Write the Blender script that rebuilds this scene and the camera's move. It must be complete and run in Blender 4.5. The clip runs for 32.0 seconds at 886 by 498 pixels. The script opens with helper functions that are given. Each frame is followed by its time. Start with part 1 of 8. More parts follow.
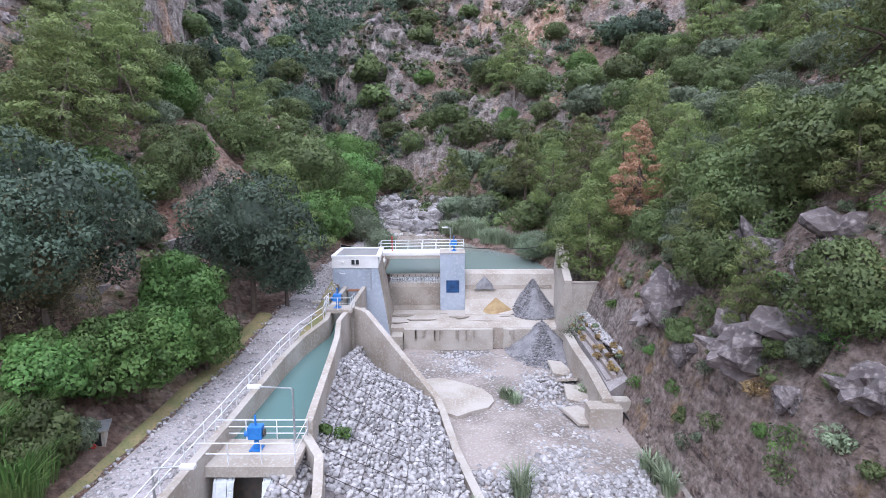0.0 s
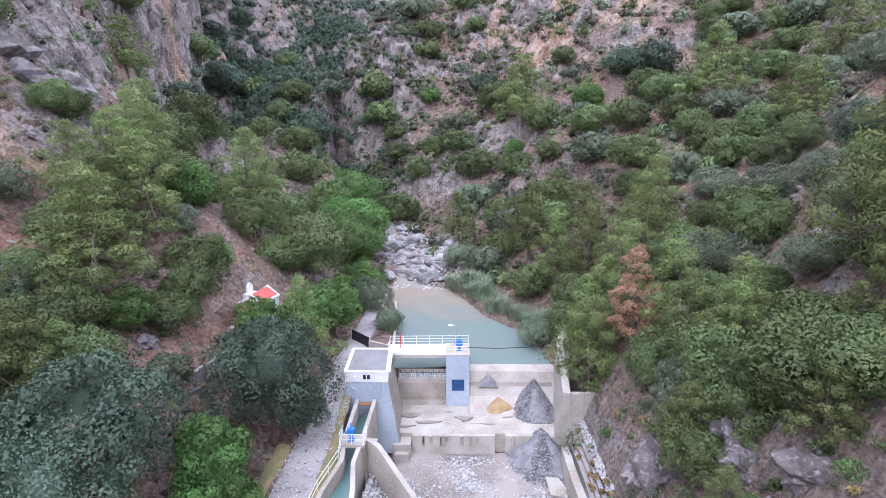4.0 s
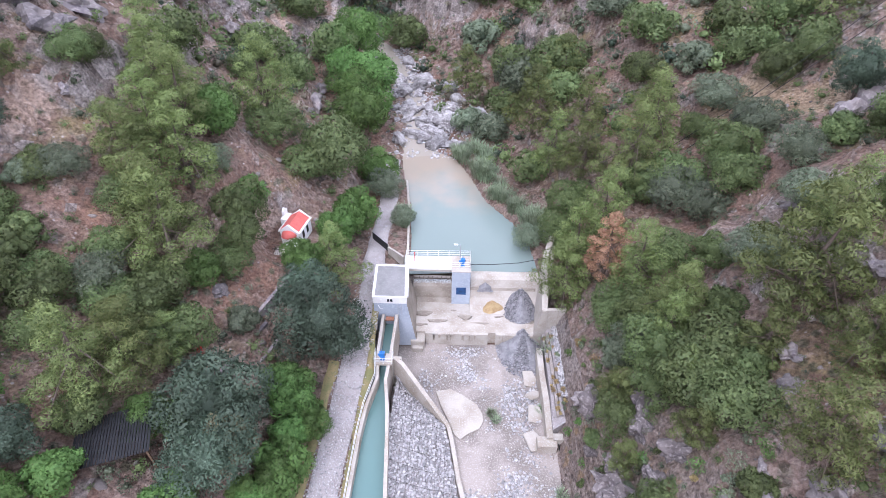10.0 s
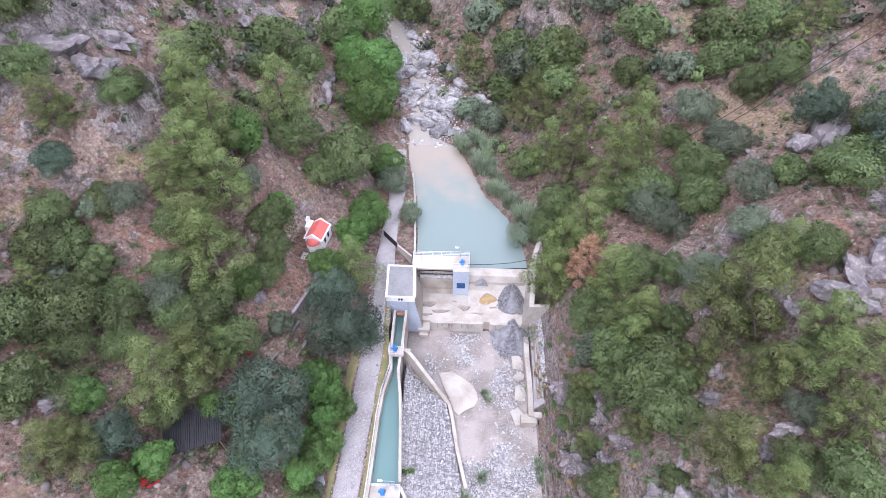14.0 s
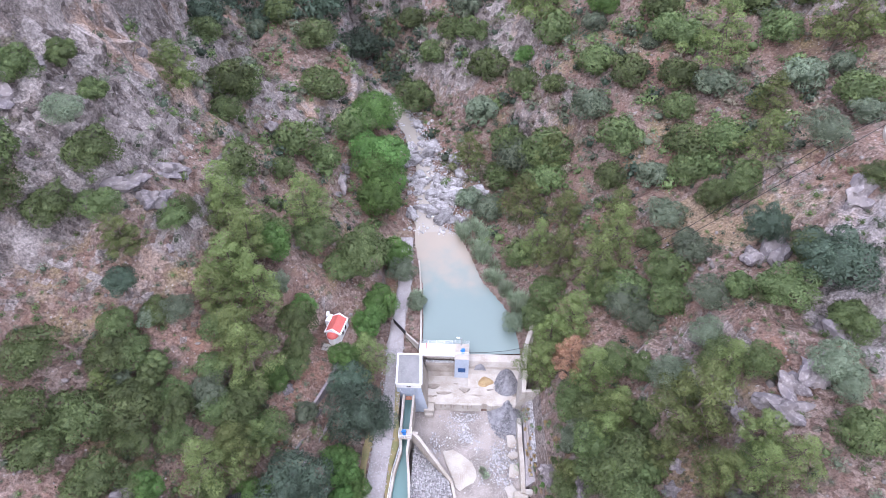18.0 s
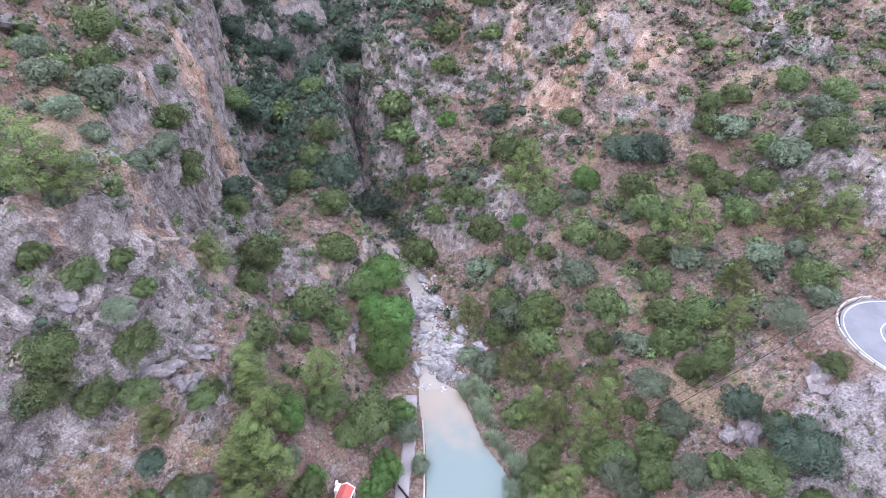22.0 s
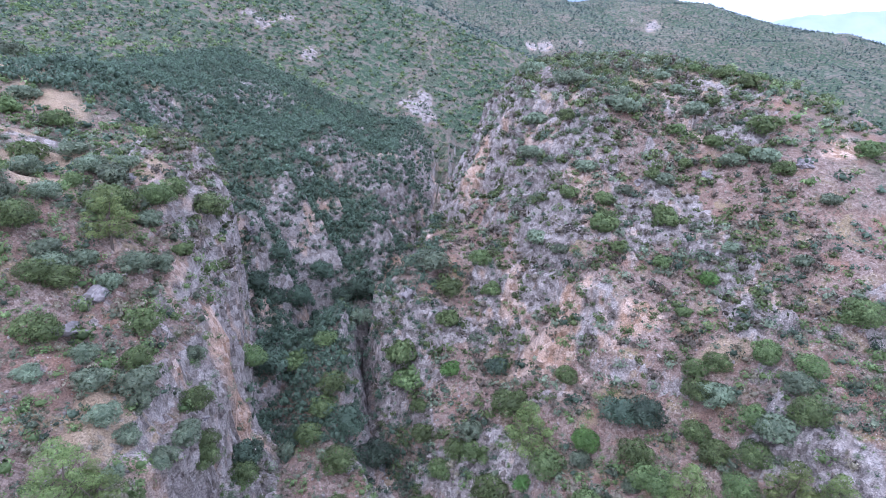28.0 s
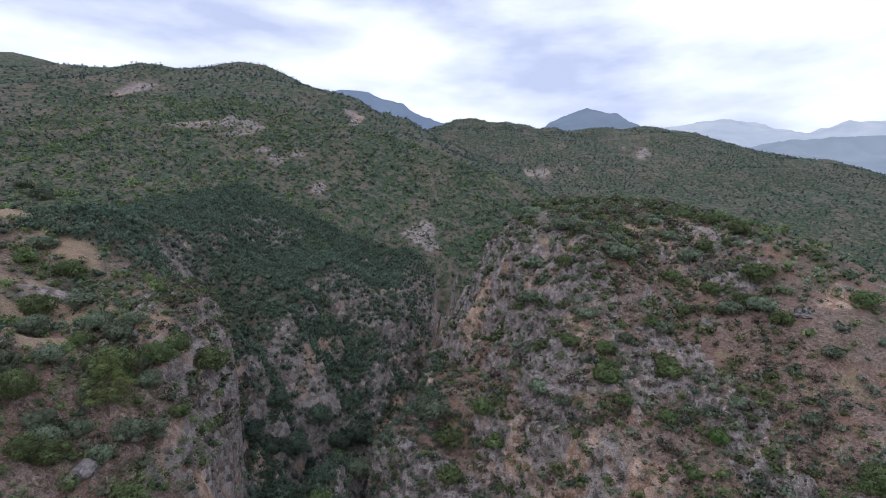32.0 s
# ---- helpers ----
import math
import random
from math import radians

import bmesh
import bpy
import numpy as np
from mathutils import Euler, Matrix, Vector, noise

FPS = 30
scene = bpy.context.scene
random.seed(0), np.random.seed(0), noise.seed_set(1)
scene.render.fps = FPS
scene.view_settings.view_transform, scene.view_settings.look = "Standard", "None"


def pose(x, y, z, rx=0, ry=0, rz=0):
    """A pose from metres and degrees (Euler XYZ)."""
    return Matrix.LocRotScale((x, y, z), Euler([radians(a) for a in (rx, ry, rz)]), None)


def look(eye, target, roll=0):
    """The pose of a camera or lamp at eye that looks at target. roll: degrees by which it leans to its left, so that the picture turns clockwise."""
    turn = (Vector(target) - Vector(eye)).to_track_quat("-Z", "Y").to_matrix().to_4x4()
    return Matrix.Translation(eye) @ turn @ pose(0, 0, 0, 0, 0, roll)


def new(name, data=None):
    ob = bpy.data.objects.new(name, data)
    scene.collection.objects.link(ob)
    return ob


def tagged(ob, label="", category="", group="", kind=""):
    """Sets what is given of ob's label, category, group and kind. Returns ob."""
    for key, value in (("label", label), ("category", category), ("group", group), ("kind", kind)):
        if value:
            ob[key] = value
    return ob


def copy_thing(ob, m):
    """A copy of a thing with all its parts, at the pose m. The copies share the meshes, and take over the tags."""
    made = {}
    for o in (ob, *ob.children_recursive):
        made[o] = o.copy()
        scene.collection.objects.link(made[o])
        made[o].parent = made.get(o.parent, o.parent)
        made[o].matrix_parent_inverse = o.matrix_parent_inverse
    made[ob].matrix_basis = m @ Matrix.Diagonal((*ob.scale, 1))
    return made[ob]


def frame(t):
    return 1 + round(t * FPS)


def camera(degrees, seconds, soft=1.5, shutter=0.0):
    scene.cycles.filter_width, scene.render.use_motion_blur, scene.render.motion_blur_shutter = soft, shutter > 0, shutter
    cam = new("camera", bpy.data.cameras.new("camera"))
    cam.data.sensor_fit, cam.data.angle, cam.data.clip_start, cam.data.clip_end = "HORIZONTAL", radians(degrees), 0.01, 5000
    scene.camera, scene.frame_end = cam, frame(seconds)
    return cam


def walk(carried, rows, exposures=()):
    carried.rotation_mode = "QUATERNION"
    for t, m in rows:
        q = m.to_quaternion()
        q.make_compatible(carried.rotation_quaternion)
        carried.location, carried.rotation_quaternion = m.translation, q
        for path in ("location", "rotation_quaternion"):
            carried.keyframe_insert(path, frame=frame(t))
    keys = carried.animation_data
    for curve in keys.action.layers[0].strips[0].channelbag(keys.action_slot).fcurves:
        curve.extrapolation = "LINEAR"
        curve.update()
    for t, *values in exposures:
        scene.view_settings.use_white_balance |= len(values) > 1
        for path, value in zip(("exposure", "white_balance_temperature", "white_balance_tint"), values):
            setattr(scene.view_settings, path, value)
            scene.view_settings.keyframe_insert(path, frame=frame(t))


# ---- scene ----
cam = camera(78.8, 32.0, 0.6)
METRES, EYE, TILT, LEAN, TURN = 130.0, 11.7, -73.5, 4.2, 0.0
ROWS = [
    (0.0, 0.0, 0.0, 0.0, -3.53, 64.97, -1.65),
    (0.5, -0.0002, -0.0024, 0.0006, -3.51, 64.93, -1.71),
    (1.0, -0.0012, -0.0135, 0.0038, -3.49, 64.91, -1.77),
    (1.5, -0.0026, -0.0285, 0.0073, -3.47, 64.85, -1.85),
    (2.0, -0.0038, -0.046, 0.0113, -3.48, 64.83, -1.93),
    (2.5, -0.0047, -0.0624, 0.0151, -3.46, 64.77, -2.0),
    (3.0, -0.0059, -0.0799, 0.02, -3.44, 64.44, -2.08),
    (3.5, -0.0073, -0.096, 0.0251, -3.45, 63.47, -2.17),
    (5.5, -0.013, -0.1574, 0.0481, -3.53, 53.97, -2.46),
    (6.0, -0.0146, -0.1741, 0.0534, -3.54, 50.66, -2.52),
    (6.5, -0.0162, -0.1895, 0.0586, -3.56, 47.86, -2.58),
    (7.0, -0.0175, -0.2061, 0.064, -3.56, 45.54, -2.65),
    (7.5, -0.019, -0.2211, 0.0686, -3.58, 43.86, -2.72),
    (8.0, -0.0209, -0.2374, 0.0736, -3.6, 41.9, -2.78),
    (8.5, -0.0221, -0.2527, 0.0782, -3.59, 39.97, -2.85),
    (9.0, -0.0236, -0.269, 0.0834, -3.62, 37.99, -2.94),
    (9.5, -0.0251, -0.2842, 0.0877, -3.65, 36.22, -2.97),
    (10.0, -0.0269, -0.3008, 0.0925, -3.65, 34.43, -3.03),
    (10.5, -0.0285, -0.3162, 0.097, -3.73, 32.76, -3.14),
    (11.0, -0.03, -0.3329, 0.102, -3.68, 30.84, -3.19),
    (11.5, -0.0312, -0.3483, 0.1065, -3.66, 29.3, -3.24),
    (12.0, -0.0331, -0.3645, 0.112, -3.68, 27.96, -3.29),
    (12.5, -0.0342, -0.3798, 0.1167, -3.64, 26.93, -3.28),
    (13.0, -0.0352, -0.3965, 0.122, -3.61, 26.23, -3.3),
    (13.5, -0.0366, -0.4118, 0.1268, -3.6, 25.81, -3.31),
    (14.0, -0.038, -0.4284, 0.132, -3.57, 25.76, -3.32),
    (14.5, -0.039, -0.4436, 0.1363, -3.53, 25.75, -3.34),
    (16.5, -0.0435, -0.5084, 0.1547, -3.37, 25.94, -3.42),
    (17.0, -0.0454, -0.5253, 0.1602, -3.37, 26.5, -3.42),
    (17.5, -0.0471, -0.5408, 0.1648, -3.34, 27.39, -3.42),
    (18.0, -0.0491, -0.5577, 0.17, -3.35, 28.58, -3.43),
    (18.5, -0.0508, -0.5735, 0.1748, -3.37, 29.91, -3.45),
    (19.0, -0.0526, -0.5905, 0.1801, -3.39, 31.49, -3.45),
    (19.5, -0.0544, -0.6064, 0.1843, -3.38, 32.88, -3.46),
    (20.0, -0.0549, -0.6229, 0.1896, -3.3, 34.15, -3.52),
    (20.5, -0.0582, -0.6387, 0.1941, -3.38, 35.47, -3.46),
    (21.0, -0.0592, -0.6548, 0.1994, -3.36, 36.68, -3.5),
    (21.5, -0.06, -0.6703, 0.2037, -3.34, 37.97, -3.55),
    (22.0, -0.0622, -0.687, 0.2094, -3.35, 39.66, -3.55),
    (22.5, -0.0629, -0.7021, 0.213, -3.34, 41.22, -3.59),
    (23.0, -0.0658, -0.719, 0.2187, -3.38, 42.51, -3.58),
    (23.5, -0.0661, -0.7338, 0.2228, -3.33, 44.09, -3.64),
    (24.0, -0.0673, -0.7507, 0.2273, -3.31, 45.81, -3.66),
    (24.5, -0.0676, -0.7654, 0.2317, -3.27, 47.34, -3.7),
    (25.0, -0.0696, -0.7805, 0.2365, -3.27, 48.94, -3.71),
    (25.5, -0.0715, -0.7955, 0.2404, -3.29, 50.39, -3.73),
    (27.5, -0.0772, -0.8591, 0.258, -3.2, 57.03, -3.79),
    (28.0, -0.0784, -0.8755, 0.2629, -3.15, 58.8, -3.81),
    (28.5, -0.0789, -0.8905, 0.2678, -3.15, 60.44, -3.85),
    (29.0, -0.0787, -0.9069, 0.2731, -3.1, 62.23, -3.9),
    (29.5, -0.0793, -0.9218, 0.2784, -3.06, 63.96, -3.95),
    (30.0, -0.0798, -0.9381, 0.2835, -3.04, 65.89, -3.99),
    (30.5, -0.08, -0.9532, 0.2881, -3.01, 67.63, -4.04),
    (31.0, -0.0802, -0.967, 0.2925, -3.0, 69.4, -4.08),
    (31.5, -0.0803, -0.976, 0.295, -3.0, 70.42, -4.1),
    (32.0, -0.0803, -0.9775, 0.2955, -3.0, 70.55, -4.1),
]
EXPOSURES = [(0.0, 0.45, 5700, 16), (3.0, 0.6, 5600, 19), (6.0, 0.64, 5700, 19), (13.0, 0.7, 5800, 20), (20.0, 0.72, 5700, 21), (25.0, 0.71, 5450, 20), (28.0, 0.58, 5150, 19), (29.0, 0.40, 5150, 18), (30.0, 0.16, 5200, 16), (31.0, -0.24, 5350, 15), (31.5, -0.72, 5800, 13), (32.0, -0.86, 5850, 13)]
walk(cam, [(t, pose(0, 0, EYE, TILT, LEAN, TURN) @ pose(METRES * x, METRES * y, METRES * z, 90 + pitch, roll, yaw)) for t, x, y, z, yaw, pitch, roll in ROWS], EXPOSURES)

# ---------------------------------------------------------------- world, sun
SUN_ELEV, SUN_AZ = 55.0, 200.0
world = bpy.data.worlds.new("overcast_sky")
scene.world = world
world.use_nodes = True
wn, wl = world.node_tree.nodes, world.node_tree.links
wbg = wn["Background"]
sky = wn.new("ShaderNodeTexSky")
sky.sky_type, sky.sun_disc = "NISHITA", False
sky.sun_elevation, sky.sun_rotation = radians(SUN_ELEV), radians(SUN_AZ)
sky.air_density, sky.dust_density = 1.0, 3.0
wcoord = wn.new("ShaderNodeTexCoord")
wmap = wn.new("ShaderNodeMapping")
wmap.inputs["Scale"].default_value = (2.2, 2.2, 7.0)
wnoise = wn.new("ShaderNodeTexNoise")
wnoise.inputs["Scale"].default_value, wnoise.inputs["Detail"].default_value = 1.4, 5.0
wramp = wn.new("ShaderNodeValToRGB")
wramp.color_ramp.elements[0].position, wramp.color_ramp.elements[0].color = 0.36, (6.0, 6.4, 7.9, 1)
wramp.color_ramp.elements[1].position, wramp.color_ramp.elements[1].color = 0.60, (11.0, 11.2, 11.6, 1)
wmix = wn.new("ShaderNodeMix")
wmix.data_type = "RGBA"
wmix.inputs["Factor"].default_value = 0.9
wl.new(wcoord.outputs["Generated"], wmap.inputs["Vector"])
wl.new(wmap.outputs["Vector"], wnoise.inputs["Vector"])
wl.new(wnoise.outputs["Fac"], wramp.inputs["Fac"])
wl.new(sky.outputs["Color"], wmix.inputs["A"])
wl.new(wramp.outputs["Color"], wmix.inputs["B"])
wl.new(wmix.outputs["Result"], wbg.inputs["Color"])
wbg.inputs["Strength"].default_value = 0.20

sun_data = bpy.data.lights.new("sun", "SUN")
sun_data.energy, sun_data.angle, sun_data.color = 0.95, radians(25), (1.0, 0.97, 0.93)
sun_lamp = new("sun", sun_data)
sun_lamp.matrix_world = look((0, 0, 0), (math.sin(radians(SUN_AZ)) * -math.cos(radians(SUN_ELEV)), math.cos(radians(SUN_AZ)) * -math.cos(radians(SUN_ELEV)), -math.sin(radians(SUN_ELEV))))


# ---------------------------------------------------------------- materials
def material(name, base, rough=0.9, metal=0.0, bump=0.0, scale=1.0, second=None, third=None, grain=12.0, coords="Object", spec=0.3, vary=0.0, leaf=0.0):
    """A surface with broad patches (base to second), fine grain (towards third) and relief."""
    m = bpy.data.materials.new(name)
    m.use_nodes = True
    n, k = m.node_tree.nodes, m.node_tree.links
    bsdf = n["Principled BSDF"]
    bsdf.inputs["Roughness"].default_value, bsdf.inputs["Metallic"].default_value = rough, metal
    bsdf.inputs["Specular IOR Level"].default_value = spec
    co = n.new("ShaderNodeTexCoord")
    second = second or tuple(c * 0.75 for c in base)
    third = third or tuple(min(1, c * 1.25) for c in base)

    def noise_tex(size, detail=6.0):
        t = n.new("ShaderNodeTexNoise")
        t.inputs["Scale"].default_value, t.inputs["Detail"].default_value = size, detail
        k.new(co.outputs[coords], t.inputs["Vector"])
        return t

    def mix(fac, a, b):
        x = n.new("ShaderNodeMix")
        x.data_type = "RGBA"
        for key, v in (("A", a), ("B", b)):
            if isinstance(v, tuple):
                x.inputs[key].default_value = (*v, 1)
            else:
                k.new(v, x.inputs[key])
        k.new(fac, x.inputs["Factor"])
        return x.outputs["Result"]

    def ramp(src, lo, hi):
        r = n.new("ShaderNodeMapRange")
        r.inputs["From Min"].default_value, r.inputs["From Max"].default_value = lo, hi
        k.new(src, r.inputs["Value"])
        return r.outputs["Result"]

    big, fine = noise_tex(scale), noise_tex(scale * grain)
    col = mix(ramp(big.outputs["Fac"], 0.38, 0.62), base, second)
    col = mix(ramp(fine.outputs["Fac"], 0.5, 0.75), col, third)
    if vary:
        rnd = n.new("ShaderNodeNewGeometry").outputs["Random Per Island"] if leaf else n.new("ShaderNodeObjectInfo").outputs["Random"]
        hsv = n.new("ShaderNodeHueSaturation")
        value = n.new("ShaderNodeMapRange")
        value.inputs["To Min"].default_value, value.inputs["To Max"].default_value = 1 - vary, 1 + vary
        k.new(rnd, value.inputs["Value"])
        k.new(value.outputs["Result"], hsv.inputs["Value"])
        k.new(col, hsv.inputs["Color"])
        col = hsv.outputs["Color"]
    k.new(col, bsdf.inputs["Base Color"])
    if bump:
        b = n.new("ShaderNodeBump")
        b.inputs["Strength"].default_value, b.inputs["Distance"].default_value = min(bump, 1.0), 0.3 / scale / grain * max(bump, 1)
        k.new(fine.outputs["Fac"], b.inputs["Height"])
        k.new(b.outputs["Normal"], bsdf.inputs["Normal"])
    if leaf:
        trans = n.new("ShaderNodeBsdfTranslucent")
        k.new(col, trans.inputs["Color"])
        both = n.new("ShaderNodeMixShader")
        both.inputs["Fac"].default_value = leaf
        k.new(bsdf.outputs["BSDF"], both.inputs[1])
        k.new(trans.outputs["BSDF"], both.inputs[2])
        k.new(both.outputs["Shader"], n["Material Output"].inputs["Surface"])
    return m


def ground_material():
    """Red-brown earth with dry grass and pale stones; grey limestone with ochre streaks where it is steep."""
    m = bpy.data.materials.new("hillside_earth_and_limestone")
    m.use_nodes = True
    n, k = m.node_tree.nodes, m.node_tree.links
    bsdf = n["Principled BSDF"]
    bsdf.inputs["Roughness"].default_value, bsdf.inputs["Specular IOR Level"].default_value = 0.95, 0.15
    co = n.new("ShaderNodeTexCoord")

    def tex(size, detail=5.0, stretch=None, kind="ShaderNodeTexNoise"):
        t = n.new(kind)
        t.inputs["Scale"].default_value = size
        if kind == "ShaderNodeTexNoise":
            t.inputs["Detail"].default_value, t.inputs["Roughness"].default_value = detail, 0.66
        src = co.outputs["Object"]
        if stretch:
            mp = n.new("ShaderNodeMapping")
            mp.inputs["Scale"].default_value = stretch
            k.new(src, mp.inputs["Vector"])
            src = mp.outputs["Vector"]
        k.new(src, t.inputs["Vector"])
        return t

    def rng(src, lo, hi, smooth=True):
        r = n.new("ShaderNodeMapRange")
        r.interpolation_type = "SMOOTHSTEP" if smooth else "LINEAR"
        r.inputs["From Min"].default_value, r.inputs["From Max"].default_value = lo, hi
        k.new(src, r.inputs["Value"])
        return r.outputs["Result"]

    def mix(fac, a, b):
        x = n.new("ShaderNodeMix")
        x.data_type = "RGBA"
        for key, v in (("A", a), ("B", b)):
            if isinstance(v, tuple):
                x.inputs[key].default_value = (*v, 1)
            else:
                k.new(v, x.inputs[key])
        if isinstance(fac, float):
            x.inputs["Factor"].default_value = fac
        else:
            k.new(fac, x.inputs["Factor"])
        return x.outputs["Result"]

    def op(kind, a, b):
        x = n.new("ShaderNodeMath")
        x.operation, x.use_clamp = kind, True
        for i, v in enumerate((a, b)):
            if isinstance(v, float):
                x.inputs[i].default_value = v
            else:
                k.new(v, x.inputs[i])
        return x.outputs[0]

    broad, mid, fine = tex(0.03), tex(0.22), tex(1.6, 8.0)
    soil = mix(rng(mid.outputs["Fac"], 0.35, 0.65), EARTH_A, EARTH_B)
    soil = mix(rng(tex(0.05).outputs["Fac"], 0.5, 0.62), soil, EARTH_C)
    soil = mix(op("MULTIPLY", rng(tex(0.11, 6.0).outputs["Fac"], 0.52, 0.66), 0.8), soil, DRY_GRASS)
    tufts = tex(0.6, kind="ShaderNodeTexVoronoi")
    tuft = op("MULTIPLY", op("SUBTRACT", 1.0, rng(tufts.outputs["Distance"], 0.22, 0.40)), rng(tex(0.2, 8.0).outputs["Fac"], 0.40, 0.52))
    soil = mix(op("MULTIPLY", tuft, 0.85), soil, SCRUB)
    stones = tex(1.3, kind="ShaderNodeTexVoronoi")
    pebbles = op("MULTIPLY", op("SUBTRACT", 1.0, rng(stones.outputs["Distance"], 0.12, 0.26)), rng(mid.outputs["Fac"], 0.46, 0.60))
    soil = mix(op("MULTIPLY", pebbles, 0.85), soil, STONE_PALE)
    soil = mix(rng(fine.outputs["Fac"], 0.52, 0.74), soil, EARTH_D)

    def chips(size, stretch=None):
        """A random value for each stone chip."""
        sep_chip = n.new("ShaderNodeSeparateColor")
        k.new(tex(size, kind="ShaderNodeTexVoronoi", stretch=stretch).outputs["Color"], sep_chip.inputs[0])
        return sep_chip.outputs[0]

    scree = mix(chips(1.25), EARTH_DARK, SCREE_PALE)
    soil = mix(op("MULTIPLY", rng(tex(0.09, 8.0).outputs["Fac"], 0.36, 0.56), 0.5), soil, scree)
    rock = mix(rng(tex(0.3, 8.0, (1, 1, 0.75)).outputs["Fac"], 0.38, 0.62), ROCK_A, ROCK_B)
    rock = mix(op("MULTIPLY", rng(tex(0.4, 9.0, (1, 1, 0.8)).outputs["Fac"], 0.50, 0.62), 0.85), rock, ROCK_DARK)
    split = op("SUBTRACT", tex(0.16, 9.0).outputs["Fac"], 0.5)
    split_other = op("SUBTRACT", 0.5, tex(0.16, 9.0).outputs["Fac"])
    rock = mix(op("MULTIPLY", op("SUBTRACT", 1.0, rng(op("ADD", split, split_other), 0.0, 0.022)), 0.8), rock, ROCK_DARK)
    rock = mix(op("MULTIPLY", rng(tex(0.05, 4.0, (1, 1, 0.5)).outputs["Fac"], 0.53, 0.62), 0.75), rock, ROCK_OCHRE)
    stained = n.new("ShaderNodeAttribute")
    stained.attribute_name = "ochre_face"
    rock = mix(op("MULTIPLY", stained.outputs["Fac"], rng(tex(0.12, 8.0, (1, 1, 0.5)).outputs["Fac"], 0.28, 0.48)), rock, ROCK_OCHRE)
    rock = mix(0.38, rock, mix(chips(0.5), ROCK_DARK, ROCK_PALE))
    rock = mix(rng(fine.outputs["Fac"], 0.55, 0.8), rock, ROCK_PALE)
    geo = n.new("ShaderNodeNewGeometry")
    sep = n.new("ShaderNodeSeparateXYZ")
    k.new(geo.outputs["True Normal"], sep.inputs[0])
    att = n.new("ShaderNodeAttribute")
    att.attribute_name = "rocky"
    steep = op("SUBTRACT", 1.0, rng(sep.outputs["Z"], 0.34, 0.56))
    ragged = op("ADD", att.outputs["Fac"], op("MULTIPLY", op("SUBTRACT", tex(0.4, 8.0).outputs["Fac"], 0.5), 1.0))
    amount = op("MAXIMUM", op("MAXIMUM", steep, stained.outputs["Fac"]), rng(ragged, 0.30, 0.55))
    bank = n.new("ShaderNodeAttribute")
    bank.attribute_name = "earth_bank"
    strata = mix(rng(tex(0.9, 9.0, (0.9, 0.7, 2.0)).outputs["Fac"], 0.40, 0.60), BANK_A, BANK_B)
    strata = mix(op("MULTIPLY", rng(tex(1.2, 9.0, (0.8, 0.7, 2.2)).outputs["Fac"], 0.56, 0.62), 0.8), strata, BANK_DARK)
    strata = mix(op("MULTIPLY", rng(tex(0.4, 6.0).outputs["Fac"], 0.55, 0.65), 0.7), strata, BANK_STRAW)
    dry = n.new("ShaderNodeAttribute")
    dry.attribute_name = "dry_field"
    soil = mix(op("MULTIPLY", dry.outputs["Fac"], 0.55), soil, FIELD)
    wood = n.new("ShaderNodeAttribute")
    wood.attribute_name = "wooded"
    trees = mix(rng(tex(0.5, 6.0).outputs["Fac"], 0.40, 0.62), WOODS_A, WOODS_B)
    bushes = tex(0.17, kind="ShaderNodeTexVoronoi")
    thick = op("ADD", rng(tex(0.02, 5.0).outputs["Fac"], 0.30, 0.60), 0.35)
    woody = op("MULTIPLY", wood.outputs["Fac"], op("SUBTRACT", 1.0, dry.outputs["Fac"]))
    soil = mix(op("MULTIPLY", woody, 0.72), soil, UNDERGROWTH)
    spots = op("SUBTRACT", 1.0, rng(op("SUBTRACT", bushes.outputs["Distance"], op("MULTIPLY", thick, 0.55)), 0.0, 0.16))
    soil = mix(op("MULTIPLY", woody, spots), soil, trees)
    loose = n.new("ShaderNodeAttribute")
    loose.attribute_name = "gravel_slope"
    soil = mix(op("MULTIPLY", loose.outputs["Fac"], 0.9), soil, mix(chips(3.0), GRIT, STONE_PALE))
    col = mix(bank.outputs["Fac"], mix(amount, soil, rock), strata)
    grit = n.new("ShaderNodeHueSaturation")
    value = n.new("ShaderNodeMapRange")
    value.inputs["From Min"].default_value, value.inputs["From Max"].default_value = 0.3, 0.7
    value.inputs["To Min"].default_value, value.inputs["To Max"].default_value = 0.42, 1.62
    k.new(tex(2.6, 10.0).outputs["Fac"], value.inputs["Value"])
    k.new(value.outputs["Result"], grit.inputs["Value"])
    k.new(col, grit.inputs["Color"])
    k.new(grit.outputs["Color"], bsdf.inputs["Base Color"])
    h = op("ADD", op("MULTIPLY", fine.outputs["Fac"], 0.5), op("MULTIPLY", tex(0.5, 8.0).outputs["Fac"], 0.9))
    b = n.new("ShaderNodeBump")
    b.inputs["Strength"].default_value, b.inputs["Distance"].default_value = 1.0, 1.1
    k.new(h, b.inputs["Height"])
    k.new(b.outputs["Normal"], bsdf.inputs["Normal"])
    return m


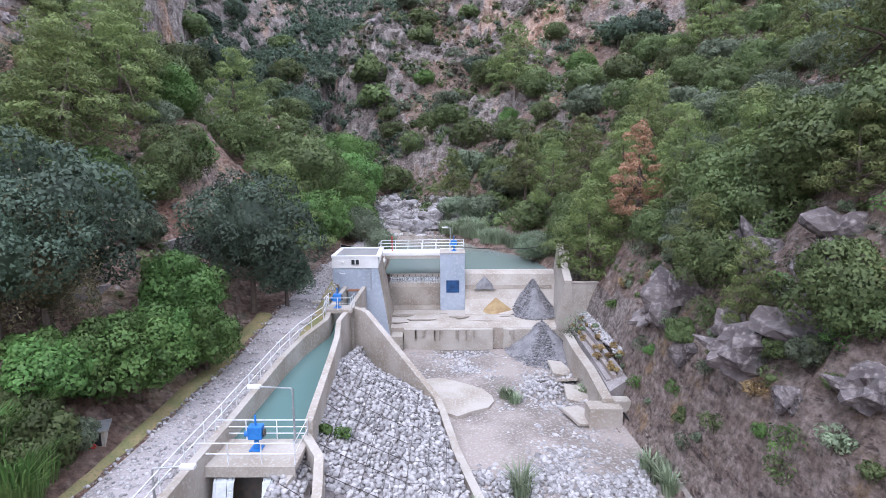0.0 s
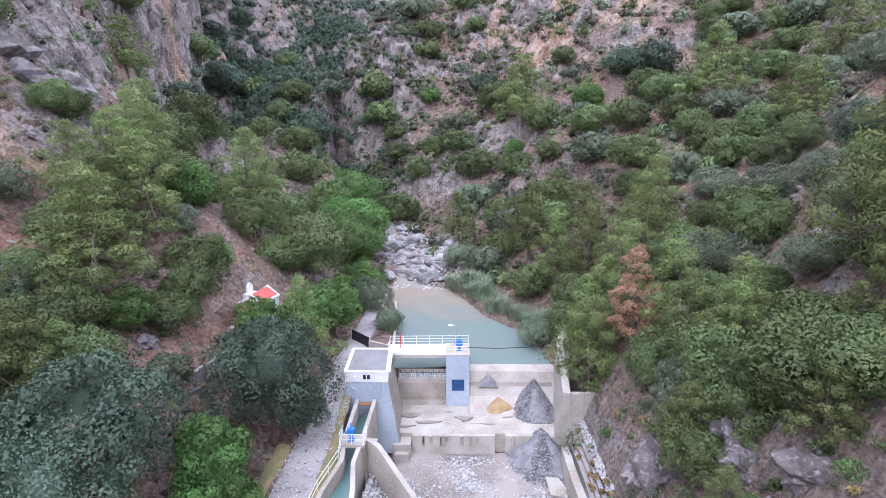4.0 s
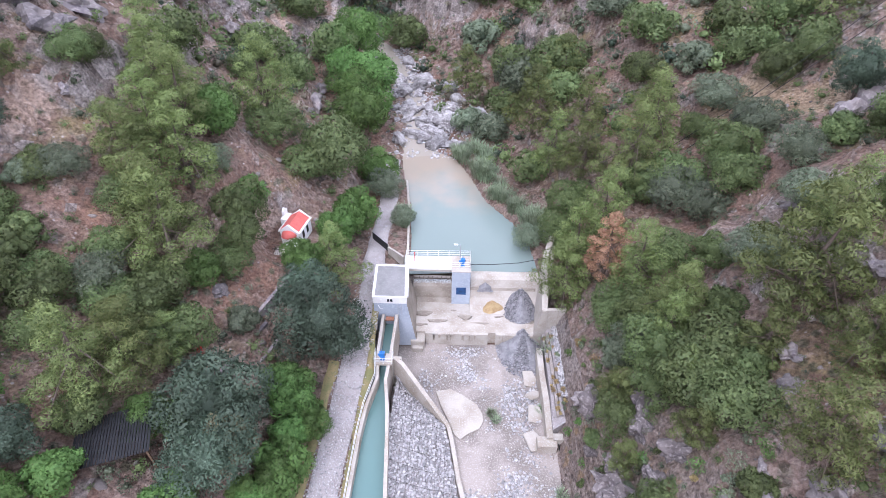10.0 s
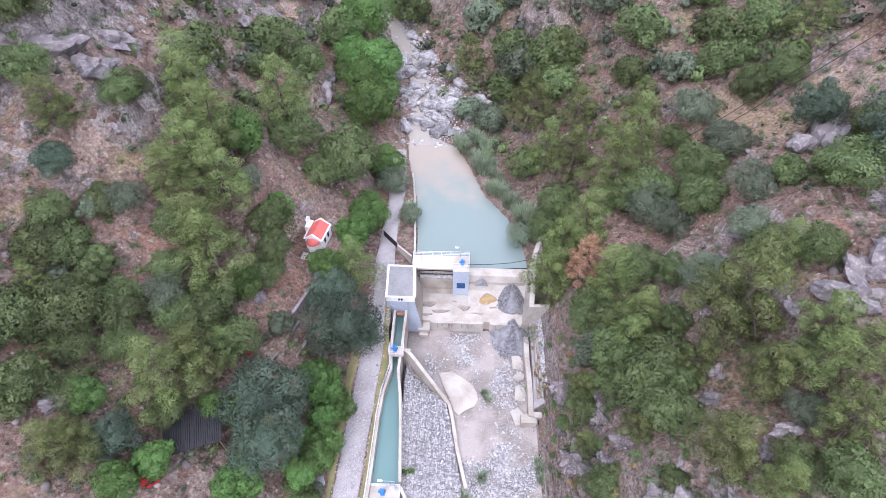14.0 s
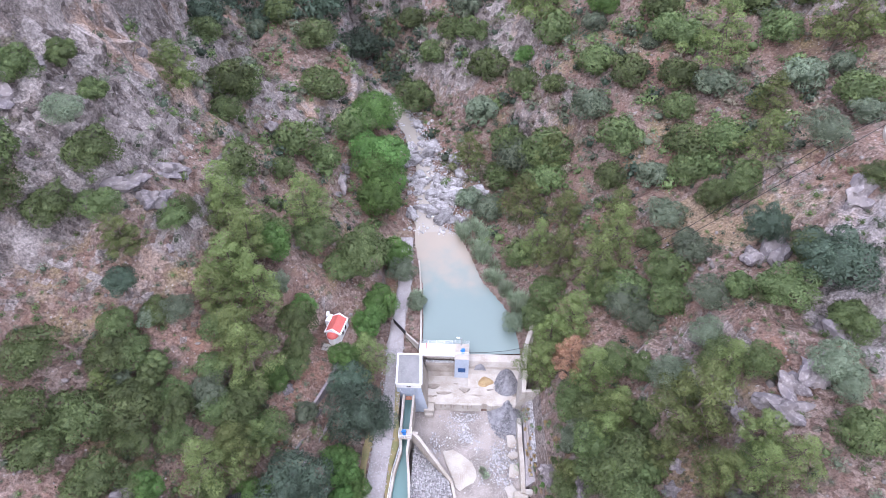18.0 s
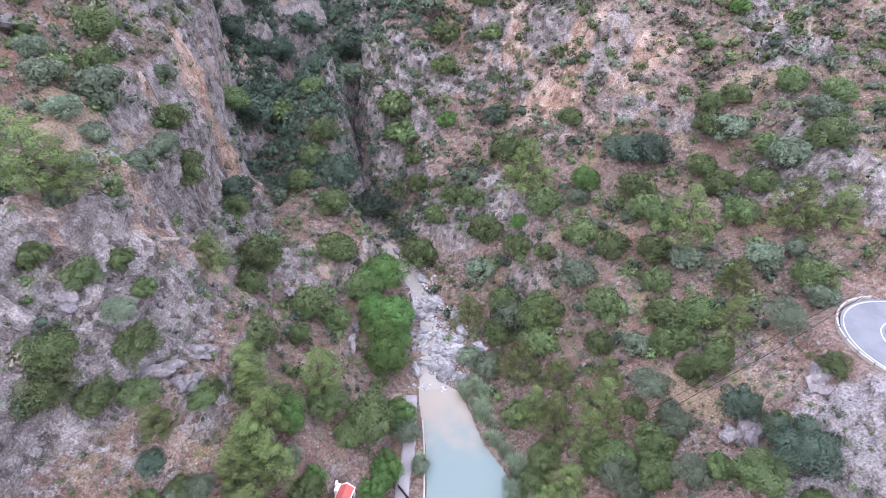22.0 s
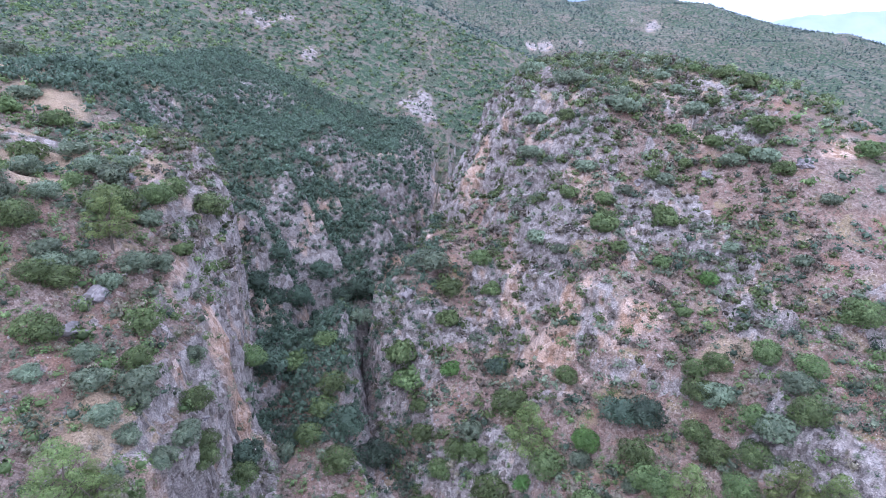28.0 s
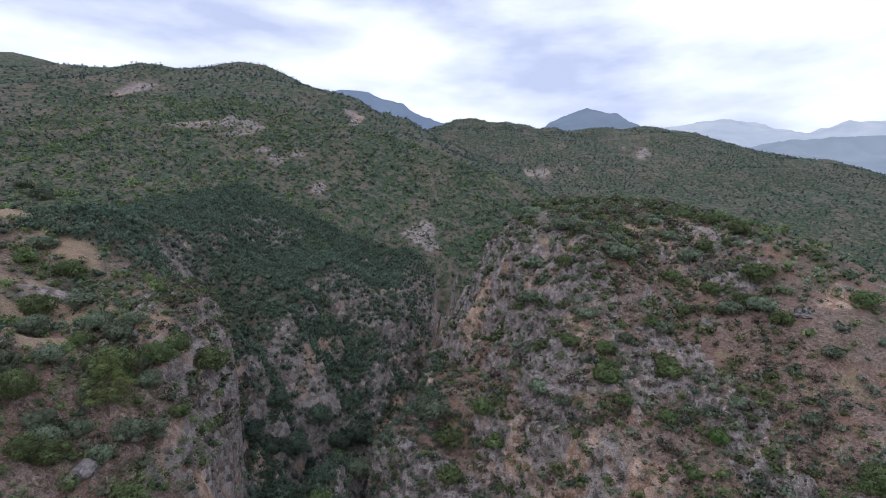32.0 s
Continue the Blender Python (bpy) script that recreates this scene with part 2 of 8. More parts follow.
EARTH_A, EARTH_B, EARTH_C, EARTH_D = (0.175, 0.108, 0.082), (0.225, 0.148, 0.115), (0.25, 0.145, 0.105), (0.31, 0.235, 0.195)
EARTH_DARK, SCREE_PALE = (0.085, 0.060, 0.048), (0.37, 0.30, 0.265)
DRY_GRASS, SCRUB, STONE_PALE = (0.27, 0.205, 0.105), (0.085, 0.092, 0.055), (0.44, 0.40, 0.39)
FIELD = (0.40, 0.30, 0.19)
GRIT = (0.30, 0.265, 0.255)
ROCK_A, ROCK_B, ROCK_DARK, ROCK_OCHRE, ROCK_PALE = (0.31, 0.262, 0.235), (0.215, 0.175, 0.155), (0.075, 0.060, 0.054), (0.47, 0.285, 0.18), (0.54, 0.485, 0.455)
BANK_A, BANK_B, BANK_DARK, BANK_STRAW = (0.185, 0.140, 0.118), (0.285, 0.23, 0.20), (0.07, 0.052, 0.046), (0.28, 0.185, 0.10)
UNDERGROWTH = (0.102, 0.103, 0.080)
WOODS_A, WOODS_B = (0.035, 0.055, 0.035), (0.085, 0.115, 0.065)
M_GROUND = ground_material()

# ---------------------------------------------------------------- noise and landform
def lattice(ix, iy, seed):
    h = (ix * 374761393 + iy * 668265263 + seed * 974634777) & 0xFFFFFFFF
    h = ((h ^ (h >> 13)) * 1274126177) & 0xFFFFFFFF
    return ((h ^ (h >> 16)) & 0xFFFF) / 65535.0


def value_noise(x, y, seed):
    ix, iy = np.floor(x).astype(np.int64), np.floor(y).astype(np.int64)
    fx, fy = x - ix, y - iy
    fx, fy = fx * fx * (3 - 2 * fx), fy * fy * (3 - 2 * fy)
    a, b = lattice(ix, iy, seed), lattice(ix + 1, iy, seed)
    c, d = lattice(ix, iy + 1, seed), lattice(ix + 1, iy + 1, seed)
    return (a + (b - a) * fx) * (1 - fy) + (c + (d - c) * fx) * fy


def fbm(x, y, size, octaves=4, seed=1, ridged=False):
    """Layered noise about zero, with features of the given size in metres."""
    out, amp, total, f = 0.0, 1.0, 0.0, 1.0 / size
    for o in range(octaves):
        v = value_noise(x * f + 17.3 * o, y * f - 9.1 * o, seed + o) * 2 - 1
        out = out + amp * ((1 - 2 * np.abs(v)) if ridged else v)
        total, amp, f = total + amp, amp * 0.5, f * 2.07
    return out / total


def solid_noise(x, y, z, seed):
    """Value noise in space, 0 to 1."""
    iz = np.floor(z).astype(np.int64)
    fz = z - iz
    fz = fz * fz * (3 - 2 * fz)
    low = value_noise(x + 37.7 * iz, y - 91.3 * iz, seed)
    return low + (value_noise(x + 37.7 * (iz + 1), y - 91.3 * (iz + 1), seed) - low) * fz


def solid_fbm(x, y, z, size, octaves=4, seed=1, ridged=False):
    out, amp, total, f = 0.0, 1.0, 0.0, 1.0 / size
    for o in range(octaves):
        v = solid_noise(x * f + 17.3 * o, y * f - 9.1 * o, z * f + 5.7 * o, seed + o) * 2 - 1
        out = out + amp * ((1 - 2 * np.abs(v)) if ridged else v)
        total, amp, f = total + amp, amp * 0.55, f * 2.1
    return out / total


def smooth(v, lo, hi):
    t = np.clip((v - lo) / (hi - lo), 0, 1)
    return t * t * (3 - 2 * t)


def hermite(xs, ys, q):
    """Curves through the columns of ys at xs, read at q (Catmull-Rom)."""
    xs, ys = np.asarray(xs, float), np.asarray(ys, float)
    tan = np.gradient(ys, xs, axis=0)
    i = np.clip(np.searchsorted(xs, q, side="right") - 1, 0, len(xs) - 2)
    h = xs[i + 1] - xs[i]
    t = np.clip((q - xs[i]) / h, 0, 1)
    shape = (-1,) + (1,) * (ys.ndim - 1)
    t, h = t.reshape(shape), h.reshape(shape)
    return (2 * t**3 - 3 * t**2 + 1) * ys[i] + (t**3 - 2 * t**2 + t) * h * tan[i] + (3 * t**2 - 2 * t**3) * ys[i + 1] + (t**3 - t**2) * h * tan[i + 1]


# Cross-sections of the valley: station, height of the bed, heights at STEPS metres to the left and to the right of the stream
STEPS = (0, 7, 14, 22, 31, 41, 52, 64, 78, 96, 125, 170, 240)
SECTIONS = []


def section(y, bed, left, right):
    SECTIONS.append((y, (bed, *left), (bed, *right)))


section(-30, -6.0, (-6, -6, -4, 0, 6, 11, 14, 18, 30, 53, 84, 126), (1, 9, 18, 26, 32, 37, 40, 43, 46, 46, 46, 54))
section(10, -6.0, (-5, -4, -2, -1, 5, 12, 21, 36, 52, 70, 92, 127), (-2, 4, 13, 22, 28, 30, 38, 44, 45, 45, 49, 62))
section(30, -6.0, (-4, -3, 0, 5, 11, 16, 26, 47, 64, 77, 96, 128), (-4, 2, 10, 19, 28, 28, 40, 45, 44, 44, 51, 66))
section(45, -4.9, (-2, 0, 2, 9, 14, 20, 31, 56, 70, 81, 100, 129), (-3, 0, 6, 14, 26, 27, 40, 45, 43, 44, 53, 69))
section(60, -1.9, (-1, 1, 5, 13, 19, 31, 44, 65, 74, 85, 103, 129), (-2, 0, 7, 11, 21, 26, 39, 41, 42, 45, 55, 72))
section(75, -1.5, (0, 2, 8, 14, 20, 36, 57, 70, 78, 93, 108, 131), (0, 1, 8, 11, 17, 23, 36, 37, 41, 47, 58, 74))
section(95, -1.0, (0, 2, 5, 11, 20, 40, 67, 77, 88, 105, 115, 132), (1, 2, 7, 15, 21, 24, 32, 38, 47, 52, 62, 77))
section(115, 2.2, (6, 7, 8, 14, 26, 44, 70, 83, 100, 116, 121, 134), (6, 3, 5, 17, 26, 29, 35, 40, 54, 58, 67, 79))
section(135, 4.0, (9, 14, 19, 23, 28, 49, 77, 96, 109, 120, 124, 136), (5, 9, 14, 21, 29, 33, 39, 42, 56, 63, 74, 80))
section(155, 6.3, (19, 26, 28, 30, 44, 77, 103, 110, 112, 114, 128, 138), (9, 14, 21, 26, 31, 38, 48, 55, 62, 70, 82, 82))
section(175, 9.5, (41, 48, 45, 52, 75, 102, 119, 115, 109, 119, 134, 140), (17, 23, 32, 36, 40, 43, 59, 76, 75, 83, 93, 84))
section(200, 14.1, (51, 56, 56, 67, 90, 111, 121, 120, 120, 131, 141, 143), (50, 60, 66, 63, 59, 67, 77, 91, 95, 96, 112, 94))
section(230, 22.0, (27, 32, 37, 51, 83, 109, 120, 122, 130, 142, 148, 147), (54, 70, 77, 77, 82, 98, 114, 125, 127, 121, 130, 90))
section(265, 31.3, (51, 57, 70, 72, 79, 95, 111, 117, 121, 140, 150, 153), (63, 71, 83, 111, 129, 140, 145, 146, 145, 145, 140, 101))
section(310, 42.9, (64, 82, 97, 103, 106, 113, 119, 119, 121, 140, 155, 164), (74, 91, 103, 117, 132, 143, 152, 155, 155, 150, 125, 88))
section(380, 58.0, (49, 69, 91, 106, 101, 106, 115, 122, 130, 149, 168, 183), (45, 60, 76, 91, 103, 110, 114, 116, 114, 106, 92, 72))
section(480, 74.0, (69, 94, 116, 137, 139, 136, 133, 132, 140, 157, 183, 212), (31, 32, 41, 57, 76, 89, 95, 98, 96, 90, 80, 66))

BEND = ((-40, 4), (20, 3), (50, 1), (75, 0), (95, -5), (110, -7), (127, -13), (140, -17), (157, -30), (178, -38), (196, -43), (206, -46), (218, -36), (230, -38), (242, -28), (254, -33), (268, -24), (284, -30), (310, -20), (330, -25), (400, -18), (520, -20))
ROW_Y = np.arange(-30, 481, 1.0)
SIDES = [hermite([s[0] for s in SECTIONS], [s[side] for s in SECTIONS], ROW_Y) for side in (1, 2)]


def bend(y):
    return np.interp(y, [b[0] for b in BEND], [b[1] for b in BEND])


def valley(x, y):
    u = x - bend(y)
    row = np.clip((y - ROW_Y[0]), 0, len(ROW_Y) - 1.001)
    r0 = row.astype(int)
    fr = row - r0
    a = np.minimum(np.abs(u), STEPS[-1] - 0.01)
    steps = np.array(STEPS, float)
    j = np.clip(np.searchsorted(steps, a, side="right") - 1, 0, len(steps) - 2)
    out = 0
    for side, inside in ((0, u < 0), (1, u >= 0)):
        table = SIDES[side]
        tan = np.gradient(table, steps, axis=1)
        def at(grid, jj):
            return grid[r0, jj] * (1 - fr) + grid[np.minimum(r0 + 1, len(ROW_Y) - 1), jj] * fr
        h = steps[j + 1] - steps[j]
        t = (a - steps[j]) / h
        z = (2 * t**3 - 3 * t**2 + 1) * at(table, j) + (t**3 - 2 * t**2 + t) * h * at(tan, j) + (3 * t**2 - 2 * t**3) * at(table, j + 1) + (t**3 - t**2) * h * at(tan, j + 1)
        out = out + np.where(inside, z, 0)
    return out


def crest(x, y, line, slope, seed=0):
    """A mountain ridge: it falls away by slope from a crest line of (x, y, z) points."""
    best = np.full(np.shape(x), -500.0)
    for (x0, y0, z0), (x1, y1, z1) in zip(line, line[1:]):
        dx, dy = x1 - x0, y1 - y0
        t = np.clip(((x - x0) * dx + (y - y0) * dy) / (dx * dx + dy * dy), 0, 1)
        d = np.hypot(x - x0 - t * dx, y - y0 - t * dy)
        best = np.maximum(best, z0 + t * (z1 - z0) - slope * np.sqrt(d * d + 900) + slope * 30)
    return best


ROCKY_HILL = ((-757, 821, 385), (-632, 830, 386), (-552, 830, 391), (-499, 830, 382), (-480, 865, 376), (-413, 890, 408), (-353, 900, 402), (-314, 920, 383), (-281, 950, 364), (-221, 1010, 358), (-204, 1080, 345), (-115, 1180, 312))
ROCKY_SPUR = ((-460, 790, 380), (-300, 640, 285), (-215, 590, 220), (-180, 505, 150))
MIDDLE_RIDGE = ((-165, 1700, 385), (-23, 1520, 425), (98, 1500, 424), (218, 1500, 396), (391, 1480, 393), (525, 1450, 386), (645, 1400, 332), (781, 1330, 296), (853, 1180, 222), (1100, 1000, 120))
ANTENNA_HILL = ((-1700, 1500, 590), (-1350, 1501, 633), (-1249, 1501, 620), (-1047, 1451, 565), (-850, 1350, 430))


def far_land(x, y):
    z = crest(x, y, ROCKY_HILL, 0.48)
    z = np.maximum(z, crest(x, y, ROCKY_SPUR, 0.42))
    z = np.maximum(z, crest(x, y, MIDDLE_RIDGE, 0.40))
    z = np.maximum(z, crest(x, y, ANTENNA_HILL, 0.42))
    return np.maximum(z, 60.0)


CLIFF_EDGE = ((-58, 78), (-63, 93), (-65, 108), (-69, 129), (-73, 146), (-76, 162), (-84.5, 186), (-97, 201), (-116, 212), (-140, 218))


def past_edge(x, y, line):
    """The distance from a line, positive to its left as it runs, and how far along it."""
    best, side, along, run = np.full(np.shape(x), 1e9), np.zeros(np.shape(x)), np.zeros(np.shape(x)), 0.0
    for (x0, y0), (x1, y1) in zip(line, line[1:]):
        dx, dy = x1 - x0, y1 - y0
        size = math.hypot(dx, dy)
        t = np.clip(((x - x0) * dx + (y - y0) * dy) / size ** 2, 0, 1)
        d = np.hypot(x - x0 - t * dx, y - y0 - t * dy)
        hit = d < best
        best = np.where(hit, d, best)
        side = np.where(hit, np.sign(dx * (y - y0) - dy * (x - x0)), side)
        along = np.where(hit, run + t * size, along)
        run += size
    return best * side, along


SIDE_GULLY = ((-52, 204), (-80, 221), (-112, 238), (-132, 246))


def off_line(x, y, line):
    """The distance from a line of (x, y) points."""
    best = np.full(np.shape(x), 1e9)
    for (x0, y0), (x1, y1) in zip(line, line[1:]):
        dx, dy = x1 - x0, y1 - y0
        t = np.clip(((x - x0) * dx + (y - y0) * dy) / (dx * dx + dy * dy), 0, 1)
        best = np.minimum(best, np.hypot(x - x0 - t * dx, y - y0 - t * dy))
    return best


def between(y, *pairs):
    return np.interp(y, [p[0] for p in pairs], [p[1] for p in pairs])


def road_height(y):
    return between(y, (-20, -2.6), (22, -1.85), (35, -1.5), (47, 0.5), (60, 0.95), (80, 1.0), (95, 0.9))


def pool_left(y):
    return between(y, (58, -7.4), (66, -7.7), (77, -8.5), (87, -10.6), (95, -12.0))


def pool_right(y):
    return between(y, (58, 12.0), (67, 11.2), (72, 9.2), (79, 4.6), (88, 1.6), (95, -1.5))


def stream_x(y):
    return between(y, (90, -7), (100, -8.5), (110, -9.5), (118, -11), (126, -13), (132, -15.5), (140, -18.5), (150, -26), (160, -33), (180, -39), (196, -43))


def stream_z(y):
    return between(y, (90, 0.0), (99, 0.0), (106, 1.3), (118, 2.2), (126, 2.9), (140, 4.2), (160, 6.5), (196, 13))


def outcrops(x, y):
    return smooth(fbm(x, y, 34, 4, 71, True), 0.12, 0.42)


def land(x, y, detail=True):
    """The height of the ground."""
    x, y = np.asarray(x, float), np.asarray(y, float)
    near = valley(x, y)
    far = smooth(np.maximum(y - 330, np.abs(x) - 190), 0, 160)
    z = near * (1 - far) + np.maximum(far_land(x, y) - 40 * (1 - smooth(y, 420, 620)) * (1 - smooth(np.abs(x + 10), 50, 330)), np.minimum(near, 160) - np.maximum(np.maximum(y - 480, np.abs(x) - 240), 0) * 0.35) * far
    if detail:
        wild = np.maximum(smooth(np.abs(x - bend(y)), 9, 17), smooth(y, 142, 160) * smooth(np.abs(x - bend(y)), 2.5, 6))
        gx = np.abs(valley(x + 1.5, y) - valley(x - 1.5, y)) / 3
        gy = np.abs(valley(x, y + 1.5) - valley(x, y - 1.5)) / 3
        steep = smooth(np.hypot(gx, gy), 0.75, 1.5) * (1 - far)
        z = z + wild * (fbm(x, y, 22, 4, 3) * 2.2 + fbm(x, y, 5, 3, 9) * 0.7 + fbm(x, y, 1.9, 2, 11) * 0.28 * (1 - far))
        z = z + steep * wild * (fbm(x, y, 13, 4, 21, True) * 2.4 + fbm(x, y, 4, 3, 31, True) * 0.8)
        band = z + fbm(x, y, 20, 3, 91) * 6
        f = band / 15 - np.floor(band / 15)
        z = z + (smooth(f, 0.25, 0.75) - f) * 15 * 0.4 * steep * wild
        z = z + outcrops(x, y) * wild * (1 - far) * (fbm(x, y, 7, 4, 35, True) * 2.2 + 0.6)
        z = z + smooth(np.maximum(y - 470, np.abs(x) - 250), 0, 200) * (fbm(x, y, 140, 6, 41, True) * 20 + fbm(x, y, 30, 3, 45) * 4 - 8)
    z = z - 30 * np.exp(-(off_line(x, y, SIDE_GULLY) / 17) ** 2) * smooth(-x, 50, 66)
    d, run = past_edge(x + fbm(x, y, 9, 3, 13) * 2.2, y + fbm(x, y, 9, 3, 14) * 2.2, CLIFF_EDGE)
    drop = between(run, (0, 0), (14, 5), (40, 14), (60, 16), (85, 22), (112, 38), (130, 34), (150, 20), (170, 0))
    z = z + drop * (smooth(d, -2.2, 0.6) - smooth(d, -24, 1.5))
    pad = off_line(x, y, ((80, 74), (150, 74)))
    level = smooth(pad, 12.5, 18)
    z = 38.3 * (1 - level) + z * level
    yard = smooth(np.hypot(x + 22.7, (y - 58.5) * 0.8), 3.2, 6.5)
    z = 6.15 * (1 - yard) + z * yard
    # works zone: river bed, road terrace, pool and stream
    w = smooth(x, 11.5, 15.0)
    bed = -6.15 + fbm(x, y, 4, 3, 51) * 0.25
    road = road_height(y)
    inner = np.where(x > -10.6, bed, road)
    left_blend = smooth(-x, 15.5, 20.0)
    ledge = z + fbm(x * 0.6, y * 0.6 + z, 2.4, 3, 57, True) * 0.55 * smooth(x, 13, 16) * (1 - smooth(x, 20, 27)) * (1 - smooth(y, 40, 52))
    works = np.where(x > 0, bed * (1 - w) + ledge * w, inner * (1 - left_blend) + z * left_blend)
    d = np.minimum(x - pool_left(y), pool_right(y) - x)
    depth = -1.7 * smooth(d, -0.2, 2.5)
    bank = 0.75 + fbm(x, y, 5, 3, 53) * 0.25
    wl = smooth(-x, 15.0, 19.0)
    wr = smooth(x, pool_right(y) + 1.0, pool_right(y) + 6.0)
    pond = np.where(d > -0.4, depth + 0.15, bank)
    pond = np.where(x < 0, pond * (1 - wl) + z * wl, pond * (1 - wr) + z * wr)
    ds = np.abs(x - stream_x(y))
    brook = stream_z(y) - 0.45 + 0.9 * smooth(ds, 1.5, 5.0) + fbm(x, y, 3, 3, 55) * 0.4
    ws = smooth(ds, 5.0, 12.0)
    brook = brook * (1 - ws) + z * ws
    up = smooth(y, 90, 97)
    z2 = np.where(y < 59.0, works, pond * (1 - up) + brook * up)
    gone = np.maximum(smooth(y, 150, 175), smooth(-y, 30, 60))
    return z2 * (1 - gone) + z * gone


def spread(lo, hi, core_lo, core_hi, step, grow=1.09):
    """Grid lines: even in the core, wider and wider outside."""
    out = list(np.arange(core_lo, core_hi + step / 2, step))
    d, v = step, core_hi
    while v < hi:
        d *= grow
        v += d
        out.append(v)
    d, v = step, core_lo
    while v > lo:
        d *= grow
        v -= d
        out.insert(0, v)
    return np.array(out)


def grid_mesh(name, xs, ys, height, extra=None):
    gx, gy = np.meshgrid(xs, ys)
    gz = height(gx, gy)
    nx, ny = len(xs), len(ys)
    me = bpy.data.meshes.new(name)
    me.vertices.add(nx * ny)
    me.vertices.foreach_set("co", np.stack([gx, gy, gz], -1).astype(np.float32).ravel())
    i = np.arange(nx * ny).reshape(ny, nx)
    quads = np.stack([i[:-1, :-1], i[:-1, 1:], i[1:, 1:], i[1:, :-1]], -1).reshape(-1, 4)
    set_faces(me, quads)
    return me, gx, gy, gz


def set_faces(me, faces):
    faces = np.asarray(faces, np.int32)
    me.loops.add(faces.size)
    me.polygons.add(len(faces))
    me.loops.foreach_set("vertex_index", faces.ravel())
    me.polygons.foreach_set("loop_start", np.arange(0, faces.size, faces.shape[1], dtype=np.int32))
    me.update(calc_edges=True)


def attribute(me, name, values):
    a = me.attributes.new(name, "FLOAT", "POINT")
    a.data.foreach_set("value", np.asarray(values, np.float32).ravel())


def crags(x, y):
    """How far bare rock shows through, by steepness and by outcrop."""
    e = 1.5
    gx, gy = (valley(x + e, y) - valley(x - e, y)) / (2 * e), (valley(x, y + e) - valley(x, y - e)) / (2 * e)
    slope = np.hypot(gx, gy)
    away = np.maximum(smooth(np.abs(x - bend(y)), 9, 15), smooth(y, 140, 158))
    bare = 1 - 0.8 * np.exp(-(((x + 85) / 34) ** 2 + ((y - 235) / 50) ** 2)) - 0.6 * np.exp(-(((x + 64) / 13) ** 2 + ((y - 182) / 30) ** 2)) - 0.75 * (1 - smooth(y, 34, 52)) * smooth(x, 8, 11) * (1 - smooth(x, 20, 27))
    rise = valley(x, y)
    west = x < bend(y)
    bare = bare * np.where(west, 1 - 0.8 * (1 - smooth(rise, 27, 43)) * (1 - smooth(y, 100, 130)), 1 - 0.6 * (1 - smooth(rise, 36, 56)) * (1 - smooth(y, 130, 160)))
    bare = bare * np.where(west & (y < 150), 1 - 0.75 * smooth(rise, 58, 68), 1.0) - 0.85 * np.exp(-(((x + 76) / 26) ** 2 + ((y - 245) / 55) ** 2))
    bare = np.clip(bare, 0, 1)
    return np.clip(smooth(slope, 1.0, 1.8) * (0.25 + 0.9 * smooth(fbm(x, y, 16, 4, 77), -0.3, 0.25)) + 0.8 * outcrops(x, y) * smooth(slope, 0.3, 0.8), 0, 1) * away * bare, gx, gy


XS, YS = spread(-4200, 4200, -112, 112, 0.72, 1.09), spread(-900, 4300, 8, 290, 0.72, 1.06)
ground_me, GX, GY, GZ = grid_mesh("ground", XS, YS, land)
ground_me.materials.append(M_GROUND)
FAR = np.maximum(smooth(GY, 330, 480), smooth(np.abs(GX), 190, 330))
CRAGS, SLX, SLY = crags(GX, GY)


def face_shift(x, y, z):
    """Rock faces stand out and fall back in ledges and blocks, square to the slope."""
    amount, gx, gy = crags(x, y)
    far = np.maximum(smooth(y, 330, 480), smooth(np.abs(x), 190, 330))
    lump = solid_fbm(x, y, z, 11.0, 4, 87, True) * 2.2
    block = solid_fbm(x, y, z * 1.3, 3.6, 3, 95)
    block = (np.floor(block * 4) + smooth(block * 4 - np.floor(block * 4), 0.35, 0.65)) / 4
    push = amount * (1 - far) * (lump + block * 2.6) / np.sqrt(1 + gx * gx + gy * gy)
    return -gx * push, -gy * push, push


OUT_X, OUT_Y, OUT_Z = face_shift(GX, GY, GZ)
JITTER = np.random.default_rng(15).normal(size=(3, *GX.shape)) * CRAGS * (1 - FAR) * 0.13
PLACES = np.stack([GX + OUT_X + JITTER[0], GY + OUT_Y + JITTER[1], GZ + OUT_Z + JITTER[2]], -1)
ground_me.vertices.foreach_set("co", PLACES.astype(np.float32).ravel())
face_crags = (CRAGS[:-1, :-1] + CRAGS[1:, 1:]) * 0.5 * (GY[:-1, :-1] > 55)
ground_me.attributes.new("sharp_face", "BOOLEAN", "FACE").data.foreach_set("value", (face_crags > 0.22).ravel())
ground_me.update()
FAR_CRAGS = smooth(fbm(GX, GY, 90, 5, 61, True), 0.28, 0.55)
BARE_HEIGHTS = ((-434, 687, 24, 53), (-235, 521, 59, 40), (-192, 507, 31, 25), (375, 1192, 65, 89), (-155, 706, 17, 22), (-45, 459, 19, 29), (-474, 567, 23, 26), (125, 990, 70, 35), (-138, 481, 10, 15))


def bare_heights(x, y):
    """Grey rock faces that show through the woods of the hills."""
    out = np.zeros(np.shape(x))
    for cx, cy, rx, ry in BARE_HEIGHTS:
        out = np.maximum(out, smooth(1 - np.hypot((x - cx) / rx, (y - cy) / ry) + fbm(x, y, 40, 4, 68) * 0.8 + fbm(x, y, 14, 3, 69) * 0.9, 0.15, 0.6))
    return out * 0.85


